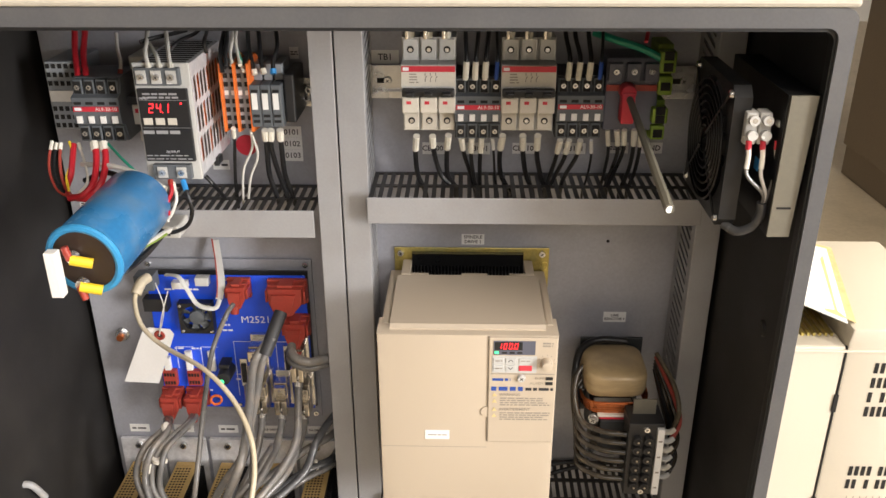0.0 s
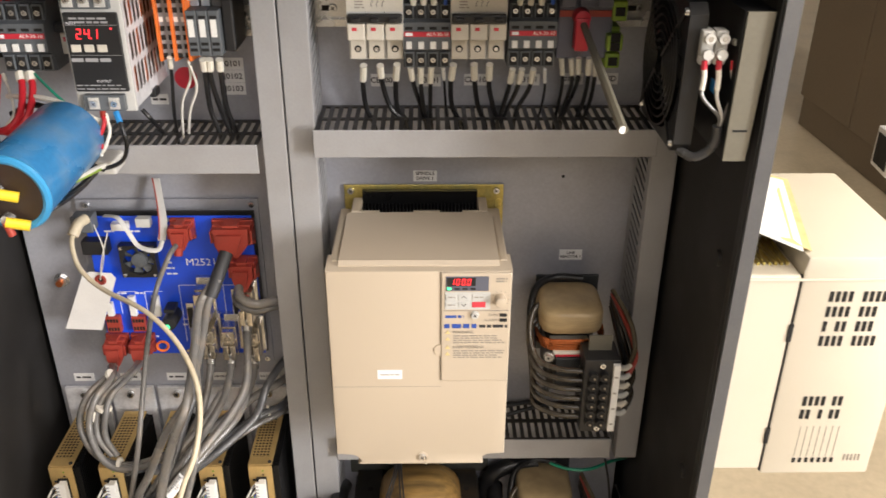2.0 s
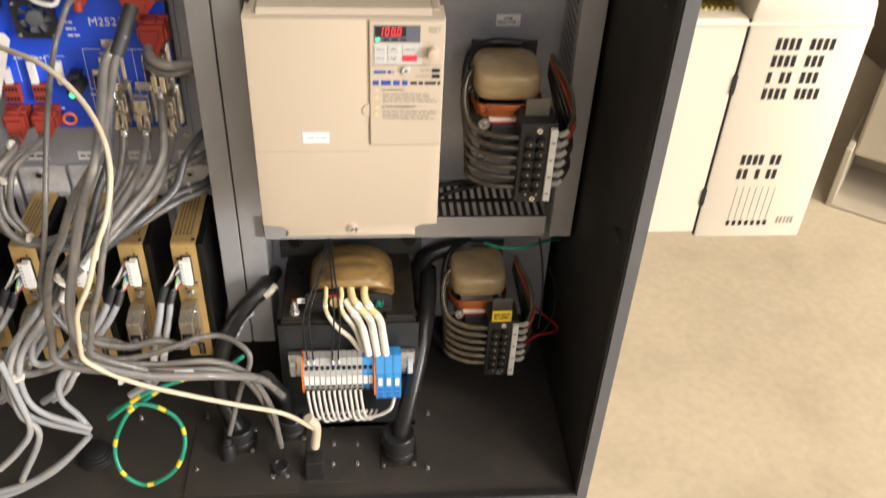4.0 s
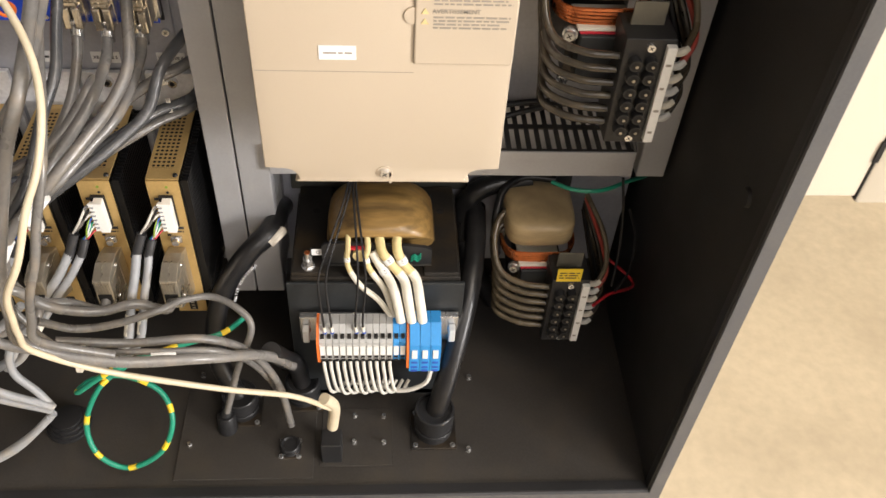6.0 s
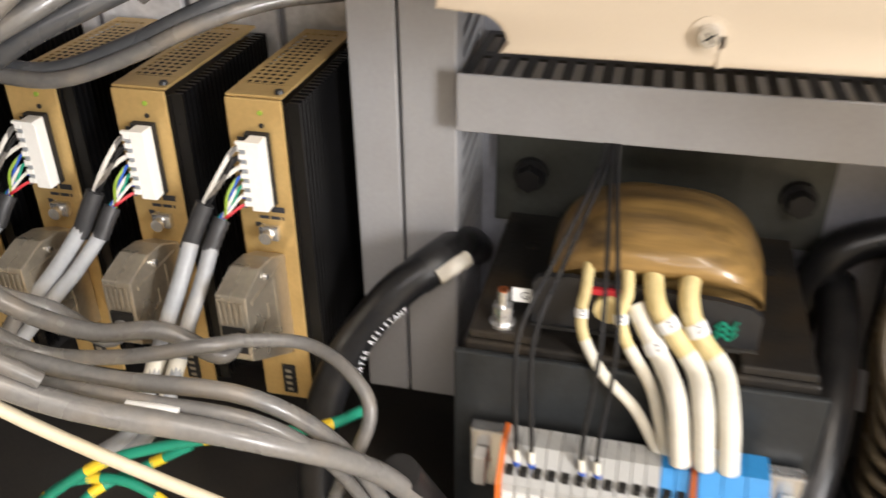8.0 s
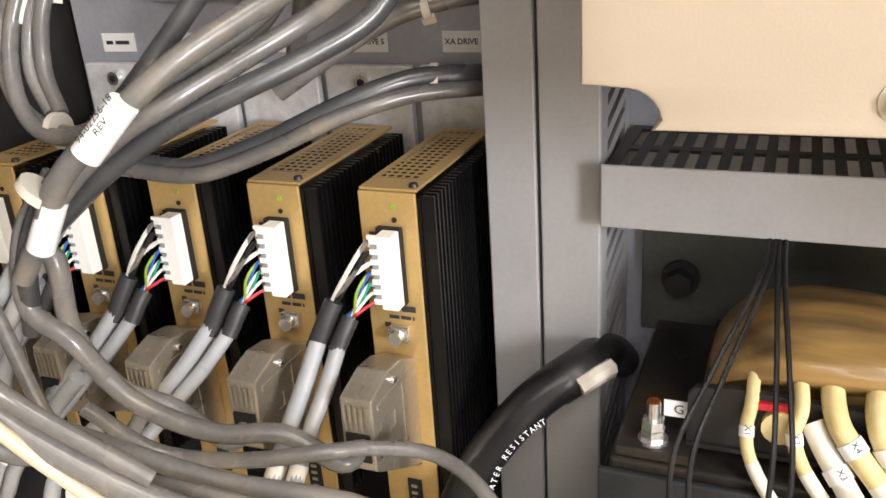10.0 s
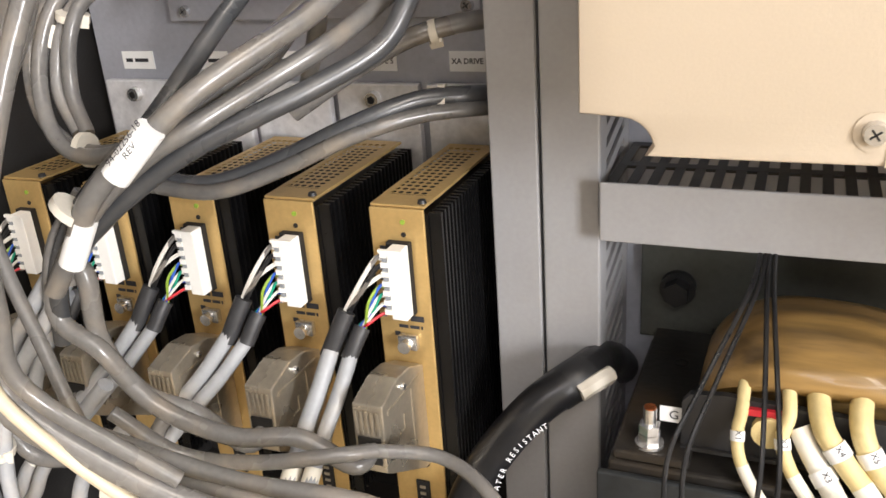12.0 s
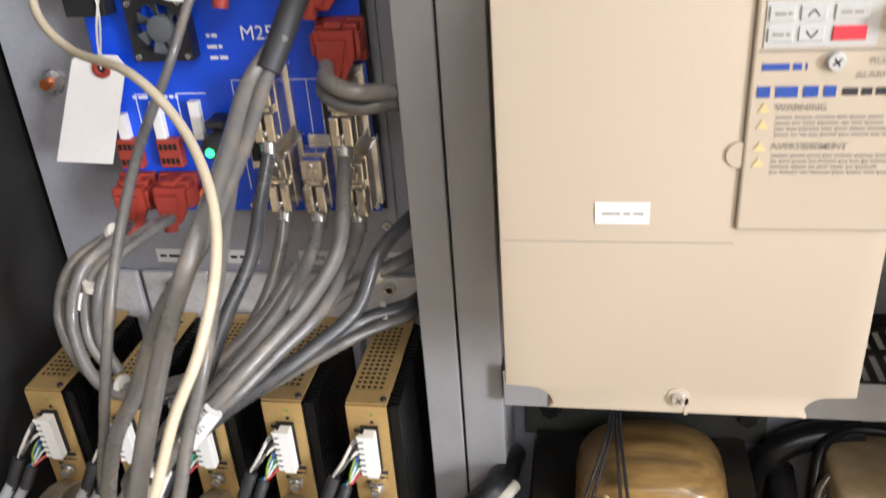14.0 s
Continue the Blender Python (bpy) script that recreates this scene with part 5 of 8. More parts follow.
def breaker():
    """Three pole breaker; origin at the middle of its back."""
    ob = thing("circuit_breaker", (0, 0, 0), "three pole breaker with cream front and red stripe", "circuit breaker", "three pole breakers")
    P, w = 0.01755, 0.0525
    top, bot = 0.049, -0.049
    for k in range(3):
        x0 = -w / 2 + k * P
        bm = B()
        prism(bm, [(0, bot + 0.004), (0, top - 0.004), (-0.047, top - 0.004), (-0.047, top - 0.026), (-0.062, top - 0.027), (-0.062, bot + 0.030), (-0.047, bot + 0.024), (-0.047, bot + 0.002)], "x", x0 + 0.0003, x0 + P - 0.0003)
        pole = part("pole", bm, PALEPL, ob, "pale grey moulded pole")
        for z in (top - 0.015, bot + 0.013):
            bm = B()
            box(bm, x0 + 0.0015, x0 + P - 0.0015, -0.0505, -0.0472, z - 0.0098, z + 0.0098, 0.0008)
            b = part("terminal_cap", bm, CREAM if z < 0 else PALEPL, pole)
            rod("screw_well", (x0 + P / 2, -0.0502, z), (x0 + P / 2, -0.0509, z), 0.0034, SHADEBLACK, b, seg=14)
            rod("clamp_screw", (x0 + P / 2, -0.0505, z - 0.0004), (x0 + P / 2, -0.0513, z - 0.0004), 0.0022, ZINC, b, seg=8)
        bm = B()
        box(bm, x0 + 0.0006, x0 + P - 0.0006, -0.066, -0.0622, bot + 0.0245, bot + 0.0400, 0.0012)
        cv = part("front_cover", bm, CREAM, pole)
        cbox("flag", (x0 + 0.005, x0 + 0.0095, -0.0664, -0.0655, bot + 0.0335, bot + 0.0365), REDST, cv)
        bm = B()
        box(bm, x0 + 0.004, x0 + 0.0075, -0.0585, -0.047, top - 0.004, top + 0.006, 0.001)
        part("clamp_tongue", bm, METAL, pole)
    bm = B()
    box(bm, -w / 2 + 0.001, w / 2 - 0.001, -0.0705, -0.0625, bot + 0.0415, bot + 0.0490, 0.0015)
    for k in range(3):
        box(bm, -w / 2 + k * P + 0.005, -w / 2 + k * P + 0.0125, -0.075, -0.069, bot + 0.0425, bot + 0.0465, 0.0008)
    part("toggle_bar", bm, BLKPL, ob, "black linked toggle bar")
    fp = cbox("face_plate", (-w / 2 + 0.0005, w / 2 - 0.0005, -0.0634, -0.0622, bot + 0.0505, bot + 0.0705), CREAM, ob)
    cbox("stripe", (-w / 2 + 0.0006, w / 2 - 0.0006, -0.0639, -0.0632, bot + 0.0645, bot + 0.0700), REDST, ob, 0, "red stripe")
    bars("maker_mark", -w / 2 + 0.002, -w / 2 + 0.008, bot + 0.0655, bot + 0.069, 1, -0.0640, WHITEINK, ob, 3, 0.9)
    bars("rating_print", -w / 2 + 0.008, -w / 2 + 0.017, bot + 0.0530, bot + 0.0635, 4, -0.0635, GREYINK, ob, 5, 0.5)
    bm = B()
    for k in range(3):
        x = k * 0.005 - 0.003
        for q in range(3):
            tube(bm, [(x, -0.0637, bot + 0.055 + q * 0.003), (x + (0.0016 if q == 1 else 0), -0.0637, bot + 0.0575 + q * 0.003)], 0.0003, 4)
    part("pole_symbol", bm, INK, ob)
    return ob


def contactor(n=4):
    ob = thing("contactor", (0, 0, 0), "dark grey contactor with red stripe and screw terminals", "contactor", "screw terminal contactors")
    w, top, bot = 0.045, 0.033, -0.033
    bm = B()
    prism(bm, [(0.03, bot + 0.002), (0.03, top - 0.002), (-0.018, top - 0.002), (-0.018, top - 0.008), (-0.022, top - 0.016), (-0.030, top - 0.019), (-0.030, bot + 0.022), (-0.022, bot + 0.019), (-0.018, bot + 0.008), (-0.018, bot + 0.002)], "x", -w / 2, w / 2)
    part("body", bm, GREYPL, ob)
    p = w / n
    for k in range(n):
        x = -w / 2 + (k + 0.5) * p
        for s, z in ((1, top - 0.0105), (-1, bot + 0.0105)):
            bm = B()
            box(bm, x - p * 0.42, x + p * 0.42, -0.0245, -0.016, z - 0.0075, z + 0.0075, 0.0008)
            t = part("terminal", bm, GREYPL, ob)
            cbox("recess", (x - p * 0.30, x + p * 0.30, -0.0250, -0.0240, z - 0.0058, z + 0.0058), SHADEBLACK, t)
            screw(t, (x, -0.0240, z), 0.0030)
        cbox("tab", (x - p * 0.24, x + p * 0.24, -0.0316, -0.0298, -0.0105, -0.0035), WHITE, ob, 0.0003, "white marker tab")
        cbox("notch", (x - p * 0.30, x + p * 0.30, -0.0306, -0.0298, 0.0075, 0.0100), SHADEBLACK, ob)
    cbox("stripe", (-w / 2 + 0.001, w / 2 - 0.001, -0.0312, -0.0298, 0.0010, 0.0056), REDST, ob, 0, "red stripe")
    bars("maker_mark", -w / 2 + 0.0025, -w / 2 + 0.010, 0.0018, 0.0049, 1, -0.0313, WHITEINK, ob, 3, 0.95)
    lettering("AL9-30-10", 0.0048, (0.010, -0.0314, 0.0033), PAPER, ob)
    return ob


br = breaker()
br.matrix_basis = pose(0.0590, YB - 0.0035, 1.3720)
copy_thing(br, pose(0.1550, YB - 0.0035, 1.3720))
ct = contactor()
ct.matrix_basis = pose(0.1070, 0.932, 1.3490)
copy_thing(ct, pose(0.2060, 0.932, 1.3500))
copy_thing(ct, pose(-0.2540, 0.899, 1.3550))
c3 = thing("rail_block", (0, 0, 0), "dark grey spacer block between contactor and rail", "spacer")
cbox("body", (-0.2850, -0.2430, 0.930, 0.958, 1.3220, 1.3660), GREYPL, c3, 0.001)

# rotary disconnect with red grip and long shaft
ob = thing("disconnect_switch", (0, 0, 0), "dark switch body with red grip and long steel shaft", "switch")
dx0, dx1 = 0.2310, 0.2830
dz0, dz1 = 1.3250, 1.3970
cbox("body", (dx0, dx1, 0.918, YB - 0.004, dz0, dz1), SLATE, ob, 0.0015)
for k in range(3):
    x = dx0 + (dx1 - dx0) * (k + 0.5) / 3
    bm = B()
    box(bm, x - 0.007, x + 0.007, 0.912, 0.9185, dz1 - 0.022, dz1 - 0.004, 0.001)
    t = part("terminal", bm, SLATE, ob)
    screw(t, (x, 0.912, dz1 - 0.012), 0.0032)
cbox("stripe", (dx0 + 0.001, dx1 - 0.001, 0.9168, 0.9182, dz1 - 0.032, dz1 - 0.026), REDPL, ob, 0, "dull red stripe")
g0, g1 = Vector((0.2520, 0.9050, 1.3700)), Vector((0.2550, 0.9050, 1.3360))
bm = B()
cyl(bm, (g0.x, 0.9175, g0.z - 0.004), (g0.x, 0.903, g0.z - 0.004), 0.0085, 0.0075, 18, 0.001)
box(bm, g0.x - 0.0065, g0.x + 0.0065, 0.901, 0.9175, g1.z, g0.z - 0.003, 0.0018)
part("grip", bm, REDST, ob, "red rotary grip", True)
rod("shaft", (g0.x + 0.001, 0.906, g0.z - 0.009), (0.2425, 0.664, 1.3435), 0.0034, OLIVE, ob, 0.0040, 8)
rod("shaft_tip", (0.2425, 0.664, 1.3435), (0.24262, 0.6635, 1.34345), 0.0030, PAPER, ob, seg=8)
# green and yellow earth blocks
for k, (za, zb) in enumerate(((1.3600, 1.4090), (1.3150, 1.3540))):
    x = 0.2880 - 0.003 * k
    ob = thing("earth_terminal", (x, 0, 0), "yellow green earth terminal block with worn plastic", "terminal block", "earth terminals")
    bm = B()
    box(bm, -0.0075, 0.0075, 0.925, YB - 0.005, za, zb, 0.0012)
    box(bm, -0.0075, 0.0075, 0.908, 0.925, za + (zb - za) * 0.5, zb - 0.004, 0.0015)
    box(bm, -0.0068, 0.0068, 0.912, 0.925, za + 0.002, za + (zb - za) * 0.42, 0.0015)
    part("body", bm, LIME, ob)
    for f in (0.22, 0.62, 0.84):
        cbox("clamp_mouth", (-0.0045, 0.0045, 0.9068 if f > 0.5 else 0.911, 0.9085 if f > 0.5 else 0.913, za + (zb - za) * f - 0.004, za + (zb - za) * f + 0.004), SHADEBLACK, ob)

# labels under the switchgear
def low_label(a, b, text):
    marker("label", a[0], b[0], b[2], a[2], YB, text, size=0.0082)
low_label((0.0490, 0.9660, 1.2960), (0.0750, 0.9660, 1.2830), "CB3001")
low_label((0.0960, 0.9660, 1.2960), (0.1210, 0.9660, 1.2830), "C3001")
low_label((0.1450, 0.9660, 1.2960), (0.1720, 0.9660, 1.2840), "CB3101")
low_label((0.1970, 0.9660, 1.2960), (0.2230, 0.9660, 1.2840), "C3101")
low_label((0.2460, 0.9660, 1.2970), (0.2680, 0.9660, 1.2850), "")
low_label((0.2820, 0.9660, 1.2970), (0.3040, 0.9660, 1.2850), "GND")


def lead_wire(pts, r, material, tip=None, label="thin insulated wire with white ferrule marker", tip_len=0.30, name="wire"):
    """A wire with a marker sleeve at its first end."""
    ob = thing(name, (0, 0, 0), label, "wire", "wires of the switchgear")
    bm = B()
    line = tube(bm, pts, r, 8)
    part("insulation", bm, material, ob, "", True)
    if tip is not None:
        bm = B()
        n = max(2, int(len(line) * tip_len))
        tube(bm, [line[0] + (line[0] - line[1]).normalized() * 0.0012, line[n // 2], line[n]], r * 1.38, 8, 2)
        part("marker_sleeve", bm, tip, ob, "white marker sleeve", True)
    return ob


# wires dropping from the switchgear into the slotted shelf
DROP = (
    ((0.0460, 0.9120, 1.3190), (0.0440, 0.9250, 1.2950), (0.0460, 0.9300, 1.2720), (0.0530, 0.9300, 1.2550), 0.0026),
    ((0.0620, 0.9120, 1.3190), (0.0630, 0.9220, 1.3000), (0.0700, 0.9280, 1.2730), (0.0830, 0.9300, 1.2570), 0.0026),
    ((0.0780, 0.9120, 1.3200), (0.0760, 0.9250, 1.2960), (0.0770, 0.9300, 1.2720), (0.0860, 0.9300, 1.2570), 0.0026),
    ((0.0910, 0.9100, 1.3180), (0.0940, 0.9220, 1.2970), (0.1010, 0.9300, 1.2720), (0.1060, 0.9300, 1.2520), 0.0022),
    ((0.1010, 0.9100, 1.3180), (0.1010, 0.9200, 1.2940), (0.1040, 0.9250, 1.2710), (0.1080, 0.9300, 1.2520), 0.0022),
    ((0.1110, 0.9100, 1.3180), (0.1100, 0.9200, 1.2940), (0.1100, 0.9250, 1.2710), (0.1110, 0.9300, 1.2520), 0.0022),
    ((0.1220, 0.9100, 1.3180), (0.1240, 0.9250, 1.2960), (0.1260, 0.9300, 1.2690), (0.1290, 0.9300, 1.2530), 0.0013),
    ((0.1320, 0.9120, 1.3200), (0.1300, 0.9250, 1.2960), (0.1320, 0.9300, 1.2730), (0.1410, 0.9300, 1.2540), 0.0026),
    ((0.1520, 0.9120, 1.3200), (0.1540, 0.9250, 1.2960), (0.1580, 0.9300, 1.2730), (0.1650, 0.9300, 1.2550), 0.0026),
    ((0.1670, 0.9120, 1.3200), (0.1680, 0.9250, 1.2960), (0.1730, 0.9300, 1.2730), (0.1790, 0.9300, 1.2550), 0.0026),
    ((0.1890, 0.9100, 1.3160), (0.1870, 0.9220, 1.2940), (0.1820, 0.9280, 1.2720), (0.1770, 0.9300, 1.2530), 0.0022),
    ((0.1980, 0.9100, 1.3160), (0.1950, 0.9200, 1.2940), (0.1870, 0.9280, 1.2710), (0.1810, 0.9300, 1.2520), 0.0022),
    ((0.2090, 0.9100, 1.3160), (0.2070, 0.9220, 1.2940), (0.1970, 0.9280, 1.2710), (0.1940, 0.9300, 1.2530), 0.0022),
    ((0.2200, 0.9100, 1.3160), (0.2230, 0.9250, 1.2930), (0.2210, 0.9300, 1.2700), (0.2170, 0.9300, 1.2530), 0.0013),
    ((0.2370, 0.9200, 1.3240), (0.2410, 0.9300, 1.2980), (0.2390, 0.9350, 1.2720), (0.2360, 0.9350, 1.2530), 0.0018),
    ((0.2460, 0.9180, 1.3240), (0.2500, 0.9280, 1.2990), (0.2440, 0.9300, 1.2730), (0.2390, 0.9300, 1.2530), 0.0020),
    ((0.2530, 0.9160, 1.3250), (0.2550, 0.9250, 1.3010), (0.2490, 0.9300, 1.2770), (0.2420, 0.9300, 1.2550), 0.0020),
    ((0.2630, 0.9160, 1.3250), (0.2650, 0.9250, 1.3000), (0.2630, 0.9300, 1.2770), (0.2560, 0.9300, 1.2550), 0.0022),
    ((0.2700, 0.9180, 1.3220), (0.2720, 0.9280, 1.2990), (0.2700, 0.9320, 1.2760), (0.2640, 0.9320, 1.2540), 0.0020))
for k, (a, b, c, d, r) in enumerate(DROP):
    e = (d[0] + 0.002, d[1] + 0.004, d[2] - 0.022)
    lead_wire([a, b, c, d, e], r, BLKC, WSLEEVE if k not in (6, 13) else PAPER, tip_len=0.16)
# wires rising out of the switchgear behind the header
for k, (u, m, r) in enumerate(((823, BLKC, 0.0022), (840, BLKC, 0.0022), (858, BLKC, 0.0022), (878, BLKC, 0.0015), (1006, BLKC, 0.0022), (1024, BLKC, 0.0022), (1043, BLKC, 0.0022), (1062, BLKC, 0.0015))):
    x = 0.1090 + (u - 850) * (0.2170 - 0.1090) / 200
    z = 1.3790
    lead_wire([(x, 0.909, z), (x + 0.001, 0.909, z + 0.020), (x + 0.004 * math.sin(k), 0.925, z + 0.045), (x + 0.004, 0.945, 1.455)], r, m, BLUEC if k in (3, 7) else WSLEEVE, tip_len=0.30)
for k in range(6):
    x = 0.0590 - 0.0175 + 0.0175 * (k % 3) + (0.1550 - 0.0590) * (k // 3)
    z = 1.4130
    lead_wire([(x, 0.917, z), (x + 0.001, 0.920, z + 0.010), (x + 0.003, 0.935, z + 0.022), (x + 0.003, 0.950, 1.458)], 0.0026, BLKC, WSLEEVE, tip_len=0.3)
lead_wire([(0.2880, 0.9150, 1.3940), (0.2650, 0.9150, 1.4060), (0.2380, 0.9200, 1.4140), (0.2180, 0.9300, 1.4190)], 0.0036, GREENC, label="thick green earth wire running up behind header")
lead_wire([(0.2650, 0.9100, 1.4140), (0.2680, 0.9200, 1.4200), (0.2720, 0.9400, 1.4240)], 0.0020, REDC, label="short red wire rising behind the header")

# ---- power supply compartment ----
ob = thing("terminal_block", (0, 0, 0), "grey plastic terminal block with rows of square holes", "terminal block")
xa, xb = -0.3110, -0.2810
za, zb = 1.3290, 1.3960
cbox("body", (xa, xb, 0.900, YB - 0.006, za, zb), MIDPL, ob, 0.001)
for k in range(5):
    x = xa + (xb - xa) * (k + 0.5) / 5
    for j in range(8):
        z = za + (zb - za) * (j + 0.5) / 8
        if j in (3, 4):
            continue
        cbox("wire_hole", (x - 0.0018, x + 0.0018, 0.8992, 0.9003, z - 0.0022, z + 0.0022), SHADEBLACK, ob)
cbox("marker_strip", (xa + 0.001, xb - 0.001, 0.8985, 0.9003, za + (zb - za) * 0.42, za + (zb - za) * 0.58), WHITE, ob)

ob = thing("power_supply", (0, 0, 0), "aluminium cased power supply with red digit display", "power supply")
xa, xb = -0.2060, -0.1540
za, zb = 1.2960, 1.4070
bm = B()
box(bm, xa, xb, 0.848, 0.852, za, zb, 0.001)
part("front_frame", bm, PALEPL, ob)
bm = B()
box(bm, xa + 0.0015, xb - 0.0012, 0.8525, YB - 0.008, za + 0.001, zb - 0.002, 0.0005)
body = part("casing", bm, ALU, ob, "bare aluminium casing")
for r in range(3):
    for k in range(9):
        y = 0.860 + k * 0.0105
        z = za + 0.014 + r * 0.029
        bm = B()
        prism(bm, [(y, z), (y + 0.005, z + 0.002), (y + 0.005, z + 0.024), (y, z + 0.022)], "x", xb - 0.0013, xb - 0.0008)
        part("side_vent", bm, BROWN if (k + r) % 3 else COPPER, body)
for k in range(11):
    cbox("top_vent", (xa + 0.006, xb - 0.006, 0.858 + k * 0.009, 0.8615 + k * 0.009, zb - 0.0021, zb - 0.0016), SHADEBLACK, body)
fx0, fx1, fz0, fz1 = xa + 0.0025, xb - 0.0035, za + 0.019, zb - 0.023
face = cbox("display_face", (fx0, fx1, 0.8445, 0.849, fz0, fz1), BLKPL, ob, 0.0008, "black front face")
seven_segment("24.1", 0.0088, (fx0 + 0.0085, 0.8443, fz1 - 0.0222), REDLED, ob)
for k in range(3):
    x = fx0 + 0.007 + k * 0.0112
    cbox("button", (x - 0.0042, x + 0.0042, 0.8436, 0.8448, fz1 - 0.0335, fz1 - 0.0270), CREAM, face, 0.0005)
for z in (fz1 - 0.0105, fz1 - 0.0365):
    cbox("rule", (fx0 + 0.001, fx1 - 0.001, 0.8442, 0.8446, z, z + 0.0003), DIMINK, face)
bars("print", fx0 + 0.005, fx1 - 0.008, fz1 - 0.0095, fz1 - 0.003, 2, 0.8444, DIMINK, face, 3, 0.5)
bars("model_print", fx0 + 0.001, fx1 - 0.006, fz1 - 0.0425, fz1 - 0.0385, 1, 0.8444, DIMINK, face, 5, 0.8)
lettering("OUTPUT", 0.0032, ((fx0 + fx1) / 2 + 0.003, 0.8442, fz0 + 0.0095), WHITEINK, face)
lettering("INPUT", 0.0032, (fx0 + 0.006, 0.8442, fz1 - 0.0088), WHITEINK, face)
bars("wiring_print", fx0 + 0.001, fx1 - 0.002, fz0 + 0.001, fz0 + 0.0075, 2, 0.8444, DIMINK, face, 9, 0.3)
cbox("alarm_lamp", (fx1 - 0.0075, fx1 - 0.006, 0.8440, 0.8447, fz1 - 0.014, fz1 - 0.0125), REDLED, face)
for n_, (u0, z0, z1) in enumerate(((3, zb - 0.0195, zb - 0.0035), (2, za + 0.002, za + 0.0165))):
    x0, x1 = (xa + 0.003, xb - 0.008) if u0 == 3 else (xa + 0.008, xb - 0.008)
    t = cbox("terminal_strip", (x0, x1, 0.842, 0.849, z0, z1), GREYPL, ob, 0.0006)
    for k in range(u0):
        x = x0 + (x1 - x0) * (k + 0.5) / u0
        cbox("clear_cover", (x - 0.0046, x + 0.0046, 0.8410, 0.8424, z0 + 0.002, z1 - 0.002), CLEAR, t)
        screw(t, (x, 0.8412, (z0 + z1) / 2), 0.0034)
cbox("foot", (xb - 0.004, xb + 0.002, 0.90, 0.915, za - 0.004, za + 0.004), BLKPL, ob, 0.001)

# breaker half hidden behind the supply
ob = thing("circuit_breaker", (0, 0, 0), "narrow cream breaker beside the power supply", "circuit breaker")
xa, xb = -0.2340, -0.2190
za, zb = 1.3120, 1.3980
cbox("body", (xa, xb, 0.915, YB - 0.005, za, zb), CREAM, ob, 0.001)
cbox("front_cover", (xa + 0.001, xb, 0.900, 0.9155, za + 0.022, za + 0.042), CREAM, ob, 0.001)
cbox("toggle", (xa, xb, 0.890, 0.9155, za + 0.0445, za + 0.053), BLKPL, ob, 0.001)
cbox("stripe", (xa, xb, 0.9138, 0.9152, za + 0.066, za + 0.072), REDST, ob)
cbox("flag", (xa + 0.005, xa + 0.011, 0.8992, 0.9003, za + 0.034, za + 0.038), REDST, ob)

# terminal rows with orange end plates, and relay sockets
ob = thing("terminal_block", (0, 0, 0), "grey terminal row with orange end plates", "terminal block")
xa, xb = -0.1410, -0.1140
za, zb = 1.3280, 1.3950
cbox("body", (xa, xb, 0.903, YB - 0.006, za + 0.002, zb - 0.002), MIDPL, ob, 0.001)
for k in range(3):
    x = xa + (xb - xa) * k / 2
    bm = B()
    prism(bm, [(0.897, za), (0.897, zb), (0.93, zb + 0.004), (0.955, zb - 0.01), (0.955, za + 0.01), (0.93, za - 0.004)], "x", x - 0.0011, x + 0.0011)
    part("end_plate", bm, ORANGE, ob, "orange end plate")
for k in range(4):
    x = xa + (xb - xa) * (k + 0.5) / 4
    for j in range(8):
        z = za + (zb - za) * (j + 0.5) / 8
        m = WHITE if j == 4 else SHADEBLACK
        cbox("wire_hole" if j != 4 else "marker_tab", (x - 0.0019, x + 0.0019, 0.9018, 0.9033, z - 0.0022, z + 0.0022), m, ob)
ob = thing("relay_module", (0, 0, 0), "dark grey relay sockets with white marker strips", "relay")
xa, xb = -0.1140, -0.0830
za, zb = 1.3330, 1.3750
for k in range(3):
    x0, x1 = xa + (xb - xa) * k / 3, xa + (xb - xa) * (k + 1) / 3
    bm = B()
    box(bm, x0 + 0.0002, x1 - 0.0002, 0.896, YB - 0.006, za, zb, 0.001)
    m_ = part("socket", bm, GREYPL, ob)
    cbox("marker_strip", (x0 + 0.002, x1 - 0.003, 0.8948, 0.8962, za + 0.018, za + 0.034), WHITE, m_)
    for z in (za + 0.006, za + 0.0115, zb - 0.006):
        cbox("slot", (x0 + 0.002, x1 - 0.002, 0.8953, 0.8962, z - 0.0013, z + 0.0013), SHADEBLACK, m_)
    cbox("tower", (x0 + 0.001, x1 - 0.001, 0.915, 0.950, zb, zb + 0.016), MIDPL, m_, 0.0008)
cbox("end_stop", (xb + 0.001, xb + 0.011, 0.905, YB - 0.006, za + 0.002, zb + 0.008), BLKPL, ob, 0.0015)
screw(ob, (xb + 0.017, 0.951, (za + zb) / 2 + 0.002), 0.0042)
# red round sticker and label column
ob = tagged(rod("sticker", (-0.1400, YB, 1.2920), (-0.1400, YB - 0.0006, 1.2920), 0.0115, REDST, None, seg=32), "round red sticker on the grey panel", "sticker")
for k, w in enumerate(("J0101", "J0102", "J0103")):
    a, b = Vector((-0.1030, 0.9660, 1.3130)), Vector((-0.0800, 0.9660, 1.2740))
    h = (a.z - b.z) / 3
    marker("label", a.x, b.x, a.z - (k + 1) * h + 0.0004, a.z - k * h, YB, w, size=0.0085)
marker("label", -0.1790, -0.1610, 1.2640, 1.2750, YB, "")
marker("label", -0.0860, -0.0770, 1.3850, 1.3970, YB, "")
marker("label", -0.3340, -0.3180, 1.2150, 1.2290, YB, "")

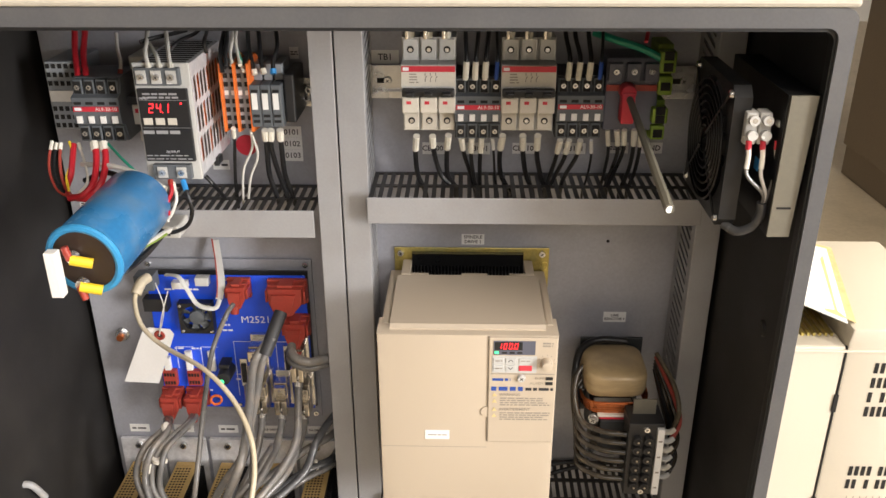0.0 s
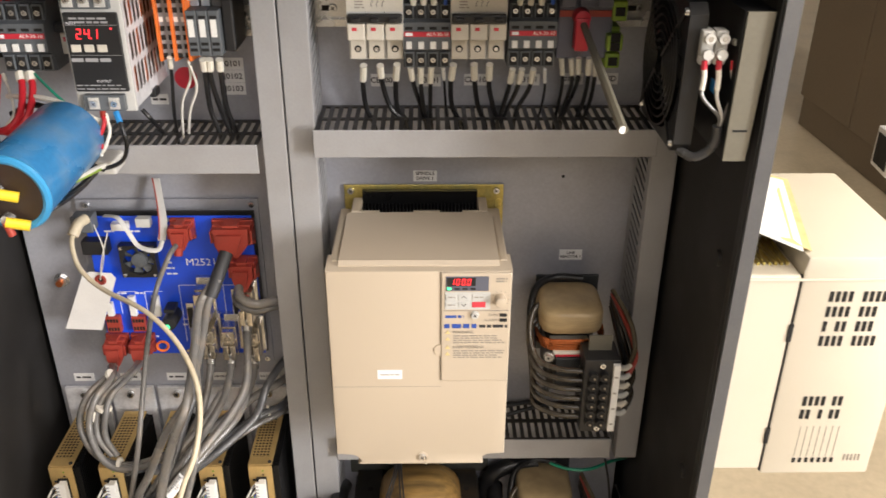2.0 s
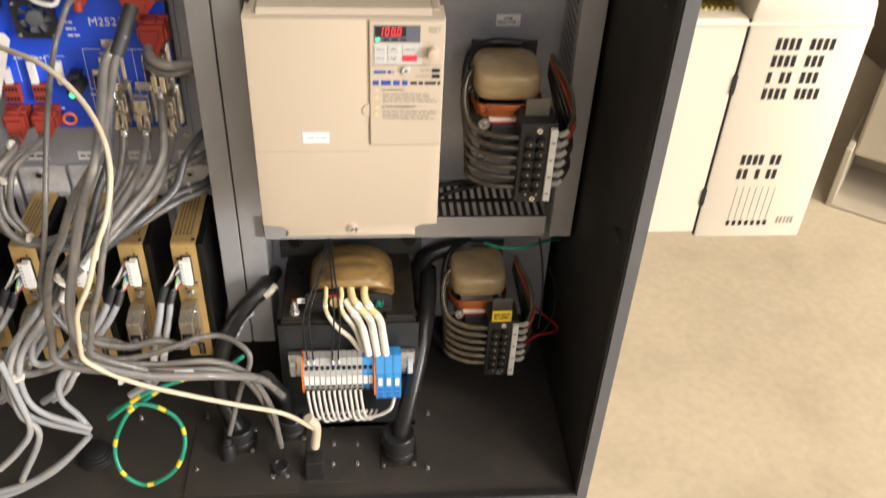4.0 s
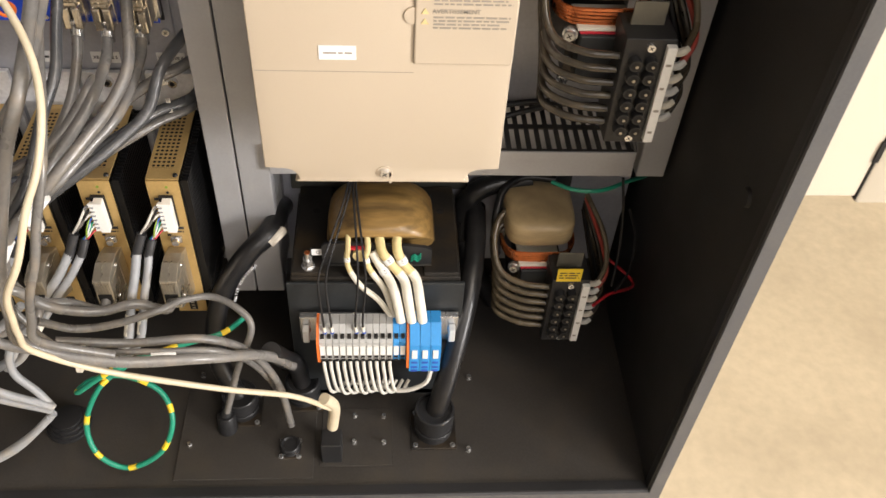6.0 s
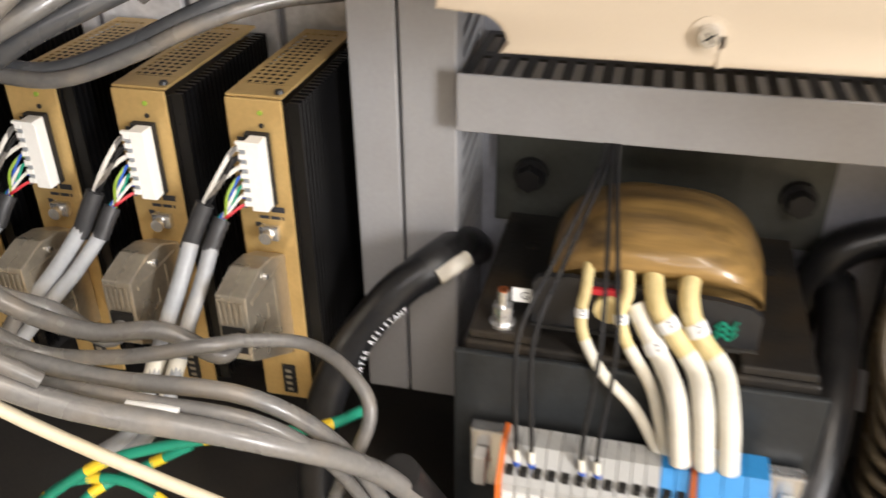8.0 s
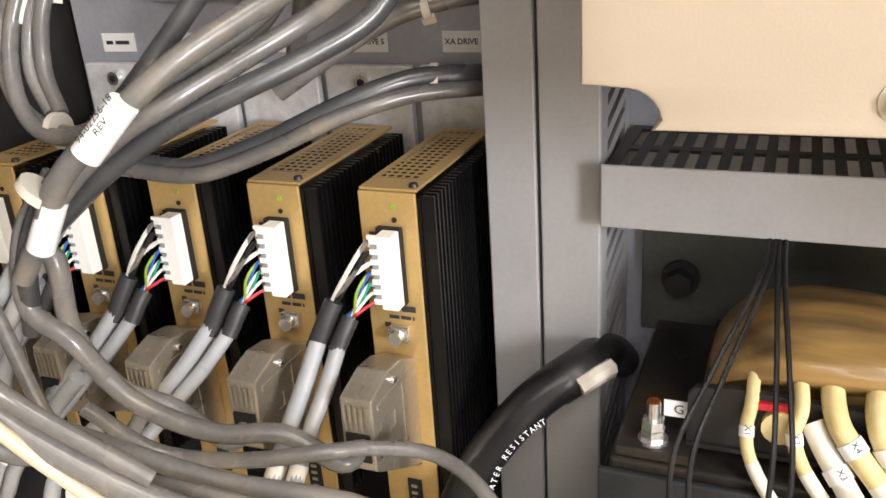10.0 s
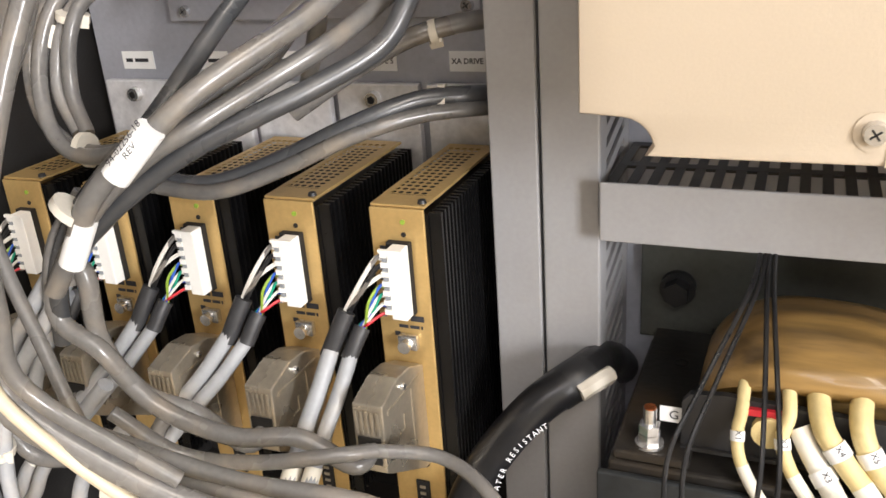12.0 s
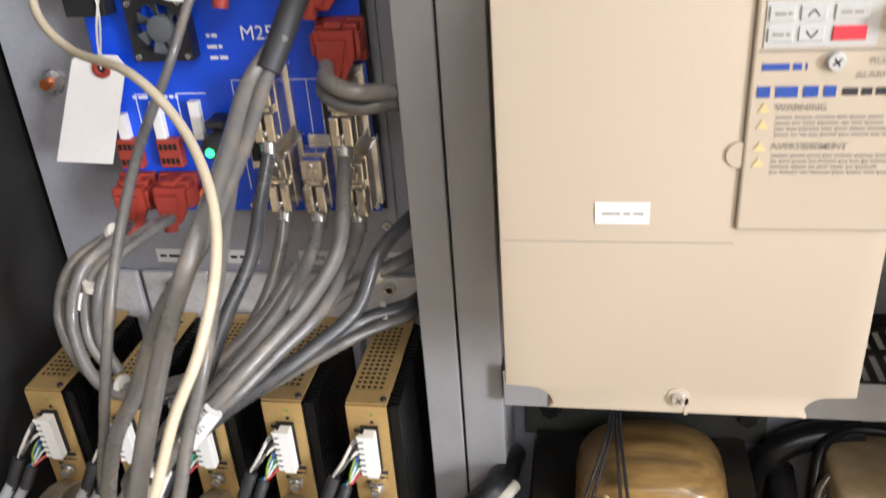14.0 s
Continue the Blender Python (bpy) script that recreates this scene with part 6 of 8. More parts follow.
LW = (
    (((-0.2750, 0.8850, 1.3760), (-0.2750, 0.8900, 1.3870), (-0.2830, 0.9100, 1.4020), (-0.2890, 0.9300, 1.4170), (-0.2920, 0.9400, 1.4260)), 0.0030, REDC, BLUEPL),
    (((-0.2660, 0.8850, 1.3770), (-0.2670, 0.8900, 1.3870), (-0.2750, 0.9100, 1.4020), (-0.2790, 0.9300, 1.4170), (-0.2820, 0.9400, 1.4260)), 0.0030, REDC, BLUEPL),
    (((-0.2360, 0.8950, 1.3870), (-0.2360, 0.9000, 1.3960), (-0.2450, 0.9200, 1.4050), (-0.2520, 0.9400, 1.4150)), 0.0018, WHITEC, REDPL),
    (((-0.1890, 0.8450, 1.4020), (-0.1940, 0.8550, 1.4140), (-0.1970, 0.8700, 1.4210), (-0.2050, 0.9000, 1.4280)), 0.0020, WHITEC, WSLEEVE),
    (((-0.1790, 0.8450, 1.4020), (-0.1840, 0.8550, 1.4110), (-0.1920, 0.8700, 1.4140), (-0.2030, 0.8900, 1.4180)), 0.0020, WHITEC, WSLEEVE),
    (((-0.1690, 0.8450, 1.4030), (-0.1730, 0.8550, 1.4120), (-0.1780, 0.8700, 1.4210), (-0.1880, 0.9000, 1.4280)), 0.0020, WHITEC, WSLEEVE),
    (((-0.2030, 0.8700, 1.4210), (-0.1920, 0.8800, 1.4230), (-0.1820, 0.8900, 1.4240), (-0.1720, 0.9100, 1.4240)), 0.0020, BLKC, None),
    (((-0.1770, 0.8700, 1.4130), (-0.1700, 0.8800, 1.4200), (-0.1610, 0.9000, 1.4230), (-0.1580, 0.9200, 1.4270)), 0.0018, BLKC, None),
    (((-0.1460, 0.8800, 1.4090), (-0.1470, 0.8800, 1.4190), (-0.1500, 0.9000, 1.4230), (-0.1560, 0.9300, 1.4250)), 0.0018, BLKC, None),
    (((-0.1370, 0.8950, 1.3870), (-0.1390, 0.9000, 1.4020), (-0.1390, 0.9100, 1.4130), (-0.1400, 0.9300, 1.4230)), 0.0022, BLKC, None),
    (((-0.1330, 0.8950, 1.3920), (-0.1340, 0.9000, 1.4040), (-0.1340, 0.9100, 1.4150), (-0.1380, 0.9300, 1.4230)), 0.0022, BLKC, None),
    (((-0.1290, 0.9000, 1.3940), (-0.1320, 0.9100, 1.4020), (-0.1310, 0.9200, 1.4140), (-0.1340, 0.9400, 1.4230)), 0.0016, WHITEC, WSLEEVE),
    (((-0.1210, 0.9000, 1.3940), (-0.1250, 0.9100, 1.4020), (-0.1280, 0.9200, 1.4140), (-0.1300, 0.9400, 1.4230)), 0.0016, WHITEC, WSLEEVE),
    (((-0.1180, 0.9000, 1.3880), (-0.1230, 0.9100, 1.3990), (-0.1290, 0.9200, 1.4110), (-0.1330, 0.9400, 1.4210)), 0.0014, GREENC, WSLEEVE),
    (((-0.1090, 0.9050, 1.3840), (-0.1120, 0.9100, 1.3950), (-0.1160, 0.9200, 1.4080), (-0.1200, 0.9400, 1.4240)), 0.0022, BLKC, WSLEEVE),
    (((-0.1000, 0.9050, 1.3850), (-0.1030, 0.9100, 1.3950), (-0.1050, 0.9200, 1.4080), (-0.1100, 0.9400, 1.4240)), 0.0022, BLKC, WSLEEVE),
    (((-0.0910, 0.9050, 1.3850), (-0.0910, 0.9100, 1.3950), (-0.0880, 0.9200, 1.4080), (-0.0930, 0.9400, 1.4240)), 0.0022, BLKC, BLUEPL),
    (((-0.1340, 0.9000, 1.3300), (-0.1390, 0.9150, 1.3070), (-0.1430, 0.9200, 1.2740), (-0.1450, 0.9250, 1.2510), (-0.1460, 0.9300, 1.2340)), 0.0018, BLKC, WSLEEVE),
    (((-0.1170, 0.9000, 1.3280), (-0.1200, 0.9100, 1.3070), (-0.1320, 0.9150, 1.2830), (-0.1370, 0.9200, 1.2530), (-0.1400, 0.9300, 1.2340)), 0.0013, WHITEC, None),
    (((-0.1160, 0.9000, 1.3230), (-0.1150, 0.9100, 1.2990), (-0.1260, 0.9150, 1.2730), (-0.1340, 0.9250, 1.2400)), 0.0013, WHITEC, None),
    (((-0.1030, 0.9000, 1.3280), (-0.1050, 0.9100, 1.3060), (-0.1070, 0.9200, 1.2750), (-0.1030, 0.9250, 1.2510), (-0.1020, 0.9300, 1.2380)), 0.0026, BLKC, WSLEEVE),
    (((-0.0970, 0.9000, 1.3280), (-0.1000, 0.9100, 1.3060), (-0.0970, 0.9200, 1.2750), (-0.0920, 0.9250, 1.2510), (-0.0910, 0.9300, 1.2380)), 0.0026, BLKC, WSLEEVE),
    (((-0.0880, 0.9000, 1.3280), (-0.0900, 0.9100, 1.3060), (-0.0910, 0.9200, 1.2750), (-0.0860, 0.9250, 1.2510), (-0.0850, 0.9300, 1.2380)), 0.0026, BLKC, WSLEEVE),
    (((-0.1710, 0.9100, 1.2770), (-0.1650, 0.9100, 1.2690), (-0.1600, 0.9200, 1.2540), (-0.1590, 0.9300, 1.2440)), 0.0022, BLKC, None),
    (((-0.2620, 0.8700, 1.3240), (-0.2580, 0.8600, 1.3130), (-0.2550, 0.8400, 1.2970), (-0.2620, 0.8300, 1.2870), (-0.2810, 0.8400, 1.2790)), 0.0032, REDC, WSLEEVE),
    (((-0.2530, 0.8700, 1.3240), (-0.2490, 0.8600, 1.3130), (-0.2470, 0.8400, 1.2980), (-0.2570, 0.8300, 1.2840), (-0.2790, 0.8400, 1.2800)), 0.0032, REDC, WSLEEVE),
    (((-0.2870, 0.8800, 1.3200), (-0.2860, 0.8700, 1.3090), (-0.2860, 0.8600, 1.2950), (-0.2930, 0.8600, 1.2810), (-0.2810, 0.8400, 1.2790)), 0.0030, REDC, None),
    (((-0.3080, 0.8800, 1.3220), (-0.3090, 0.8700, 1.3090), (-0.3060, 0.8600, 1.2950), (-0.2960, 0.8500, 1.2820), (-0.2790, 0.8400, 1.2800)), 0.0013, REDPL, WSLEEVE),
    (((-0.3040, 0.8800, 1.3200), (-0.3050, 0.8700, 1.3060), (-0.3020, 0.8600, 1.2920), (-0.2890, 0.8500, 1.2790)), 0.0013, BLKC, WSLEEVE),
    (((-0.3000, 0.8800, 1.3200), (-0.2990, 0.8700, 1.3060), (-0.2950, 0.8600, 1.2890), (-0.2850, 0.8500, 1.2790)), 0.0016, REDPL, WSLEEVE),
    (((-0.2910, 0.8800, 1.3230), (-0.2850, 0.8700, 1.3090), (-0.2900, 0.8600, 1.2950), (-0.2860, 0.8500, 1.2820)), 0.0013, YELLOW, None),
    (((-0.2820, 0.8800, 1.3200), (-0.2750, 0.8700, 1.3060), (-0.2660, 0.8500, 1.2930), (-0.2780, 0.8500, 1.2790)), 0.0013, WHITEC, WSLEEVE),
    (((-0.2490, 0.8700, 1.3240), (-0.2270, 0.8500, 1.3130), (-0.2050, 0.8400, 1.2970), (-0.1910, 0.8400, 1.2830)), 0.0013, GREENC, None),
    (((-0.2780, 0.8700, 1.3030), (-0.2390, 0.8500, 1.3080), (-0.2090, 0.8400, 1.3030), (-0.1900, 0.8350, 1.2940)), 0.0024, WHITEC, None),
    (((-0.2780, 0.8700, 1.2860), (-0.2500, 0.8600, 1.2980), (-0.2160, 0.8400, 1.2940), (-0.1880, 0.8350, 1.2880)), 0.0028, BLKC, None),
    (((-0.1830, 0.8420, 1.2960), (-0.1810, 0.8350, 1.2880), (-0.1860, 0.8300, 1.2760), (-0.1840, 0.8300, 1.2670)), 0.0020, REDC, REDPL),
    (((-0.1710, 0.8420, 1.2960), (-0.1660, 0.8350, 1.2850), (-0.1640, 0.8350, 1.2680), (-0.1730, 0.8400, 1.2510), (-0.1910, 0.8400, 1.2440), (-0.2060, 0.8400, 1.2510)), 0.0020, BLKC, BLUEPL),
    (((-0.1900, 0.8420, 1.2910), (-0.1950, 0.8350, 1.2790), (-0.1970, 0.8300, 1.2640), (-0.1960, 0.8300, 1.2500), (-0.1910, 0.8400, 1.2420)), 0.0018, BLKC, WSLEEVE),
    (((-0.1810, 0.8420, 1.2940), (-0.1770, 0.8350, 1.2820), (-0.1820, 0.8300, 1.2680), (-0.1870, 0.8300, 1.2620)), 0.0016, WHITEC, WSLEEVE),
    (((-0.1870, 0.8420, 1.2910), (-0.1900, 0.8350, 1.2820), (-0.1890, 0.8300, 1.2680), (-0.1860, 0.8300, 1.2600)), 0.0014, WHITEC, None),
    (((-0.2170, 0.7450, 1.2610), (-0.2040, 0.7550, 1.2610), (-0.1940, 0.7900, 1.2560), (-0.1920, 0.8300, 1.2480), (-0.1880, 0.8500, 1.2440)), 0.0026, WHITEC, YELLOW),
    (((-0.2170, 0.7450, 1.2600), (-0.2020, 0.7570, 1.2570), (-0.1930, 0.7900, 1.2540), (-0.1900, 0.8300, 1.2470)), 0.0014, LIME, None),
    (((-0.2150, 0.7450, 1.2440), (-0.2030, 0.7600, 1.2460), (-0.1980, 0.8000, 1.2430), (-0.1990, 0.8400, 1.2420)), 0.0026, BLKC, YELLOW),
    (((-0.2100, 0.7450, 1.2420), (-0.1980, 0.7600, 1.2460), (-0.1980, 0.8000, 1.2410), (-0.1980, 0.8400, 1.2400)), 0.0020, BLKC, WSLEEVE))
for pts, r, m, tip in LW:
    lead_wire(list(pts), r, m, tip, "thin wire in the upper switchgear compartment", 0.14)

# big blue capacitor lying on the shelf
CA, CB = Vector((-0.2250, 0.7300, 1.2670)), Vector((-0.2150, 0.8380, 1.2780))
ax = (CB - CA).normalized()
ob = thing("capacitor", CA, "large blue cylindrical capacitor with screw terminals", "capacitor")
L, R = (CB - CA).length, 0.0325
bm = B()
cyl(bm, (0, 0, 0), ax * L, R, R, 40, 0.002)
part("can", bm, CAPBLUE, ob, "scuffed blue sleeve", True)
bm = B()
q = ax.to_track_quat("Z", "Y")
ring(bm, ax * 0.001, ax, R - 0.0022, 0.0036, 40, 8)
part("rolled_rim", bm, CAPRIM, ob, "bright blue rolled rim", True)
rod("end_disc", -ax * 0.0006, ax * 0.002, R - 0.004, BROWN, ob, seg=36, label="dark brown end disc")
def capat(p, back=0.0):
    return Vector(p) - CA - ax * back
for p in ((-0.2320, 0.7280, 1.2720), (-0.2280, 0.7280, 1.2470)):
    c = capat(p)
    rod("terminal_post", c, c - ax * 0.006, 0.0055, ZINC, ob, 0.005, 12)
    d = (capat((-0.2160, 0.7320, 1.2670)) - capat((-0.2320, 0.7280, 1.2720))).normalized()
    lug = c - ax * 0.007
    rod("ring_lug", lug, lug + d * 0.018, 0.0045, YELLOW, ob, seg=10, label="yellow insulated ring lug")
    e = (capat((-0.2350, 0.7280, 1.2840)) - capat((-0.2320, 0.7280, 1.2720))).normalized() * (1 if p[2] > 1.26 else -1)
    rod("red_lug", lug, lug + e * 0.012, 0.0032, REDPL, ob, seg=10)
w0, w1 = capat((-0.2440, 0.7220, 1.2820)), capat((-0.2440, 0.7220, 1.2410))
bm = B()
d = (w1 - w0)
m = Matrix.Translation((w0 + w1) / 2 - ax * 0.006) @ d.to_track_quat("Z", "Y").to_matrix().to_4x4()
vs = bmesh.ops.create_cube(bm, size=1, matrix=m @ Matrix.Diagonal((0.010, 0.010, d.length, 1)))["verts"]
bmesh.ops.bevel(bm, geom=bm.edges[:], offset=0.0008, segments=2, affect="EDGES", profile=0.5)
part("bleed_resistor", bm, WHITE, ob, "white ceramic bleed resistor")
ob = thing("cable_clip", (0, 0, 0), "clear plastic clip holding wires at shelf edge", "clip")
cbox("clip", (-0.2030, -0.1840, 0.850, 0.880, 1.2330, 1.2470), CLEAR, ob, 0.002)


# ---- transformer in the bottom compartment ----
ob = thing("transformer", (0, 0, 0), "dark varnished transformer with amber taped coil", "transformer")
X0, X1, YF, ZT = 0.014, 0.170, 0.838, 0.772
bm = B()
box(bm, X0, X1, YF, 0.952, 0.66, ZT, 0.0015)
core = part("core", bm, CORE, ob, "black varnished laminated core")
for k in range(9):
    cbox("lamination", (X0 - 0.0004, X1 + 0.0004, YF + 0.008 + k * 0.012, YF + 0.0085 + k * 0.012, 0.664, ZT - 0.004), BROWN, core)
bm = B()
box(bm, X0 - 0.004, X1 + 0.004, YF - 0.004, YF - 0.0005, ZF, ZT - 0.004, 0.001)
box(bm, X0 - 0.004, X1 + 0.004, YF - 0.004, 0.955, ZF, 0.598)
part("front_bracket", bm, GCORE, ob, "dark folded bracket")
for sx in (X0 + 0.002, X1 - 0.034):
    bm = B()
    box(bm, sx, sx + 0.032, YF + 0.001, 0.956, ZT + 0.0005, ZT + 0.005, 0.001)
    b = part("clamp_bar", bm, CORE, ob, "rust stained clamp bar")
    rod("hole", (sx + 0.018, 0.920, ZT + 0.005), (sx + 0.018, 0.920, ZT + 0.0054), 0.0035, SHADEBLACK, b)
# coil: tape wound over an arched former, with a lip that overhangs the leads
bm = B()
PROFILE = glide([(0.8680, 0.7720, 0), (0.8640, 0.7980, 0), (0.8560, 0.8060, 0), (0.8520, 0.8120, 0), (0.8555, 0.8185, 0), (0.8670, 0.8245, 0), (0.8860, 0.8285, 0), (0.9060, 0.8260, 0), (0.9230, 0.8180, 0), (0.9310, 0.8000, 0), (0.9330, 0.7720, 0)], 5)
rows = []
for i in range(49):
    u = -1 + 2 * i / 48
    g = (1 - min(abs(u), 0.9995) ** 2.7) ** 0.5
    row = []
    for j, q in enumerate(PROFILE):
        ripple = 1 + 0.020 * noise.noise(Vector((u * 1.3, j * 0.33, 2.0))) + 0.008 * noise.noise(Vector((u * 2.0, j * 1.1, 5.0)))
        k = 0.30 + 0.70 * g
        row.append(bm.verts.new((0.0965 + u * 0.0500, 0.899 + (q.x - 0.899) * (0.55 + 0.45 * g) * ripple, 0.7720 + (q.y - 0.7720) * k * ripple)))
    rows.append(row)
for ra, rb in zip(rows, rows[1:]):
    for j in range(len(PROFILE) - 1):
        bm.faces.new((ra[j], ra[j + 1], rb[j + 1], rb[j]))
bm.faces.new(rows[0])
bm.faces.new(rows[-1])
part("coil", bm, AMBER, ob, "glossy amber taped coil", True)
bm = B()
prism(bm, [(0.043, ZT + 0.006), (0.043, 0.7990), (0.046, 0.8030), (0.060, 0.8045), (0.124, 0.8010), (0.138, 0.7985), (0.143, 0.7950), (0.143, ZT + 0.006)], "y", 0.8500, 0.8535)
box(bm, 0.0475, 0.0490, 0.885, 0.925, ZT, 0.7960)
box(bm, 0.1442, 0.1457, 0.885, 0.925, ZT, 0.7960)
part("insulation_board", bm, BLKPL, ob, "black shaped insulation board")
cbox("pressboard_edge", (0.043, 0.143, 0.8485, 0.8555, ZT + 0.004, ZT + 0.0058), DUCT, ob)
bm = B()
for k, z in enumerate((0.004, 0.007, 0.010)):
    tube(bm, [(0.124, 0.8492, 0.778 + z), (0.127, 0.8492, 0.781 + z), (0.130, 0.8492, 0.778 + z), (0.133, 0.8492, 0.782 + z)], 0.0007, 5)
part("chalk_mark", bm, GREENC, ob, "green paint mark")
bm = B()
cyl(bm, (0.078, 0.846, 0.792), (0.078, 0.856, 0.792), 0.007, seg=14)
part("inner_core_paper", bm, SLEEVE, ob)
cbox("red_winding", (0.068, 0.086, 0.8475, 0.8498, 0.7985, 0.8015), REDC, ob)
bolt = thing("earth_stud", (0.0303, 0.8470, ZT + 0.0052), "zinc stud with two hex nuts on core", "bolt")
rod("washer", (0, 0, 0), (0, 0, 0.0015), 0.0062, ZINC, bolt, seg=20)
rod("nut", (0, 0, 0.0015), (0, 0, 0.0060), 0.0050, ZINC, bolt, seg=6)
rod("nut", (0, 0, 0.0063), (0, 0, 0.0105), 0.0048, ZINC, bolt, seg=6)
rod("stud", (0, 0, 0.0105), (0, 0, 0.0185), 0.0029, ZINC, bolt, seg=12)
rod("stud_end", (0, 0, 0.0185), (0, 0, 0.0190), 0.0027, COPPER, bolt, seg=12)
lab = tagged(cbox("label", (0.0335, 0.0455, 0.8530, 0.8536, ZT + 0.014, ZT + 0.0215), PAPER, None), "small white letter label beside the stud", "label")
lettering("G", 0.006, (0.0395, 0.8527, ZT + 0.0177), INK, lab)
# olive strap plate behind, with dark hex bolt
ob = thing("strap_plate", (0, 0, 0), "dark green steel strap bolted behind transformer", "bracket")
cbox("strap", (0.006, 0.184, 0.9615, 0.9655, 0.768, 0.840), STRAP, ob, 0.0008)
for x in (0.026, 0.168):
    rod("washer", (x, 0.9615, 0.800), (x, 0.957, 0.800), 0.0095, BLKPL, ob, seg=20)
    rod("hex_head", (x, 0.957, 0.800), (x, 0.949, 0.800), 0.0070, BLKPL, ob, seg=6)

# white sleeved leads
LEADS = (("X1", 0.0026, (0.0670, 0.8660, 0.8150), (0.0670, 0.8480, 0.8010), (0.0660, 0.8440, 0.7930), (0.0680, 0.8390, 0.7820), (0.0780, 0.8320, 0.7680), (0.0940, 0.8260, 0.7550), (0.1070, 0.8220, 0.7340)),
         ("X2", 0.0028, (0.0820, 0.8660, 0.8170), (0.0850, 0.8480, 0.8030), (0.0830, 0.8430, 0.7930), (0.0870, 0.8380, 0.7820), (0.0990, 0.8300, 0.7670), (0.1040, 0.8240, 0.7560), (0.1100, 0.8220, 0.7340)),
         ("X3", 0.0044, (0.0890, 0.8480, 0.7960), (0.0950, 0.8420, 0.7870), (0.1030, 0.8340, 0.7770), (0.1100, 0.8180, 0.7690), (0.1150, 0.8120, 0.7410)),
         ("X4", 0.0044, (0.0940, 0.8660, 0.8140), (0.0970, 0.8460, 0.8010), (0.1050, 0.8400, 0.7900), (0.1170, 0.8320, 0.7770), (0.1210, 0.8160, 0.7680), (0.1250, 0.8120, 0.7410)),
         ("X5", 0.0044, (0.1120, 0.8660, 0.8140), (0.1110, 0.8470, 0.8020), (0.1170, 0.8400, 0.7890), (0.1280, 0.8320, 0.7780), (0.1320, 0.8150, 0.7650), (0.1350, 0.8120, 0.7410)))
for k, (nm, r, *pts) in enumerate(LEADS):
    ob = thing("transformer_lead", (0, 0, 0), "yellowed fabric sleeved lead to blue terminals", "wire", "sleeved transformer leads")
    bm = B()
    line = tube(bm, pts, r, 12, 8)
    part("sleeve", bm, SLEEVE if k not in (2,) else WSLEEVE, ob, "", True)
    n = len(line)
    bm = B()
    tube(bm, line[int(n * 0.52):], r * 1.03, 12, 2)
    part("clean_sleeve", bm, WSLEEVE, ob, "whiter lower sleeve", True)
    a, b = line[int(n * 0.34)], line[int(n * 0.34) + 3]
    s = sleeve("marker_ring", ob, a, b, r * 1.14, PAPER, "white numbered marker ring")
    mid = (a + b) / 2
    d = (b - a).normalized()
    n_ = Vector((0.15, -0.8, 0.6)).normalized()
    lettering(nm, 0.0036, mid + n_ * r * 1.2, INK, s, along(d, n_), 0.0)

# terminal strip on a small rail in front of the core
RZ = 0.7070
rail = thing("mounting_rail", (0.092, 0.832, RZ + 0.006), "short zinc rail on the transformer bracket", "rail")
cbox("profile", (-0.072, 0.078, -0.0075, 0.0, -0.0175, 0.0175), ZINC, rail, 0.001)
for x in (-0.066, 0.072):
    screw(rail, (x, -0.0075, 0.0), 0.0045)
    cbox("end_clamp", (x - 0.003, x + 0.003, -0.016, -0.0078, -0.010, 0.008), PALEPL, rail, 0.001)
T0 = 0.0395
def strip_block(x, w, m, name="terminal"):
    ob = thing("rail_terminal", (x, 0.832, RZ), "slim rail terminal with white marker tab", "terminal block", "rail terminals in a row")
    bm = B()
    prism(bm, [(-0.0078, -0.016), (-0.0078, 0.030), (-0.020, 0.030), (-0.033, 0.018), (-0.033, -0.006), (-0.026, -0.018)], "x", 0.0002, w - 0.0002)
    part("housing", bm, m, ob)
    cbox("marker_tab", (w * 0.12, w * 0.88, -0.0342, -0.0328, 0.0010, 0.0135), WHITE, ob)
    bm = B()
    for z in (-0.003, -0.0085):
        box(bm, w * 0.2, w * 0.8, -0.0335, -0.0300, z - 0.0014, z + 0.0014)
    part("clamp_mouth", bm, SHADEBLACK, ob)
    bm = B()
    n_ = 0.021
    box(bm, w * 0.22, w * 0.78, -0.0305, -0.024, n_, n_ + 0.003)
    part("entry", bm, SHADEBLACK, ob)
    return ob


tw = 0.0062
tb = strip_block(T0, tw, STRIPGREY)
for k in range(1, 11):
    copy_thing(tb, pose(T0 + k * tw, 0.832, RZ))
strip_block(T0 + 11 * tw, tw, BLUEPL)
strip_block(T0 + 12 * tw, tw, BLUEPL)
x5 = T0 + 13 * tw + 0.003
bb = thing("rail_terminal", (x5, 0.832, RZ), "wide bright blue rail terminal with white tab", "terminal block", "blue rail terminals")
w = 0.0098
bm = B()
prism(bm, [(-0.0078, -0.026), (-0.0078, 0.034), (-0.022, 0.034), (-0.038, 0.020), (-0.038, -0.020), (-0.032, -0.028)], "x", 0.0002, w - 0.0002)
part("housing", bm, BLUEPL, bb)
cbox("marker_tab", (w * 0.25, w * 0.75, -0.0392, -0.0378, 0.0015, 0.0130), WHITE, bb)
for z in (-0.006, -0.013, -0.0185):
    cbox("clamp_mouth", (w * 0.2, w * 0.8, -0.0384, -0.0360, z - 0.0016, z + 0.0012), BLUEC, bb)
for k in (1, 2):
    copy_thing(bb, pose(x5 + k * w, 0.832, RZ))
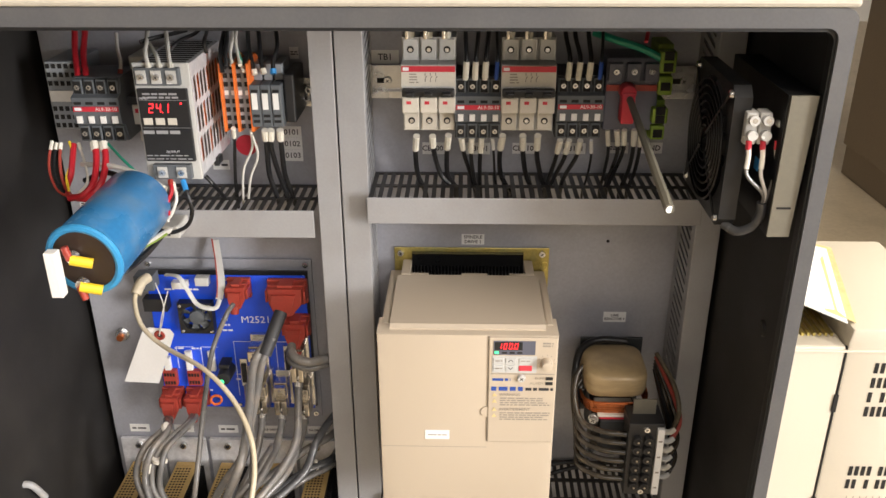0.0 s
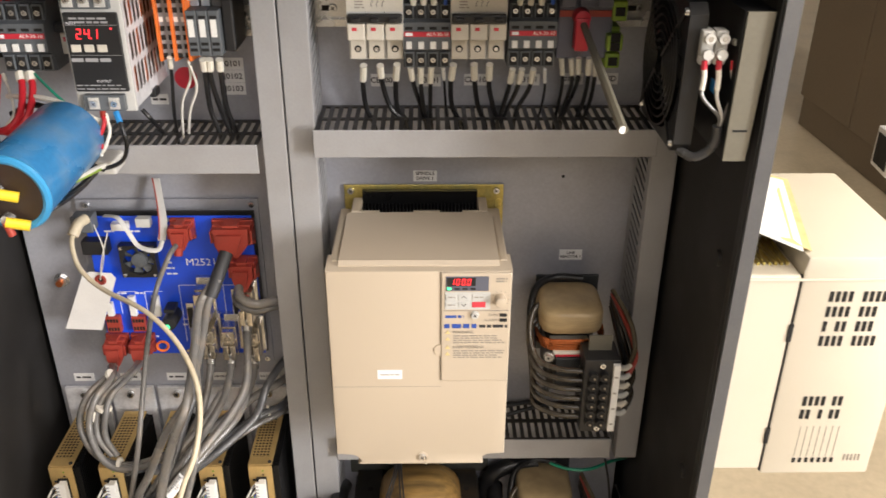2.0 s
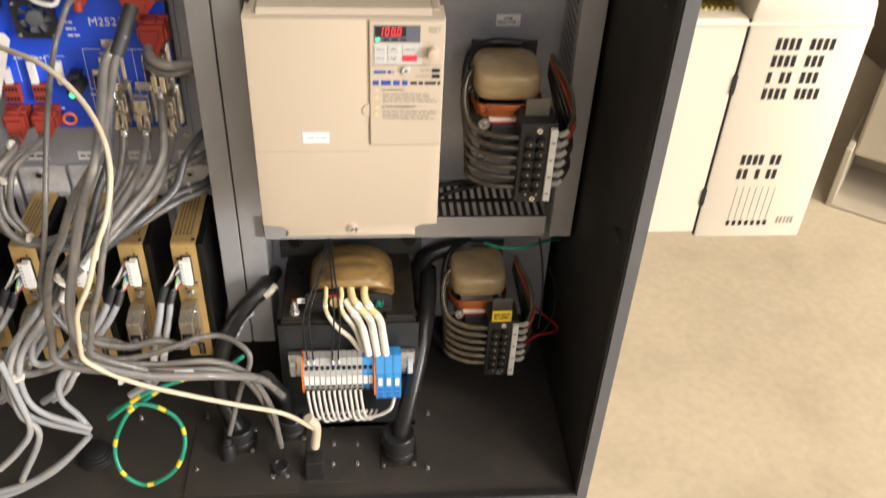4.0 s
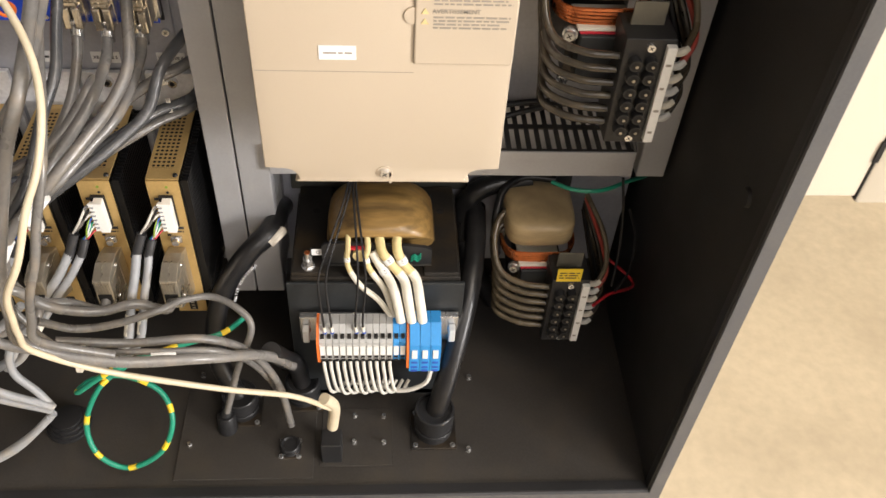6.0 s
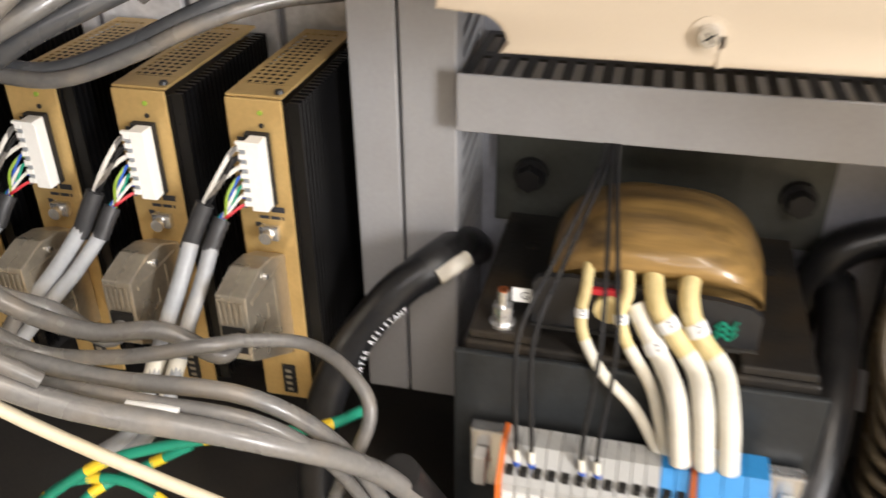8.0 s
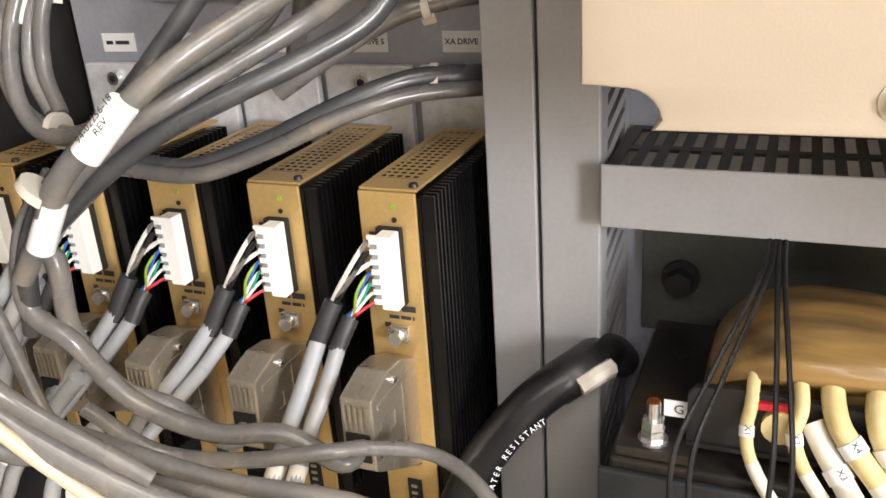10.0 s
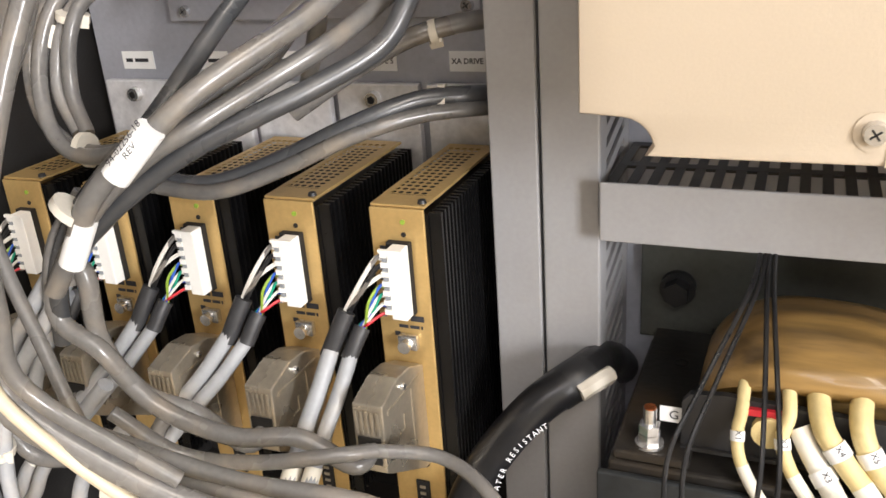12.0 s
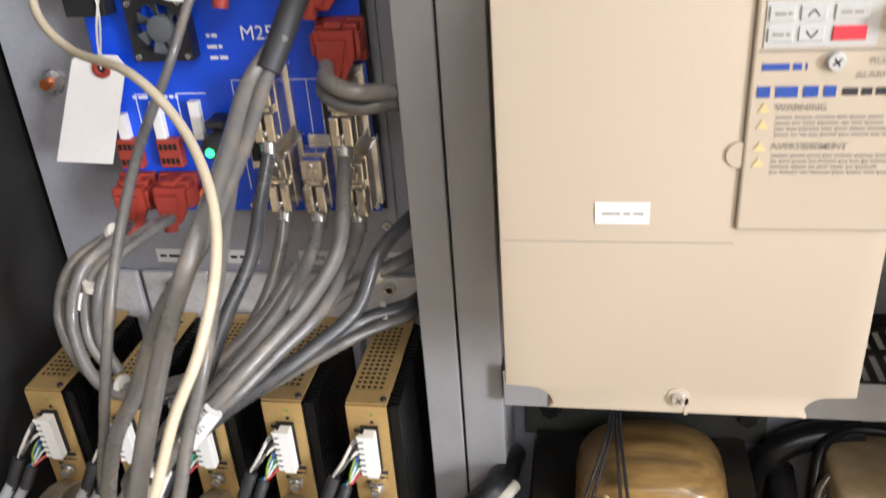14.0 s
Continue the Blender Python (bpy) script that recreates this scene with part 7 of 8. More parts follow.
for x, h in ((T0 - 0.0022, 0.0), (x5 - 0.0025, 0.006)):
    bm = B()
    prism(bm, [(-0.0078, -0.018 - h), (-0.0078, 0.031), (-0.020, 0.032), (-0.035 - h * 0.6, 0.019), (-0.035 - h * 0.6, -0.008 - h), (-0.027, -0.020 - h)], "x", 0, 0.0022)
    e = tagged(part("end_plate", bm, ORANGE, None), "thin orange end plate in terminal row", "end plate")
    e.location = (x, 0.832, RZ)
# white jumper loops under the strip
for k in range(11):
    x = T0 + (k + 0.5) * tw
    d = 0.009 + 0.0006 * k
    lead_wire([(x, 0.801, RZ - 0.010), (x + 0.001, 0.798, RZ - 0.025), (x + 0.005, 0.797, RZ - 0.056 + 0.003 * math.sin(k * 2.1)), (x + 0.013, 0.806, RZ - 0.068 + 0.002 * math.cos(k)), (x + 0.020, 0.815, RZ - 0.064)], 0.0017, WHITEC, None, "white looped wire under the terminal strip", name="wire")
lead_wire([(x5 + 0.022, 0.800, RZ - 0.024), (x5 + 0.016, 0.795, RZ - 0.042), (x5 - 0.006, 0.797, RZ - 0.057), (x5 - 0.03, 0.806, RZ - 0.060)], 0.0022, WHITEC, None, "white looped wire under the terminal strip")
# thin black wires with blue ferrules
for k, (u, v) in enumerate(((0.5, 0), (1.6, 0), (5.2, 1), (6.3, 1))):
    x = T0 + (u + 0.4) * tw
    top = (0.0670 + 0.0025 * k, 0.878, 0.846)
    lead_wire([(x, 0.807, RZ + 0.022), (x - 0.001, 0.808, RZ + 0.040), (x - 0.004 + 0.006 * v, 0.822, RZ + 0.080), ((x + top[0]) / 2 + 0.002 - 0.006 * (1 - v), 0.8420, 0.8150), top, (top[0], 0.905, 0.862)], 0.0011, BLKC, WSLEEVE, "thin black wire with blue ferrule", 0.13)
    rod("ferrule", (x, 0.806, RZ + 0.018), (x, 0.807, RZ + 0.025), 0.0021, BLUEC, None, seg=8)
for o_ in [o for o in scene.objects if o.name.startswith("ferrule") and not o.parent]:
    tagged(o_, "small blue ferrule on a black wire", "ferrule", "blue ferrules")


# ---- line reactors ----
def reactor(name, dx, dz, dy, yellow):
    ob = thing("line_reactor", (dx, dy, dz), "three phase reactor with tan coil and black terminals", "reactor", "line reactors")
    # base frame behind
    cbox("base_plate", (-0.014, 0.056, 0.096, 0.099, -0.094, 0.004), GCORE, ob, 0.0008)
    bm = B()
    bmesh.ops.create_uvsphere(bm, u_segments=32, v_segments=18, radius=1)
    f = lambda t, p: math.copysign(abs(t) ** p, t)
    for v in bm.verts:
        x, y, z = v.co
        r_ = 1 + 0.02 * noise.noise(Vector((x * 3, y * 3, z * 5)))
        v.co = (0.018 + f(x, 0.42) * 0.0345 * r_, 0.060 + f(y, 0.55) * 0.036 * r_, -0.0160 + f(z, 0.40) * 0.0165 * r_)
    part("coil", bm, TANTAPE, ob, "tan taped coil", True)
    bm = B()
    for k in range(5):
        loop = [(0.018 + f(math.cos(a), 0.5) * (0.0362 - 0.0004 * k), 0.059 + f(math.sin(a), 0.6) * (0.0385 - 0.0005 * k), -0.0335 - 0.0029 * k + 0.0004 * math.sin(3 * a + k)) for a in [2 * math.pi * q / 24 for q in range(25)]]
        tube(bm, loop, 0.0016, 6, 2)
    part("winding", bm, COPPER, ob, "bare copper turns", True)
    bm = B()
    box(bm, -0.002, 0.039, 0.0170, 0.050, -0.0485, -0.0455, 0.0006)
    part("spacer_board", bm, WSLEEVE, ob, "pale pressboard spacer")
    cbox("red_tape", (0.0, 0.038, 0.0160, 0.0300, -0.0500, -0.0488), REDST, ob)
    bm = B()
    box(bm, 0.0005, 0.037, 0.013, 0.055, -0.088, -0.0502, 0.0012)
    part("core", bm, GCORE, ob, "dark green lamination stack")
    bm = B()
    box(bm, -0.006, 0.042, 0.027, 0.085, -0.094, -0.050, 0.0012)
    part("yoke", bm, CORE, ob)
    for x in (-0.008, 0.041):
        rod("washer", (x + 0.003, 0.0240, -0.054), (x + 0.0020, 0.0205, -0.0537), 0.0058, ZINC, ob, seg=18)
        screw(ob, (x + 0.002, 0.0205, -0.0537), 0.0046, (-0.3, -1, 0.1))
    screw(ob, (-0.008, 0.012, -0.086), 0.0048, (-0.3, -1, 0.1))
    cbox("bracket_tab", (0.032, 0.056, 0.004, 0.006, -0.042, -0.016), OLIVE, ob, 0.0004, "bare metal tab")
    # terminal block
    bx0, bx1, bz0, bz1 = 0.026, 0.0625, -0.126, -0.034
    bm = B()
    box(bm, bx0, bx1, -0.014, 0.022, bz0, bz1, 0.001)
    blk = part("terminal_block", bm, BLKPL, ob, "black moulded terminal block")
    for r in range(6):
        z = bz1 - 0.0185 - r * 0.0118
        for c in range(2):
            x = bx0 + 0.009 + c * 0.0115
            bm = B()
            cyl(bm, (x, -0.0138, z), (x, -0.0205, z), 0.0050, 0.0046, 14)
            t = part("terminal_tube", bm, BLKPL, blk, "", True)
            rod("screw_hole", (x, -0.0203, z), (x, -0.0208, z), 0.0034, SHADEBLACK, blk, seg=12)
            # tiny off-centre metal dot that paints a glint in the hole
            rod("screw_head", (x + 0.0006, -0.0206, z - 0.0006), (x + 0.0006, -0.0210, z - 0.0006), 0.0012, SHELL, blk, seg=8)
    for z in (bz0 + 0.0055, bz1 - 0.0065):
        screw(blk, ((bx0 + bx1) / 2, -0.014, z), 0.0036)
    st = cbox("marker_strip", (bx1 - 0.0075, bx1 - 0.0005, -0.0190, -0.0138, bz0 + 0.004, bz1 - 0.004), WHITE, ob, 0.0004, "white marker strip")
    for r in range(4):
        bars("print", bx1 - 0.006, bx1 - 0.002, bz0 + 0.012 + r * 0.02, bz0 + 0.0155 + r * 0.02, 1, -0.0191, GREYINK, st, r)
    if yellow:
        yl = cbox("warning_label", (bx0 + 0.003, bx0 + 0.0265, -0.0146, -0.0138, bz1 - 0.0005, bz1 + 0.0165), YELLOW, ob, 0, "yellow warning label")
        bars("print", bx0 + 0.005, bx0 + 0.025, bz1 + 0.003, bz1 + 0.013, 3, -0.0147, INK, yl, 3, 0.4)
    # six leads looping from the coil into the block
    for r in range(6):
        z = bz1 - 0.0205 - r * 0.0118
        bm = B()
        k = r / 5
        tube(bm, [(-0.006 + 0.002 * r, 0.060, -0.004 - 0.004 * r), (-0.022 - 0.003 * math.sin(r), 0.048, -0.014 - 0.006 * r), (-0.026 + 0.0012 * r, 0.030, z + 0.020 - 0.008 * k), (-0.019, 0.012, z + 0.004), (0.002, 0.000, z), (bx0 + 0.001, -0.004, z)], 0.0031, 10)
        part("lead", bm, LEADT if yellow else LEADV, ob, "shiny varnished lead", True)
        bm = B()
        tube(bm, [(bx1 - 0.001, 0.002, z), (bx1 + 0.009, -0.002, z + 0.002), (bx1 + 0.014, 0.0, z + 0.005)], 0.0031, 8)
        part("ferrule_sleeve", bm, CREAM if r % 2 == 0 else PALEPL, ob, "pale marker sleeve", True)
        bm = B()
        tube(bm, [(bx1 + 0.012, -0.001, z + 0.004), (bx1 + 0.020 + 0.002 * (r % 2), 0.012, z + 0.018), (bx1 + 0.018, 0.035, z + 0.036), (bx1 + 0.004, 0.070, 0.0 - 0.004 * r)], 0.0026, 8)
        part("lead", bm, (LEADT, REDPL, LEADV, LEADV, BLKC, LEADV)[r], ob, "", True)
    bm = B()
    tube(bm, [(0.036, 0.085, 0.006), (0.006, 0.088, 0.006), (-0.016, 0.076, 0.000), (-0.024, 0.054, -0.020), (-0.022, 0.036, -0.05)], 0.0040, 10)
    part("lead", bm, BLKC, ob, "thick black lead over the coil", True)
    return ob


reactor("upper", 0.2415, 1.0735, 0.836, False)
reactor("lower", 0.2335, 0.7900, 0.862, True)

# ---- floor of the cabinet: glands, cables, earth loop ----
def gland(x, y, r, h, label="black round cable gland on a square flange"):
    ob = thing("cable_gland", (x, y, ZF), label, "cable gland", "cable glands in the floor")
    bm = B()
    box(bm, -r * 1.25, r * 1.25, -r * 1.25, r * 1.25, 0, 0.003, 0.0008)
    part("flange", bm, CORE, ob, "dirty square flange")
    bm = B()
    cyl(bm, (0, 0, 0.003), (0, 0, h * 0.6), r * 1.02, r * 0.98, 24)
    cyl(bm, (0, 0, h * 0.6), (0, 0, h), r * 1.08, r * 1.02, 24)
    part("collar", bm, BLKPL, ob, "", True)
    for z, rr, tt in ((h * 0.35, r, 0.0014), (h, r * 0.98, 0.0018)):
        bm = B()
        ring(bm, (0, 0, z), (0, 0, 1), rr, tt, 24, 6)
        part("rib", bm, BLKPL, ob, "", True)
    for u in (-1, 1):
        for v in (-1, 1):
            screw(ob, (u * r * 1.02, v * r * 1.02, 0.003), 0.0028, (0, 0, 1))
    return ob


gland(0.150, 0.788, 0.0185, 0.040)
gland(-0.0470, 0.815, 0.0165, 0.030)
gland(0.0150, 0.832, 0.0165, 0.028)
gland(0.0060, 0.767, 0.0085, 0.012)
cable("power_cable", [(0.150, 0.788, 0.612), (0.154, 0.790, 0.640), (0.163, 0.806, 0.672), (0.174, 0.832, 0.706), (0.183, 0.862, 0.735), (0.190, 0.905, 0.752), (0.192, 0.945, 0.760)], 0.0105, BLKC, "thick black rubber power cable through floor gland", 16)
# thick black cable curving behind the upright
hv = cable("power_cable", [(-0.0470, 0.815, 0.61), (-0.064, 0.828, 0.66), (-0.062, 0.840, 0.705), (-0.050, 0.852, 0.742), (-0.028, 0.866, 0.772), (-0.009, 0.880, 0.785), (-0.003, 0.900, 0.783), (-0.003, 0.930, 0.768), (-0.003, 0.955, 0.750)], 0.0098, BLKC, "thick black rubber power cable curving past upright", 16)
wl = thing("cable_label", (0, 0, 0), "cream label wrapped on thick black cable", "label")
bm = B()
tube(bm, [(-0.018, 0.8735, 0.7795), (-0.009, 0.880, 0.785), (-0.004, 0.8935, 0.7845)], 0.0103, 16, 5)
part("tape", bm, BLKPL, wl, "glossy black tape", True)
bm = B()
tube(bm, [(-0.0060, 0.8700, 0.7830), (-0.0000, 0.8760, 0.7860), (0.0050, 0.8850, 0.7860)], 0.0046, 8, 5)
part("cream_strip", bm, CREAM, wl, "cream strip", True)
a, b = Vector((-0.0380, 0.8360, 0.7430)), Vector((-0.0170, 0.8500, 0.7750))
face_n = Vector((0.35, -0.75, 0.5))
for k, ch in enumerate("WATER RESISTANT"):
    t = k / 14
    p = a.lerp(b, t) + Vector((-0.0035, 0, 0.0025)) * math.sin(math.pi * t)
    lettering(ch, 0.0037, p, WHITEINK, hv, along(b - a + Vector((0.012, 0, -0.010)) * (2 * t - 1), face_n), 0.0)
cable("cable", [(-0.0000, 0.7750, 0.7450), (0.0070, 0.8000, 0.6990), (0.0130, 0.8200, 0.6620), (0.0150, 0.832, 0.610)], 0.0090, BLKC, "black sleeved cable entering a floor gland", 14)
cable("cable", [(-0.0830, 0.8000, 0.7830), (-0.0530, 0.8100, 0.7790), (-0.0280, 0.8000, 0.7740), (-0.0170, 0.7900, 0.7590), (-0.0310, 0.7750, 0.7220), (-0.0470, 0.7650, 0.6650)], 0.0032, GREYC, "slim grey cable curling into a black plug")
cable("cable", [(-0.1750, 0.7550, 0.8140), (-0.1530, 0.7650, 0.7910), (-0.1220, 0.7750, 0.7860), (-0.0910, 0.7880, 0.7870), (-0.0780, 0.8000, 0.7840)], 0.0034, GREYC, "slim grey printed cable crossing below the amplifiers")
cable("cable", [(-0.1500, 0.7250, 0.8270), (-0.1000, 0.7350, 0.8110), (-0.0450, 0.7450, 0.8030), (-0.0150, 0.7600, 0.7650), (0.0030, 0.7700, 0.7030), (0.0100, 0.7680, 0.6360)], 0.0036, GREYC, "slim grey cable running to a small floor gland")
ob = thing("round_plug", (-0.0590, 0.7920, ZF), "black round screw plug on the floor", "connector")
rod("shell", (0, 0, 0), (0, 0.004, 0.022), 0.0100, BLKPL, ob, 0.0090, 20, 0.001)
rod("neck", (0, 0.004, 0.022), (0.002, 0.006, 0.030), 0.0060, BLKPL, ob, 0.0045, 16)
# panel plates and screws in the floor
ob = thing("floor_plate", (0, 0, ZF), "dark dusty cover plate screwed to the floor", "cover plate")
cbox("plate", (-0.105, 0.030, 0.735, 0.850, 0.0004, 0.0020), FLOORPAINT, ob, 0.0006)
cbox("small_plate", (0.036, 0.108, 0.748, 0.815, 0.0004, 0.0012), FLOORPAINT, ob, 0.0006)
for p in ((-0.0950, 0.7740, 0.5920), (-0.0930, 0.8590, 0.5920), (0.1850, 0.7650, 0.5920), (0.1910, 0.8530, 0.5920), (0.0680, 0.8370, 0.5920), (0.0690, 0.7750, 0.5920), (0.0990, 0.8050, 0.5920), (0.0990, 0.7740, 0.5920), (0.0690, 0.8060, 0.5920), (-0.1770, 0.8600, 0.5920)):
    s_ = thing("floor_screw", (p[0], p[1], ZF + 0.002), "bright domed screw in the dark floor", "screw", "floor screws")
    bm = B()
    cyl(bm, (0, 0, -0.002), (0, 0, 0.0025), 0.0034, 0.0022, 12)
    part("head", bm, ZINC, s_, "", True)
# green and yellow earth cable in a loop
pts = [(-0.0300, 0.8200, 0.7360), (-0.0470, 0.8000, 0.7390), (-0.0890, 0.7850, 0.7380), (-0.1370, 0.7700, 0.7280), (-0.1750, 0.7650, 0.6990), (-0.1640, 0.7750, 0.7040), (-0.1370, 0.7800, 0.7030), (-0.1070, 0.7750, 0.6860), (-0.0960, 0.7570, 0.6650), (-0.1090, 0.7420, 0.6340), (-0.1420, 0.7370, 0.6140), (-0.1680, 0.7420, 0.6300), (-0.1750, 0.7570, 0.6600), (-0.1590, 0.7720, 0.6950), (-0.1390, 0.7900, 0.7020), (-0.1140, 0.8000, 0.7140)]
ob = thing("earth_cable", (0, 0, 0), "green and yellow earth cable in loose loop", "cable")
bm = B()
line = tube(bm, pts, 0.0026, 10, 8)
part("green_jacket", bm, GREENC, ob, "", True)
for k in range(6, len(line) - 4, 9):
    bm = B()
    tube(bm, [line[k] + Vector((0, 0.0002, 0)), line[k + 1], line[k + 2] + Vector((0, -0.0002, 0))], 0.00275, 10, 2)
    part("yellow_stripe", bm, YELLOW, ob, "", True)
lead_wire([(0.2540, 0.9000, 0.8350), (0.2730, 0.8900, 0.8350), (0.2990, 0.8900, 0.8340), (0.3300, 0.9100, 0.8280), (0.3570, 0.9400, 0.8080)], 0.0020, GREENC, None, "thin green earth wire under the shelf")
lead_wire([(0.3200, 0.9000, 0.8400), (0.3280, 0.9000, 0.8010), (0.3310, 0.8900, 0.7580), (0.3280, 0.8750, 0.7170)], 0.0014, BLKC, None, "thin black wire hanging by the wall")
lead_wire([(0.3420, 0.9200, 0.7820), (0.3520, 0.9100, 0.7530), (0.3480, 0.8900, 0.7250), (0.3330, 0.8750, 0.7080)], 0.0014, BLKC, None, "thin black wire hanging by the wall")
lead_wire([(0.3070, 0.8550, 0.7100), (0.3260, 0.8700, 0.7100), (0.3610, 0.9000, 0.6920), (0.3310, 0.9300, 0.7060)], 0.0016, REDC, None, "thin red wire from the lower reactor")
# coiled black hose behind the reactor
cable("hose", [(0.2260, 0.9550, 0.6000), (0.1940, 0.9500, 0.6720), (0.1780, 0.9450, 0.7290), (0.1860, 0.9450, 0.7730), (0.2120, 0.9500, 0.7880), (0.2460, 0.9550, 0.7880)], 0.0105, BLKC, "thick black hose arching behind the reactor", 14)
cable("cable", [(0.2500, 0.9500, 0.8900), (0.2220, 0.9450, 0.8910), (0.1940, 0.9400, 0.8880), (0.1720, 0.9300, 0.8830)], 0.0028, BLKC, "black wire lying behind the reactor")
cable("cable", [(0.2510, 0.9500, 0.8840), (0.2260, 0.9450, 0.8810), (0.2040, 0.9400, 0.8770), (0.1790, 0.9300, 0.8770)], 0.0028, BLKC, "black wire lying behind the reactor")

# pale jackets gathered on the floor at the cabinet's other side
FL = (
    ((-0.1950, 0.7800, 0.8850), (-0.2230, 0.7700, 0.8490), (-0.2540, 0.7650, 0.8070), (-0.2720, 0.7600, 0.7540), (-0.2510, 0.7550, 0.7140), (-0.1940, 0.7500, 0.6930)),
    ((-0.1910, 0.7800, 0.8810), (-0.2120, 0.7700, 0.8490), (-0.2470, 0.7600, 0.7950), (-0.2450, 0.7520, 0.7350), (-0.1920, 0.7480, 0.7020)),
    ((-0.2000, 0.7800, 0.8770), (-0.2350, 0.7700, 0.8340), (-0.2590, 0.7550, 0.7840), (-0.2580, 0.7450, 0.7340), (-0.2430, 0.7400, 0.7030), (-0.2790, 0.7380, 0.6290)),
    ((-0.1840, 0.7700, 0.7960), (-0.2120, 0.7650, 0.7680), (-0.2180, 0.7600, 0.7380), (-0.2030, 0.7550, 0.7160), (-0.1930, 0.7500, 0.6980)),
    ((-0.1950, 0.7500, 0.6890), (-0.2230, 0.7420, 0.6610), (-0.2660, 0.7380, 0.6280), (-0.3060, 0.7350, 0.6140)),
    ((-0.1980, 0.7480, 0.6860), (-0.2380, 0.7400, 0.6450), (-0.2820, 0.7370, 0.6150), (-0.3090, 0.7350, 0.6040)),
    ((-0.2060, 0.7750, 0.8560), (-0.2300, 0.7700, 0.8180), (-0.2350, 0.7650, 0.7900), (-0.2180, 0.7650, 0.7890), (-0.1910, 0.7700, 0.8160)),
    ((-0.2610, 0.7500, 0.8060), (-0.2540, 0.7450, 0.7610), (-0.2500, 0.7400, 0.7130), (-0.2720, 0.7380, 0.6780), (-0.2960, 0.7350, 0.6540)))
for k, pts in enumerate(FL):
    cable("cable", list(pts), 0.0036, LGREYC, "pale grey jacketed cable gathered on the floor", 10, group="gathered pale cables")
cable_tie((-0.2560, 0.7570, 0.7780), (0.3, 0, 1), 0.009)
cable_tie((-0.1950, 0.7790, 0.8860), (0.5, 0, 0.8), 0.008)
ob = thing("floor_grommet", (-0.2180, 0.7990, ZF), "ribbed black rubber grommet in the floor", "grommet")
for k in range(4):
    rod("rib", (0, 0, 0.0005 + k * 0.004), (0, 0, 0.0040 + k * 0.004), 0.022 - 0.0025 * k, BLKPL, ob, seg=24, bev=0.0008)
cable("cable", [(-0.3760, 0.7800, 0.9670), (-0.3610, 0.7700, 0.9890), (-0.3460, 0.7700, 0.9920), (-0.3400, 0.7800, 0.9680)], 0.0036, LGREYC, "pale grey cable arching by the side wall")

# ---- fan unit on the side wall ----
ob = thing("wall_fan", (0.303, 0, 0), "black square fan with ringed guard on wall", "fan")
fy0, fy1, fz0, fz1 = 0.741, 0.862, 1.296, 1.412
cy, cz = (fy0 + fy1) / 2, (fz0 + fz1) / 2
def sq(s, n=24):
    return [((cy + s * max(-1, min(1, 1.42 * math.cos(a)))), (cz + s * max(-1, min(1, 1.42 * math.sin(a))))) for a in [2 * math.pi * k / n + 0.13 for k in range(n)]]
bm = B()
o2, i2 = sq(0.059), [(cy + 0.054 * math.cos(a), cz + 0.054 * math.sin(a)) for a in [2 * math.pi * k / 24 + 0.13 for k in range(24)]]
vs = [[bm.verts.new((x, u, v)) for u, v in poly] for x in (0.0, 0.014) for poly in (o2, i2)]
for i in range(24):
    j = (i + 1) % 24
    bm.faces.new((vs[0][i], vs[0][j], vs[1][j], vs[1][i]))
    bm.faces.new((vs[2][i], vs[2][j], vs[3][j], vs[3][i]))
    bm.faces.new((vs[0][i], vs[0][j], vs[2][j], vs[2][i]))
    bm.faces.new((vs[1][i], vs[1][j], vs[3][j], vs[3][i]))
part("housing", bm, FANBLK, ob, "glossy black square housing")
for k in range(7):
    bm = B()
    ring(bm, (-0.003, cy, cz), (1, 0, 0), 0.012 + k * 0.0066, 0.0011, 36, 6)
    part("guard_ring", bm, FANBLK, ob)
for k in range(4):
    a = radians(45 + 90 * k)
    rod("guard_spoke", (-0.004, cy + 0.010 * math.cos(a), cz + 0.010 * math.sin(a)), (-0.002, cy + 0.072 * math.cos(a), cz + 0.072 * math.sin(a)), 0.0012, FANBLK, ob, seg=6)
    screw(ob, (0.0, cy + 0.052 * (1 if math.cos(a) > 0 else -1), cz + 0.052 * (1 if math.sin(a) > 0 else -1)), 0.0036, (-1, 0, 0))
rod("hub", (0.004, cy, cz), (0.014, cy, cz), 0.022, FANBLK, ob, seg=24, bev=0.002)
for k in range(7):
    a = radians(k * 51.4)
    bm = B()
    u, v = Vector((0, math.cos(a), math.sin(a))), Vector((0, -math.sin(a), math.cos(a)))
    c0 = Vector((0.008, cy, cz))
    f = bm.faces.new([bm.verts.new(c0 + p) for p in (u * 0.021 - v * 0.007 + Vector((-0.006, 0, 0)), u * 0.052 - v * 0.012 + Vector((-0.006, 0, 0)), u * 0.052 + v * 0.014 + Vector((0.007, 0, 0)), u * 0.021 + v * 0.007 + Vector((0.007, 0, 0)))])
    r = bmesh.ops.extrude_face_region(bm, geom=[f])
    bmesh.ops.translate(bm, vec=(0.0012, 0, 0), verts=[g for g in r["geom"] if isinstance(g, bmesh.types.BMVert)])
    part("blade", bm, FANBLK, ob)
fh = thing("fan_hood", (0, 0, 0), "olive painted sheet metal fan hood on wall", "fan hood")
bz0, bz1 = 1.297, 1.412
bm = B()
prism(bm, [(0.337, bz0), (0.3545, bz0), (0.3590, bz1), (0.3385, bz1)], "y", 0.7215, 0.7235)
part("front_flange", bm, OLIVE, fh, "olive front flange")
bm = B()
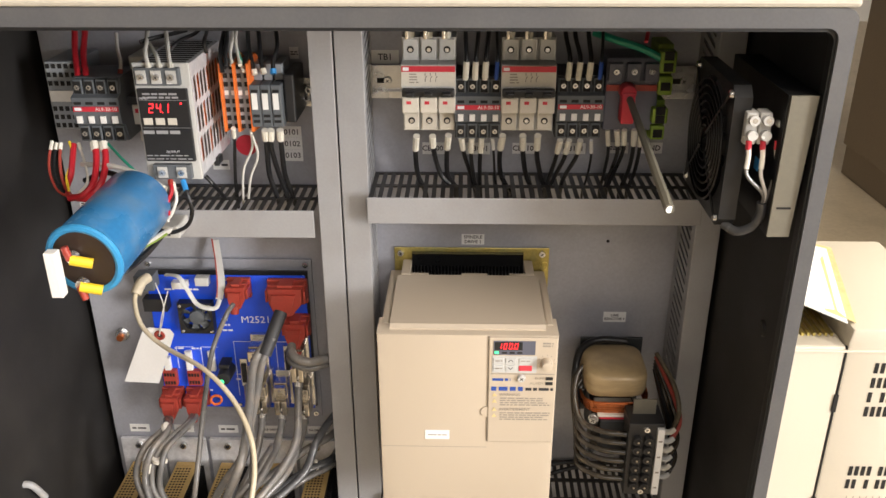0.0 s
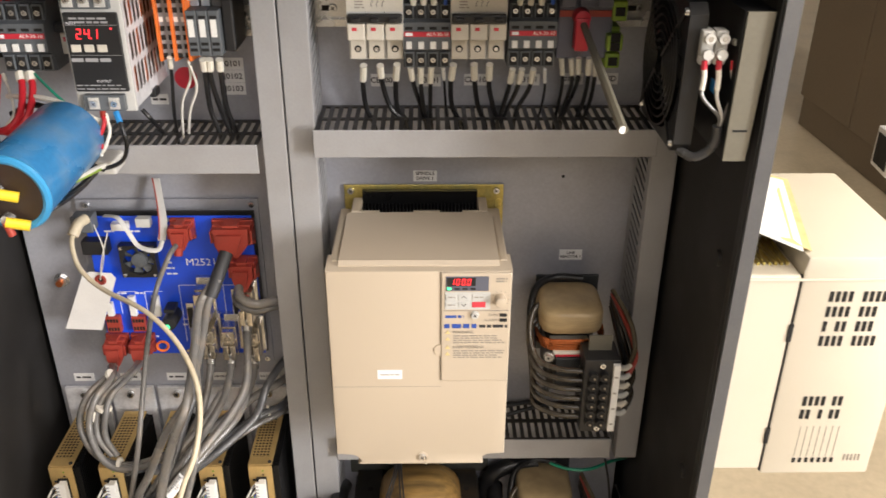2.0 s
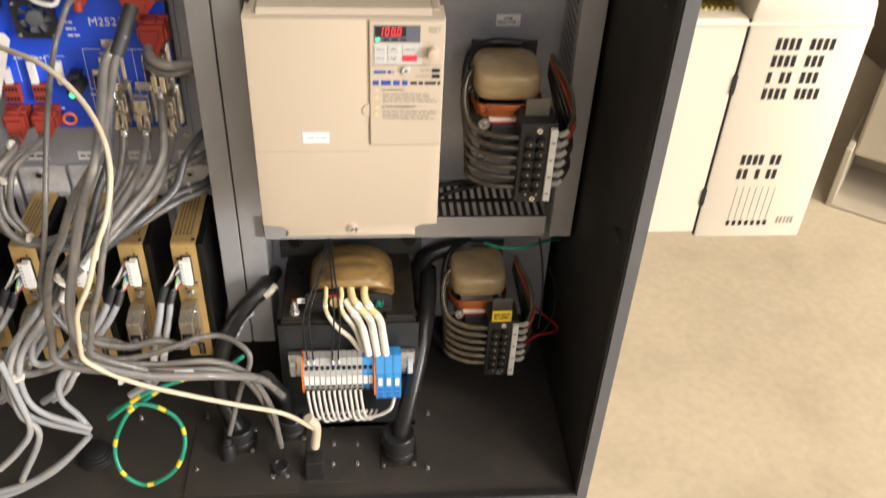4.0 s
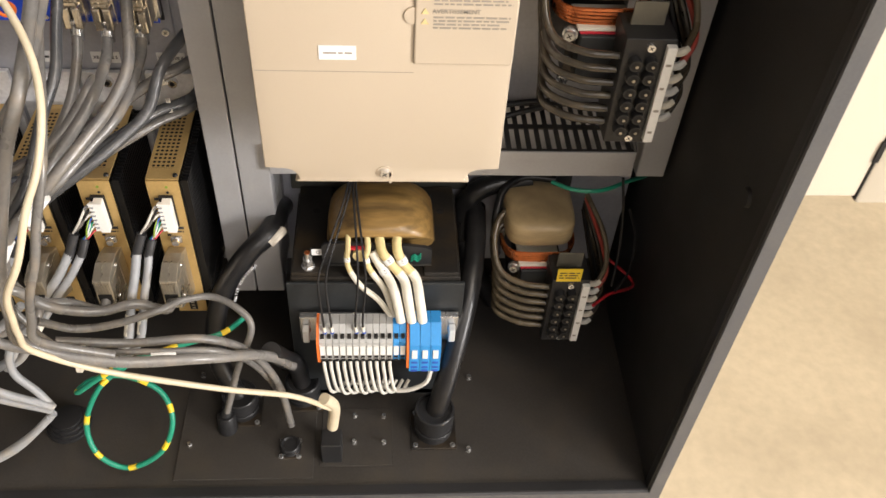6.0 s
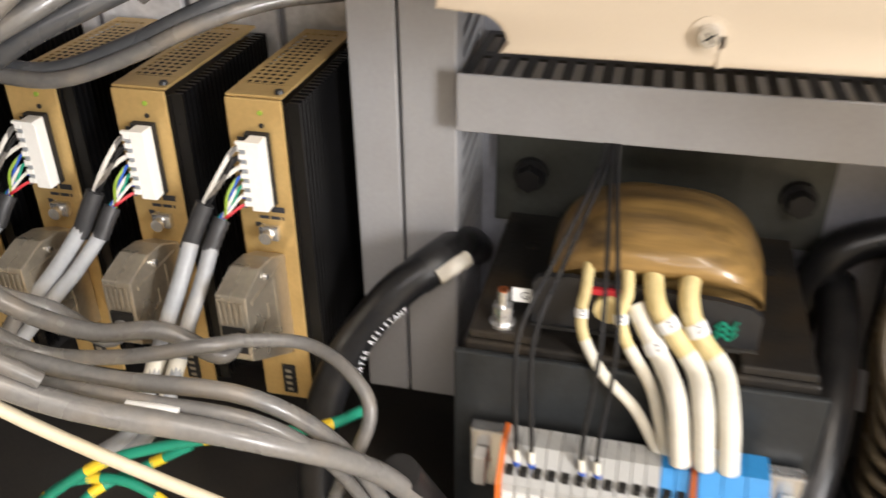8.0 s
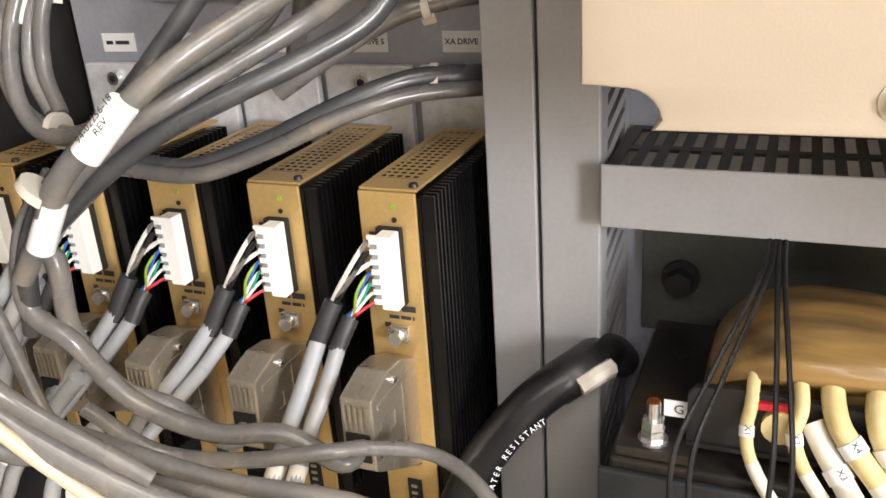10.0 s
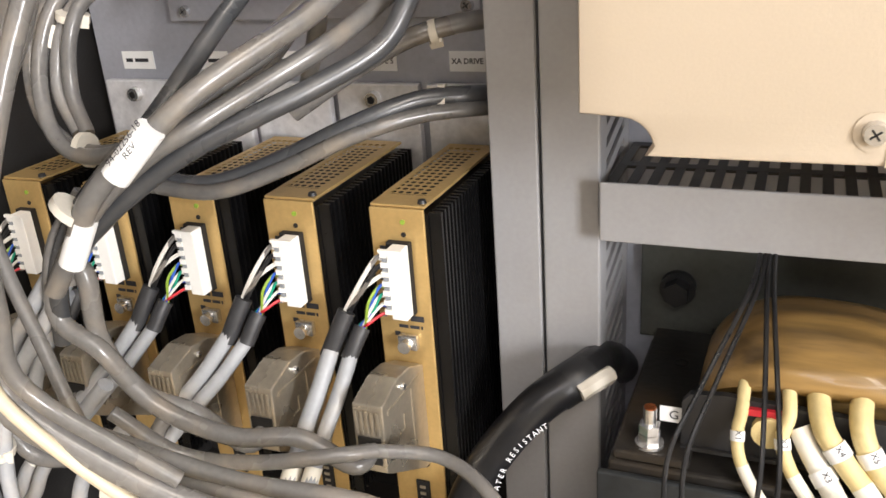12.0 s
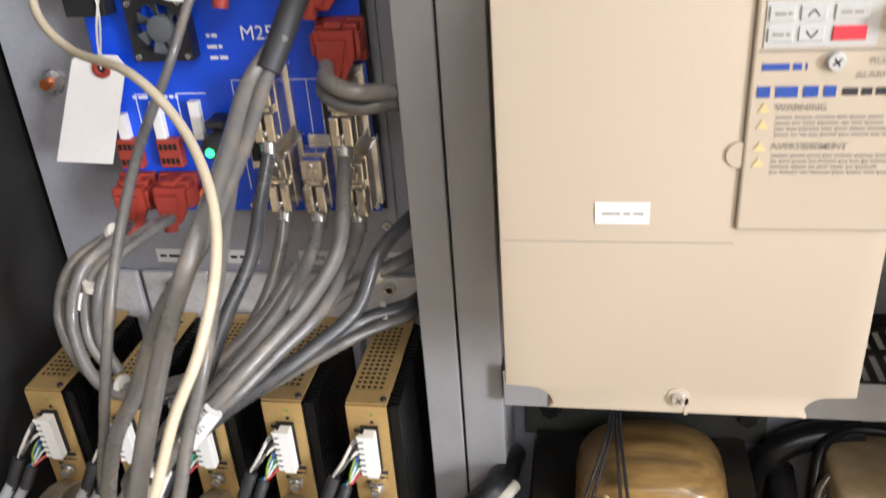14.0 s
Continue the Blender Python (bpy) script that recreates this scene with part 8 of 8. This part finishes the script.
prism(bm, [(0.3370, 0.7236), (0.3385, 0.7236), (0.3385, 0.868), (0.3370, 0.868)], "z", bz0, bz1)
part("side_sheet", bm, FANBLK, fh)
bm = B()
prism(bm, [(0.3385, 0.724), (0.3600, 0.724), (0.3600, 0.868), (0.3385, 0.868)], "z", bz1 - 0.002, bz1)
part("top_sheet", bm, FANBLK, fh)
cbox("vent_slot", (0.341, 0.352, 0.7208, 0.7216, bz0 + 0.024, bz0 + 0.0255), SHADEBLACK, fh)
# white terminal block between fan and hood
ob = thing("terminal_block", (0.3105, 0.736, 1.382), "small white screw terminal block on the fan", "terminal block")
for k in range(2):
    x = 0.0065 + k * 0.0105
    bm = B()
    box(bm, x - 0.0048, x + 0.0048, 0, 0.014, -0.013, 0.013, 0.0015)
    cyl(bm, (x, 0.003, 0.007), (x, -0.006, 0.008), 0.0040, seg=12)
    cyl(bm, (x, 0.003, -0.005), (x, -0.006, -0.004), 0.0040, seg=12)
    p_ = part("pole", bm, CLEAR, ob, "translucent white pole", True)
    rod("brass_screw", (x, -0.0055, 0.008), (x, -0.0063, 0.008), 0.0022, ZINC, p_, seg=8)
bm = B()
cyl(bm, (0.029, 0.004, 0.004), (0.029, -0.004, 0.005), 0.0038, seg=12)
part("pole", bm, CLEAR, ob, "", True)
for k, (x, m) in enumerate(((0.316, GREYC), (0.327, WHITEC), (0.338, GREYC))):
    lead_wire([(x, 0.735, 1.370), (x + 0.001, 0.733, 1.360), (x + 0.001, 0.731, 1.346), (0.332 + 0.002 * k, 0.731, 1.330), (0.333 + 0.001 * k, 0.734, 1.318)], 0.0015, m, WSLEEVE, "fan wire with red ferrule", 0.4)
    tagged(rod("ferrule", (x, 0.735, 1.373), (x + 0.0003, 0.7343, 1.366), 0.0023, REDST, None, seg=8), "small red insulated ferrule on fan wire", "ferrule")
cable("cable", [(0.333, 0.733, 1.322), (0.334, 0.734, 1.312), (0.330, 0.737, 1.300), (0.320, 0.741, 1.293), (0.310, 0.750, 1.296)], 0.0040, DGREYC, "dark sleeve gathering the fan wires")
tagged(cbox("rating_sticker", (0.3285, 0.3290, 0.742, 0.752, 1.345, 1.355), BLUEPL, None), "small blue sticker on the fan housing", "sticker")

# ---- second drive hung outside the cabinet ----
def side_drive():
    ob = thing("motor_drive", (0, 0, 0), "pale beige drive with slotted side on cabinet", "motor drive")
    X0, XM, X1, Y0, Y1, Z0, Z1 = XR + 0.013, 0.4330, 0.5400, 0.744, 0.935, 0.957, 1.187
    bm = B()
    box(bm, X0, XM - 0.0008, Y0 + 0.001, Y1, Z0 + 0.006, Z1 - 0.006, 0.002)
    part("rear_case", bm, BOXBEIGE, ob)
    bm = B()
    prism(bm, [(XM, Z0), (X1, Z0), (X1, Z1 - 0.010), (X1 - 0.003, Z1 + 0.012), (XM + 0.002, Z1 + 0.012), (XM, Z1 - 0.002)], "y", Y0, Y1)
    bmesh.ops.bevel(bm, geom=bm.edges[:], offset=0.003, segments=2, affect="EDGES", profile=0.5)
    cov = part("cover", bm, BOXBEIGE, ob, "pale beige moulded cover", True)
    cbox("seam", (XM - 0.0010, XM + 0.0002, Y0 + 0.0004, Y0 + 0.004, Z0 + 0.004, Z1 - 0.006), SHADEBLACK, ob)
    bm = B()
    box(bm, X0, X1 - 0.001, Y0 - 0.0012, Y0 + 0.01, Z1 - 0.011, Z1 - 0.0085, 0.0008)
    part("ledge", bm, BOXBEIGE, ob)
    for z in (1.122, 1.005):
        cbox("side_slot", (XM - 0.0026, XM + 0.0012, Y0 - 0.0006, Y0 + 0.001, z - 0.009, z + 0.009), SHADEBLACK, ob)
    # vent slots and grooves are flat strips, their shade put into the colour
    def slots(x, z, cols, rows, skip=()):
        for r in range(rows):
            for c in range(cols):
                if (r, c) in skip:
                    continue
                u, v = x + c * 0.0058 - 0.0016 * 0, z - r * 0.0155
                bm = B()
                prism(bm, [(u, v), (u + 0.0034, v), (u + 0.0034, v + 0.0105), (u, v + 0.0105)], "y", Y0 - 0.0006, Y0 + 0.001)
                part("vent_slot", bm, SHADEBLACK, cov)
    slots(0.4600, 1.1550, 4, 4, ((2, 1),))
    slots(0.4900, 1.1550, 4, 4, ((1, 3), (2, 3)))
    slots(0.4590, 1.0410, 4, 2, ((1, 2),))
    slots(0.4870, 1.0410, 2, 2)
    for c in range(7):
        cbox("vent_slot", (0.4620 + c * 0.0062, 0.4650 + c * 0.0062, Y0 - 0.0006, Y0 + 0.001, 0.972, 0.9775), SHADEBLACK, cov)
        cbox("vent_groove", (0.4628 + c * 0.0062, 0.4634 + c * 0.0062, Y0 - 0.0003, Y0 + 0.001, 0.979, 1.016), GREYINK, cov)
    for c in range(5):
        cbox("vent_slot", (0.5120 + c * 0.0036, 0.5136 + c * 0.0036, Y0 - 0.0005, Y0 + 0.001, 0.974, 0.9815), GREYINK, cov)
    bm = B()
    for c in range(10):
        box(bm, X0 + 0.004 + c * 0.0052, X0 + 0.0064 + c * 0.0052, Y0 + 0.02, Y0 + 0.07, Z1 - 0.0062, Z1 - 0.003)
    part("top_grille", bm, YZINC, ob, "vent grille on the top")
    return ob


side_drive()
pp = thing("document", (0, 0, 0), "white paper folder lying on the pale drive", "document")
bm = B()
prism(bm, [(0.376, 0.760), (0.430, 0.748), (0.470, 0.905), (0.376, 0.920)], "z", 1.2015, 1.2025)
for v in bm.verts:
    v.co.z += 0.05 * max(0, (0.445 - v.co.x)) * 6 * (1 if v.co.x < 0.38 else 0.25)
part("sheet", bm, CARD, pp)
bm = B()
prism(bm, [(0.376, 0.766), (0.440, 0.754), (0.478, 0.912), (0.376, 0.926)], "z", 1.2000, 1.2008)
for v in bm.verts:
    v.co.z += 0.05 * max(0, (0.445 - v.co.x)) * 6 * (1 if v.co.x < 0.38 else 0.25)
part("folder", bm, SLEEVE, pp, "manila folder below")

# ---- machines further off in the hall ----
ob = thing("machine_enclosure", (0, 0, 0), "brown panelled machine enclosure on the concrete floor", "machine")
A_, B2 = Vector((2.0880, 4.5120, 0.0000)), Vector((2.1160, 3.5950, 0.0000))
d = (B2 - A_).normalized()
n_ = Vector((-d.y, d.x, 0)) if d.x < 0 else Vector((d.y, -d.x, 0)) * -1
def slab(name, o, d, nrm, l0, l1, t0, t1, z0, z1, m, parent, label="", bev=0.004):
    bm = B()
    vs = [bm.verts.new(o + d * l + nrm * t + Vector((0, 0, z))) for z in (z0, z1) for l, t in ((l0, t0), (l1, t0), (l1, t1), (l0, t1))]
    for q in ((0, 1, 2, 3), (7, 6, 5, 4), (0, 4, 5, 1), (1, 5, 6, 2), (2, 6, 7, 3), (3, 7, 4, 0)):
        bm.faces.new([vs[i] for i in q])
    if bev:
        bmesh.ops.bevel(bm, geom=bm.edges[:], offset=bev, segments=2, affect="EDGES", profile=0.5)
    return part(name, bm, m, parent, label)
side = Vector((d.y, -d.x, 0))
if side.x < 0:
    side = -side
slab("plinth", A_, d, side, 0.0, 2.2, 0.02, 1.2, 0.0, 0.16, BROWNPANEL, ob)
for k in range(4):
    slab("panel", A_, d, side, k * 0.55 + 0.003, k * 0.55 + 0.547, 0.0, 1.2, 0.165, 2.0, BROWNPANEL, ob, "brown sheet panel")
mb = thing("workbench_machine", (0, 0, 0), "putty coloured machine bed with white rail", "machine")
F0 = Vector((1.5050, 2.1510, 0.0000))
R0z = 0.7010 - 0.112
u = Vector((0.80, -0.60, 0)).normalized()
w_ = Vector((0.60, 0.80, 0)).normalized()
slab("bed", F0, u, w_, 0.02, 1.9, 0.05, 1.0, 0.16, R0z, MACHINE, mb, "putty painted machine bed", 0.01)
slab("foot", F0, u, w_, 0.0, 0.22, 0.0, 0.30, 0.0, 0.012, MACHINE, mb)
slab("foot_web", F0, u, w_, 0.0, 0.02, 0.0, 0.30, 0.012, 0.20, MACHINE, mb)
slab("foot_web", F0, u, w_, 0.02, 0.22, 0.28, 0.30, 0.012, 0.20, MACHINE, mb)
R0 = Vector((1.4100, 2.3500, 0.7010))
rl = thing("rail", (0, 0, 0), "white aluminium rail profile on the machine bed", "rail")
R0.z -= 0.11
ur = Vector((0.995, -0.10, 0)).normalized()
wr = Vector((0.10, 0.995, 0)).normalized()
slab("profile", R0, ur, wr, 0.0, 1.9, 0.0, 0.12, 0.0, 0.12, ALU, rl, "hollow aluminium profile", 0.004)
# dark patch standing in for the shade inside the hollow end
slab("open_end", R0, ur, wr, -0.002, 0.001, 0.015, 0.105, 0.015, 0.105, SHADEBLACK, rl, "", 0)
slab("cover", R0, ur, wr, 0.10, 1.9, 0.0, 0.12, 0.121, 0.17, WHITE, rl, "white cover strip", 0.004)
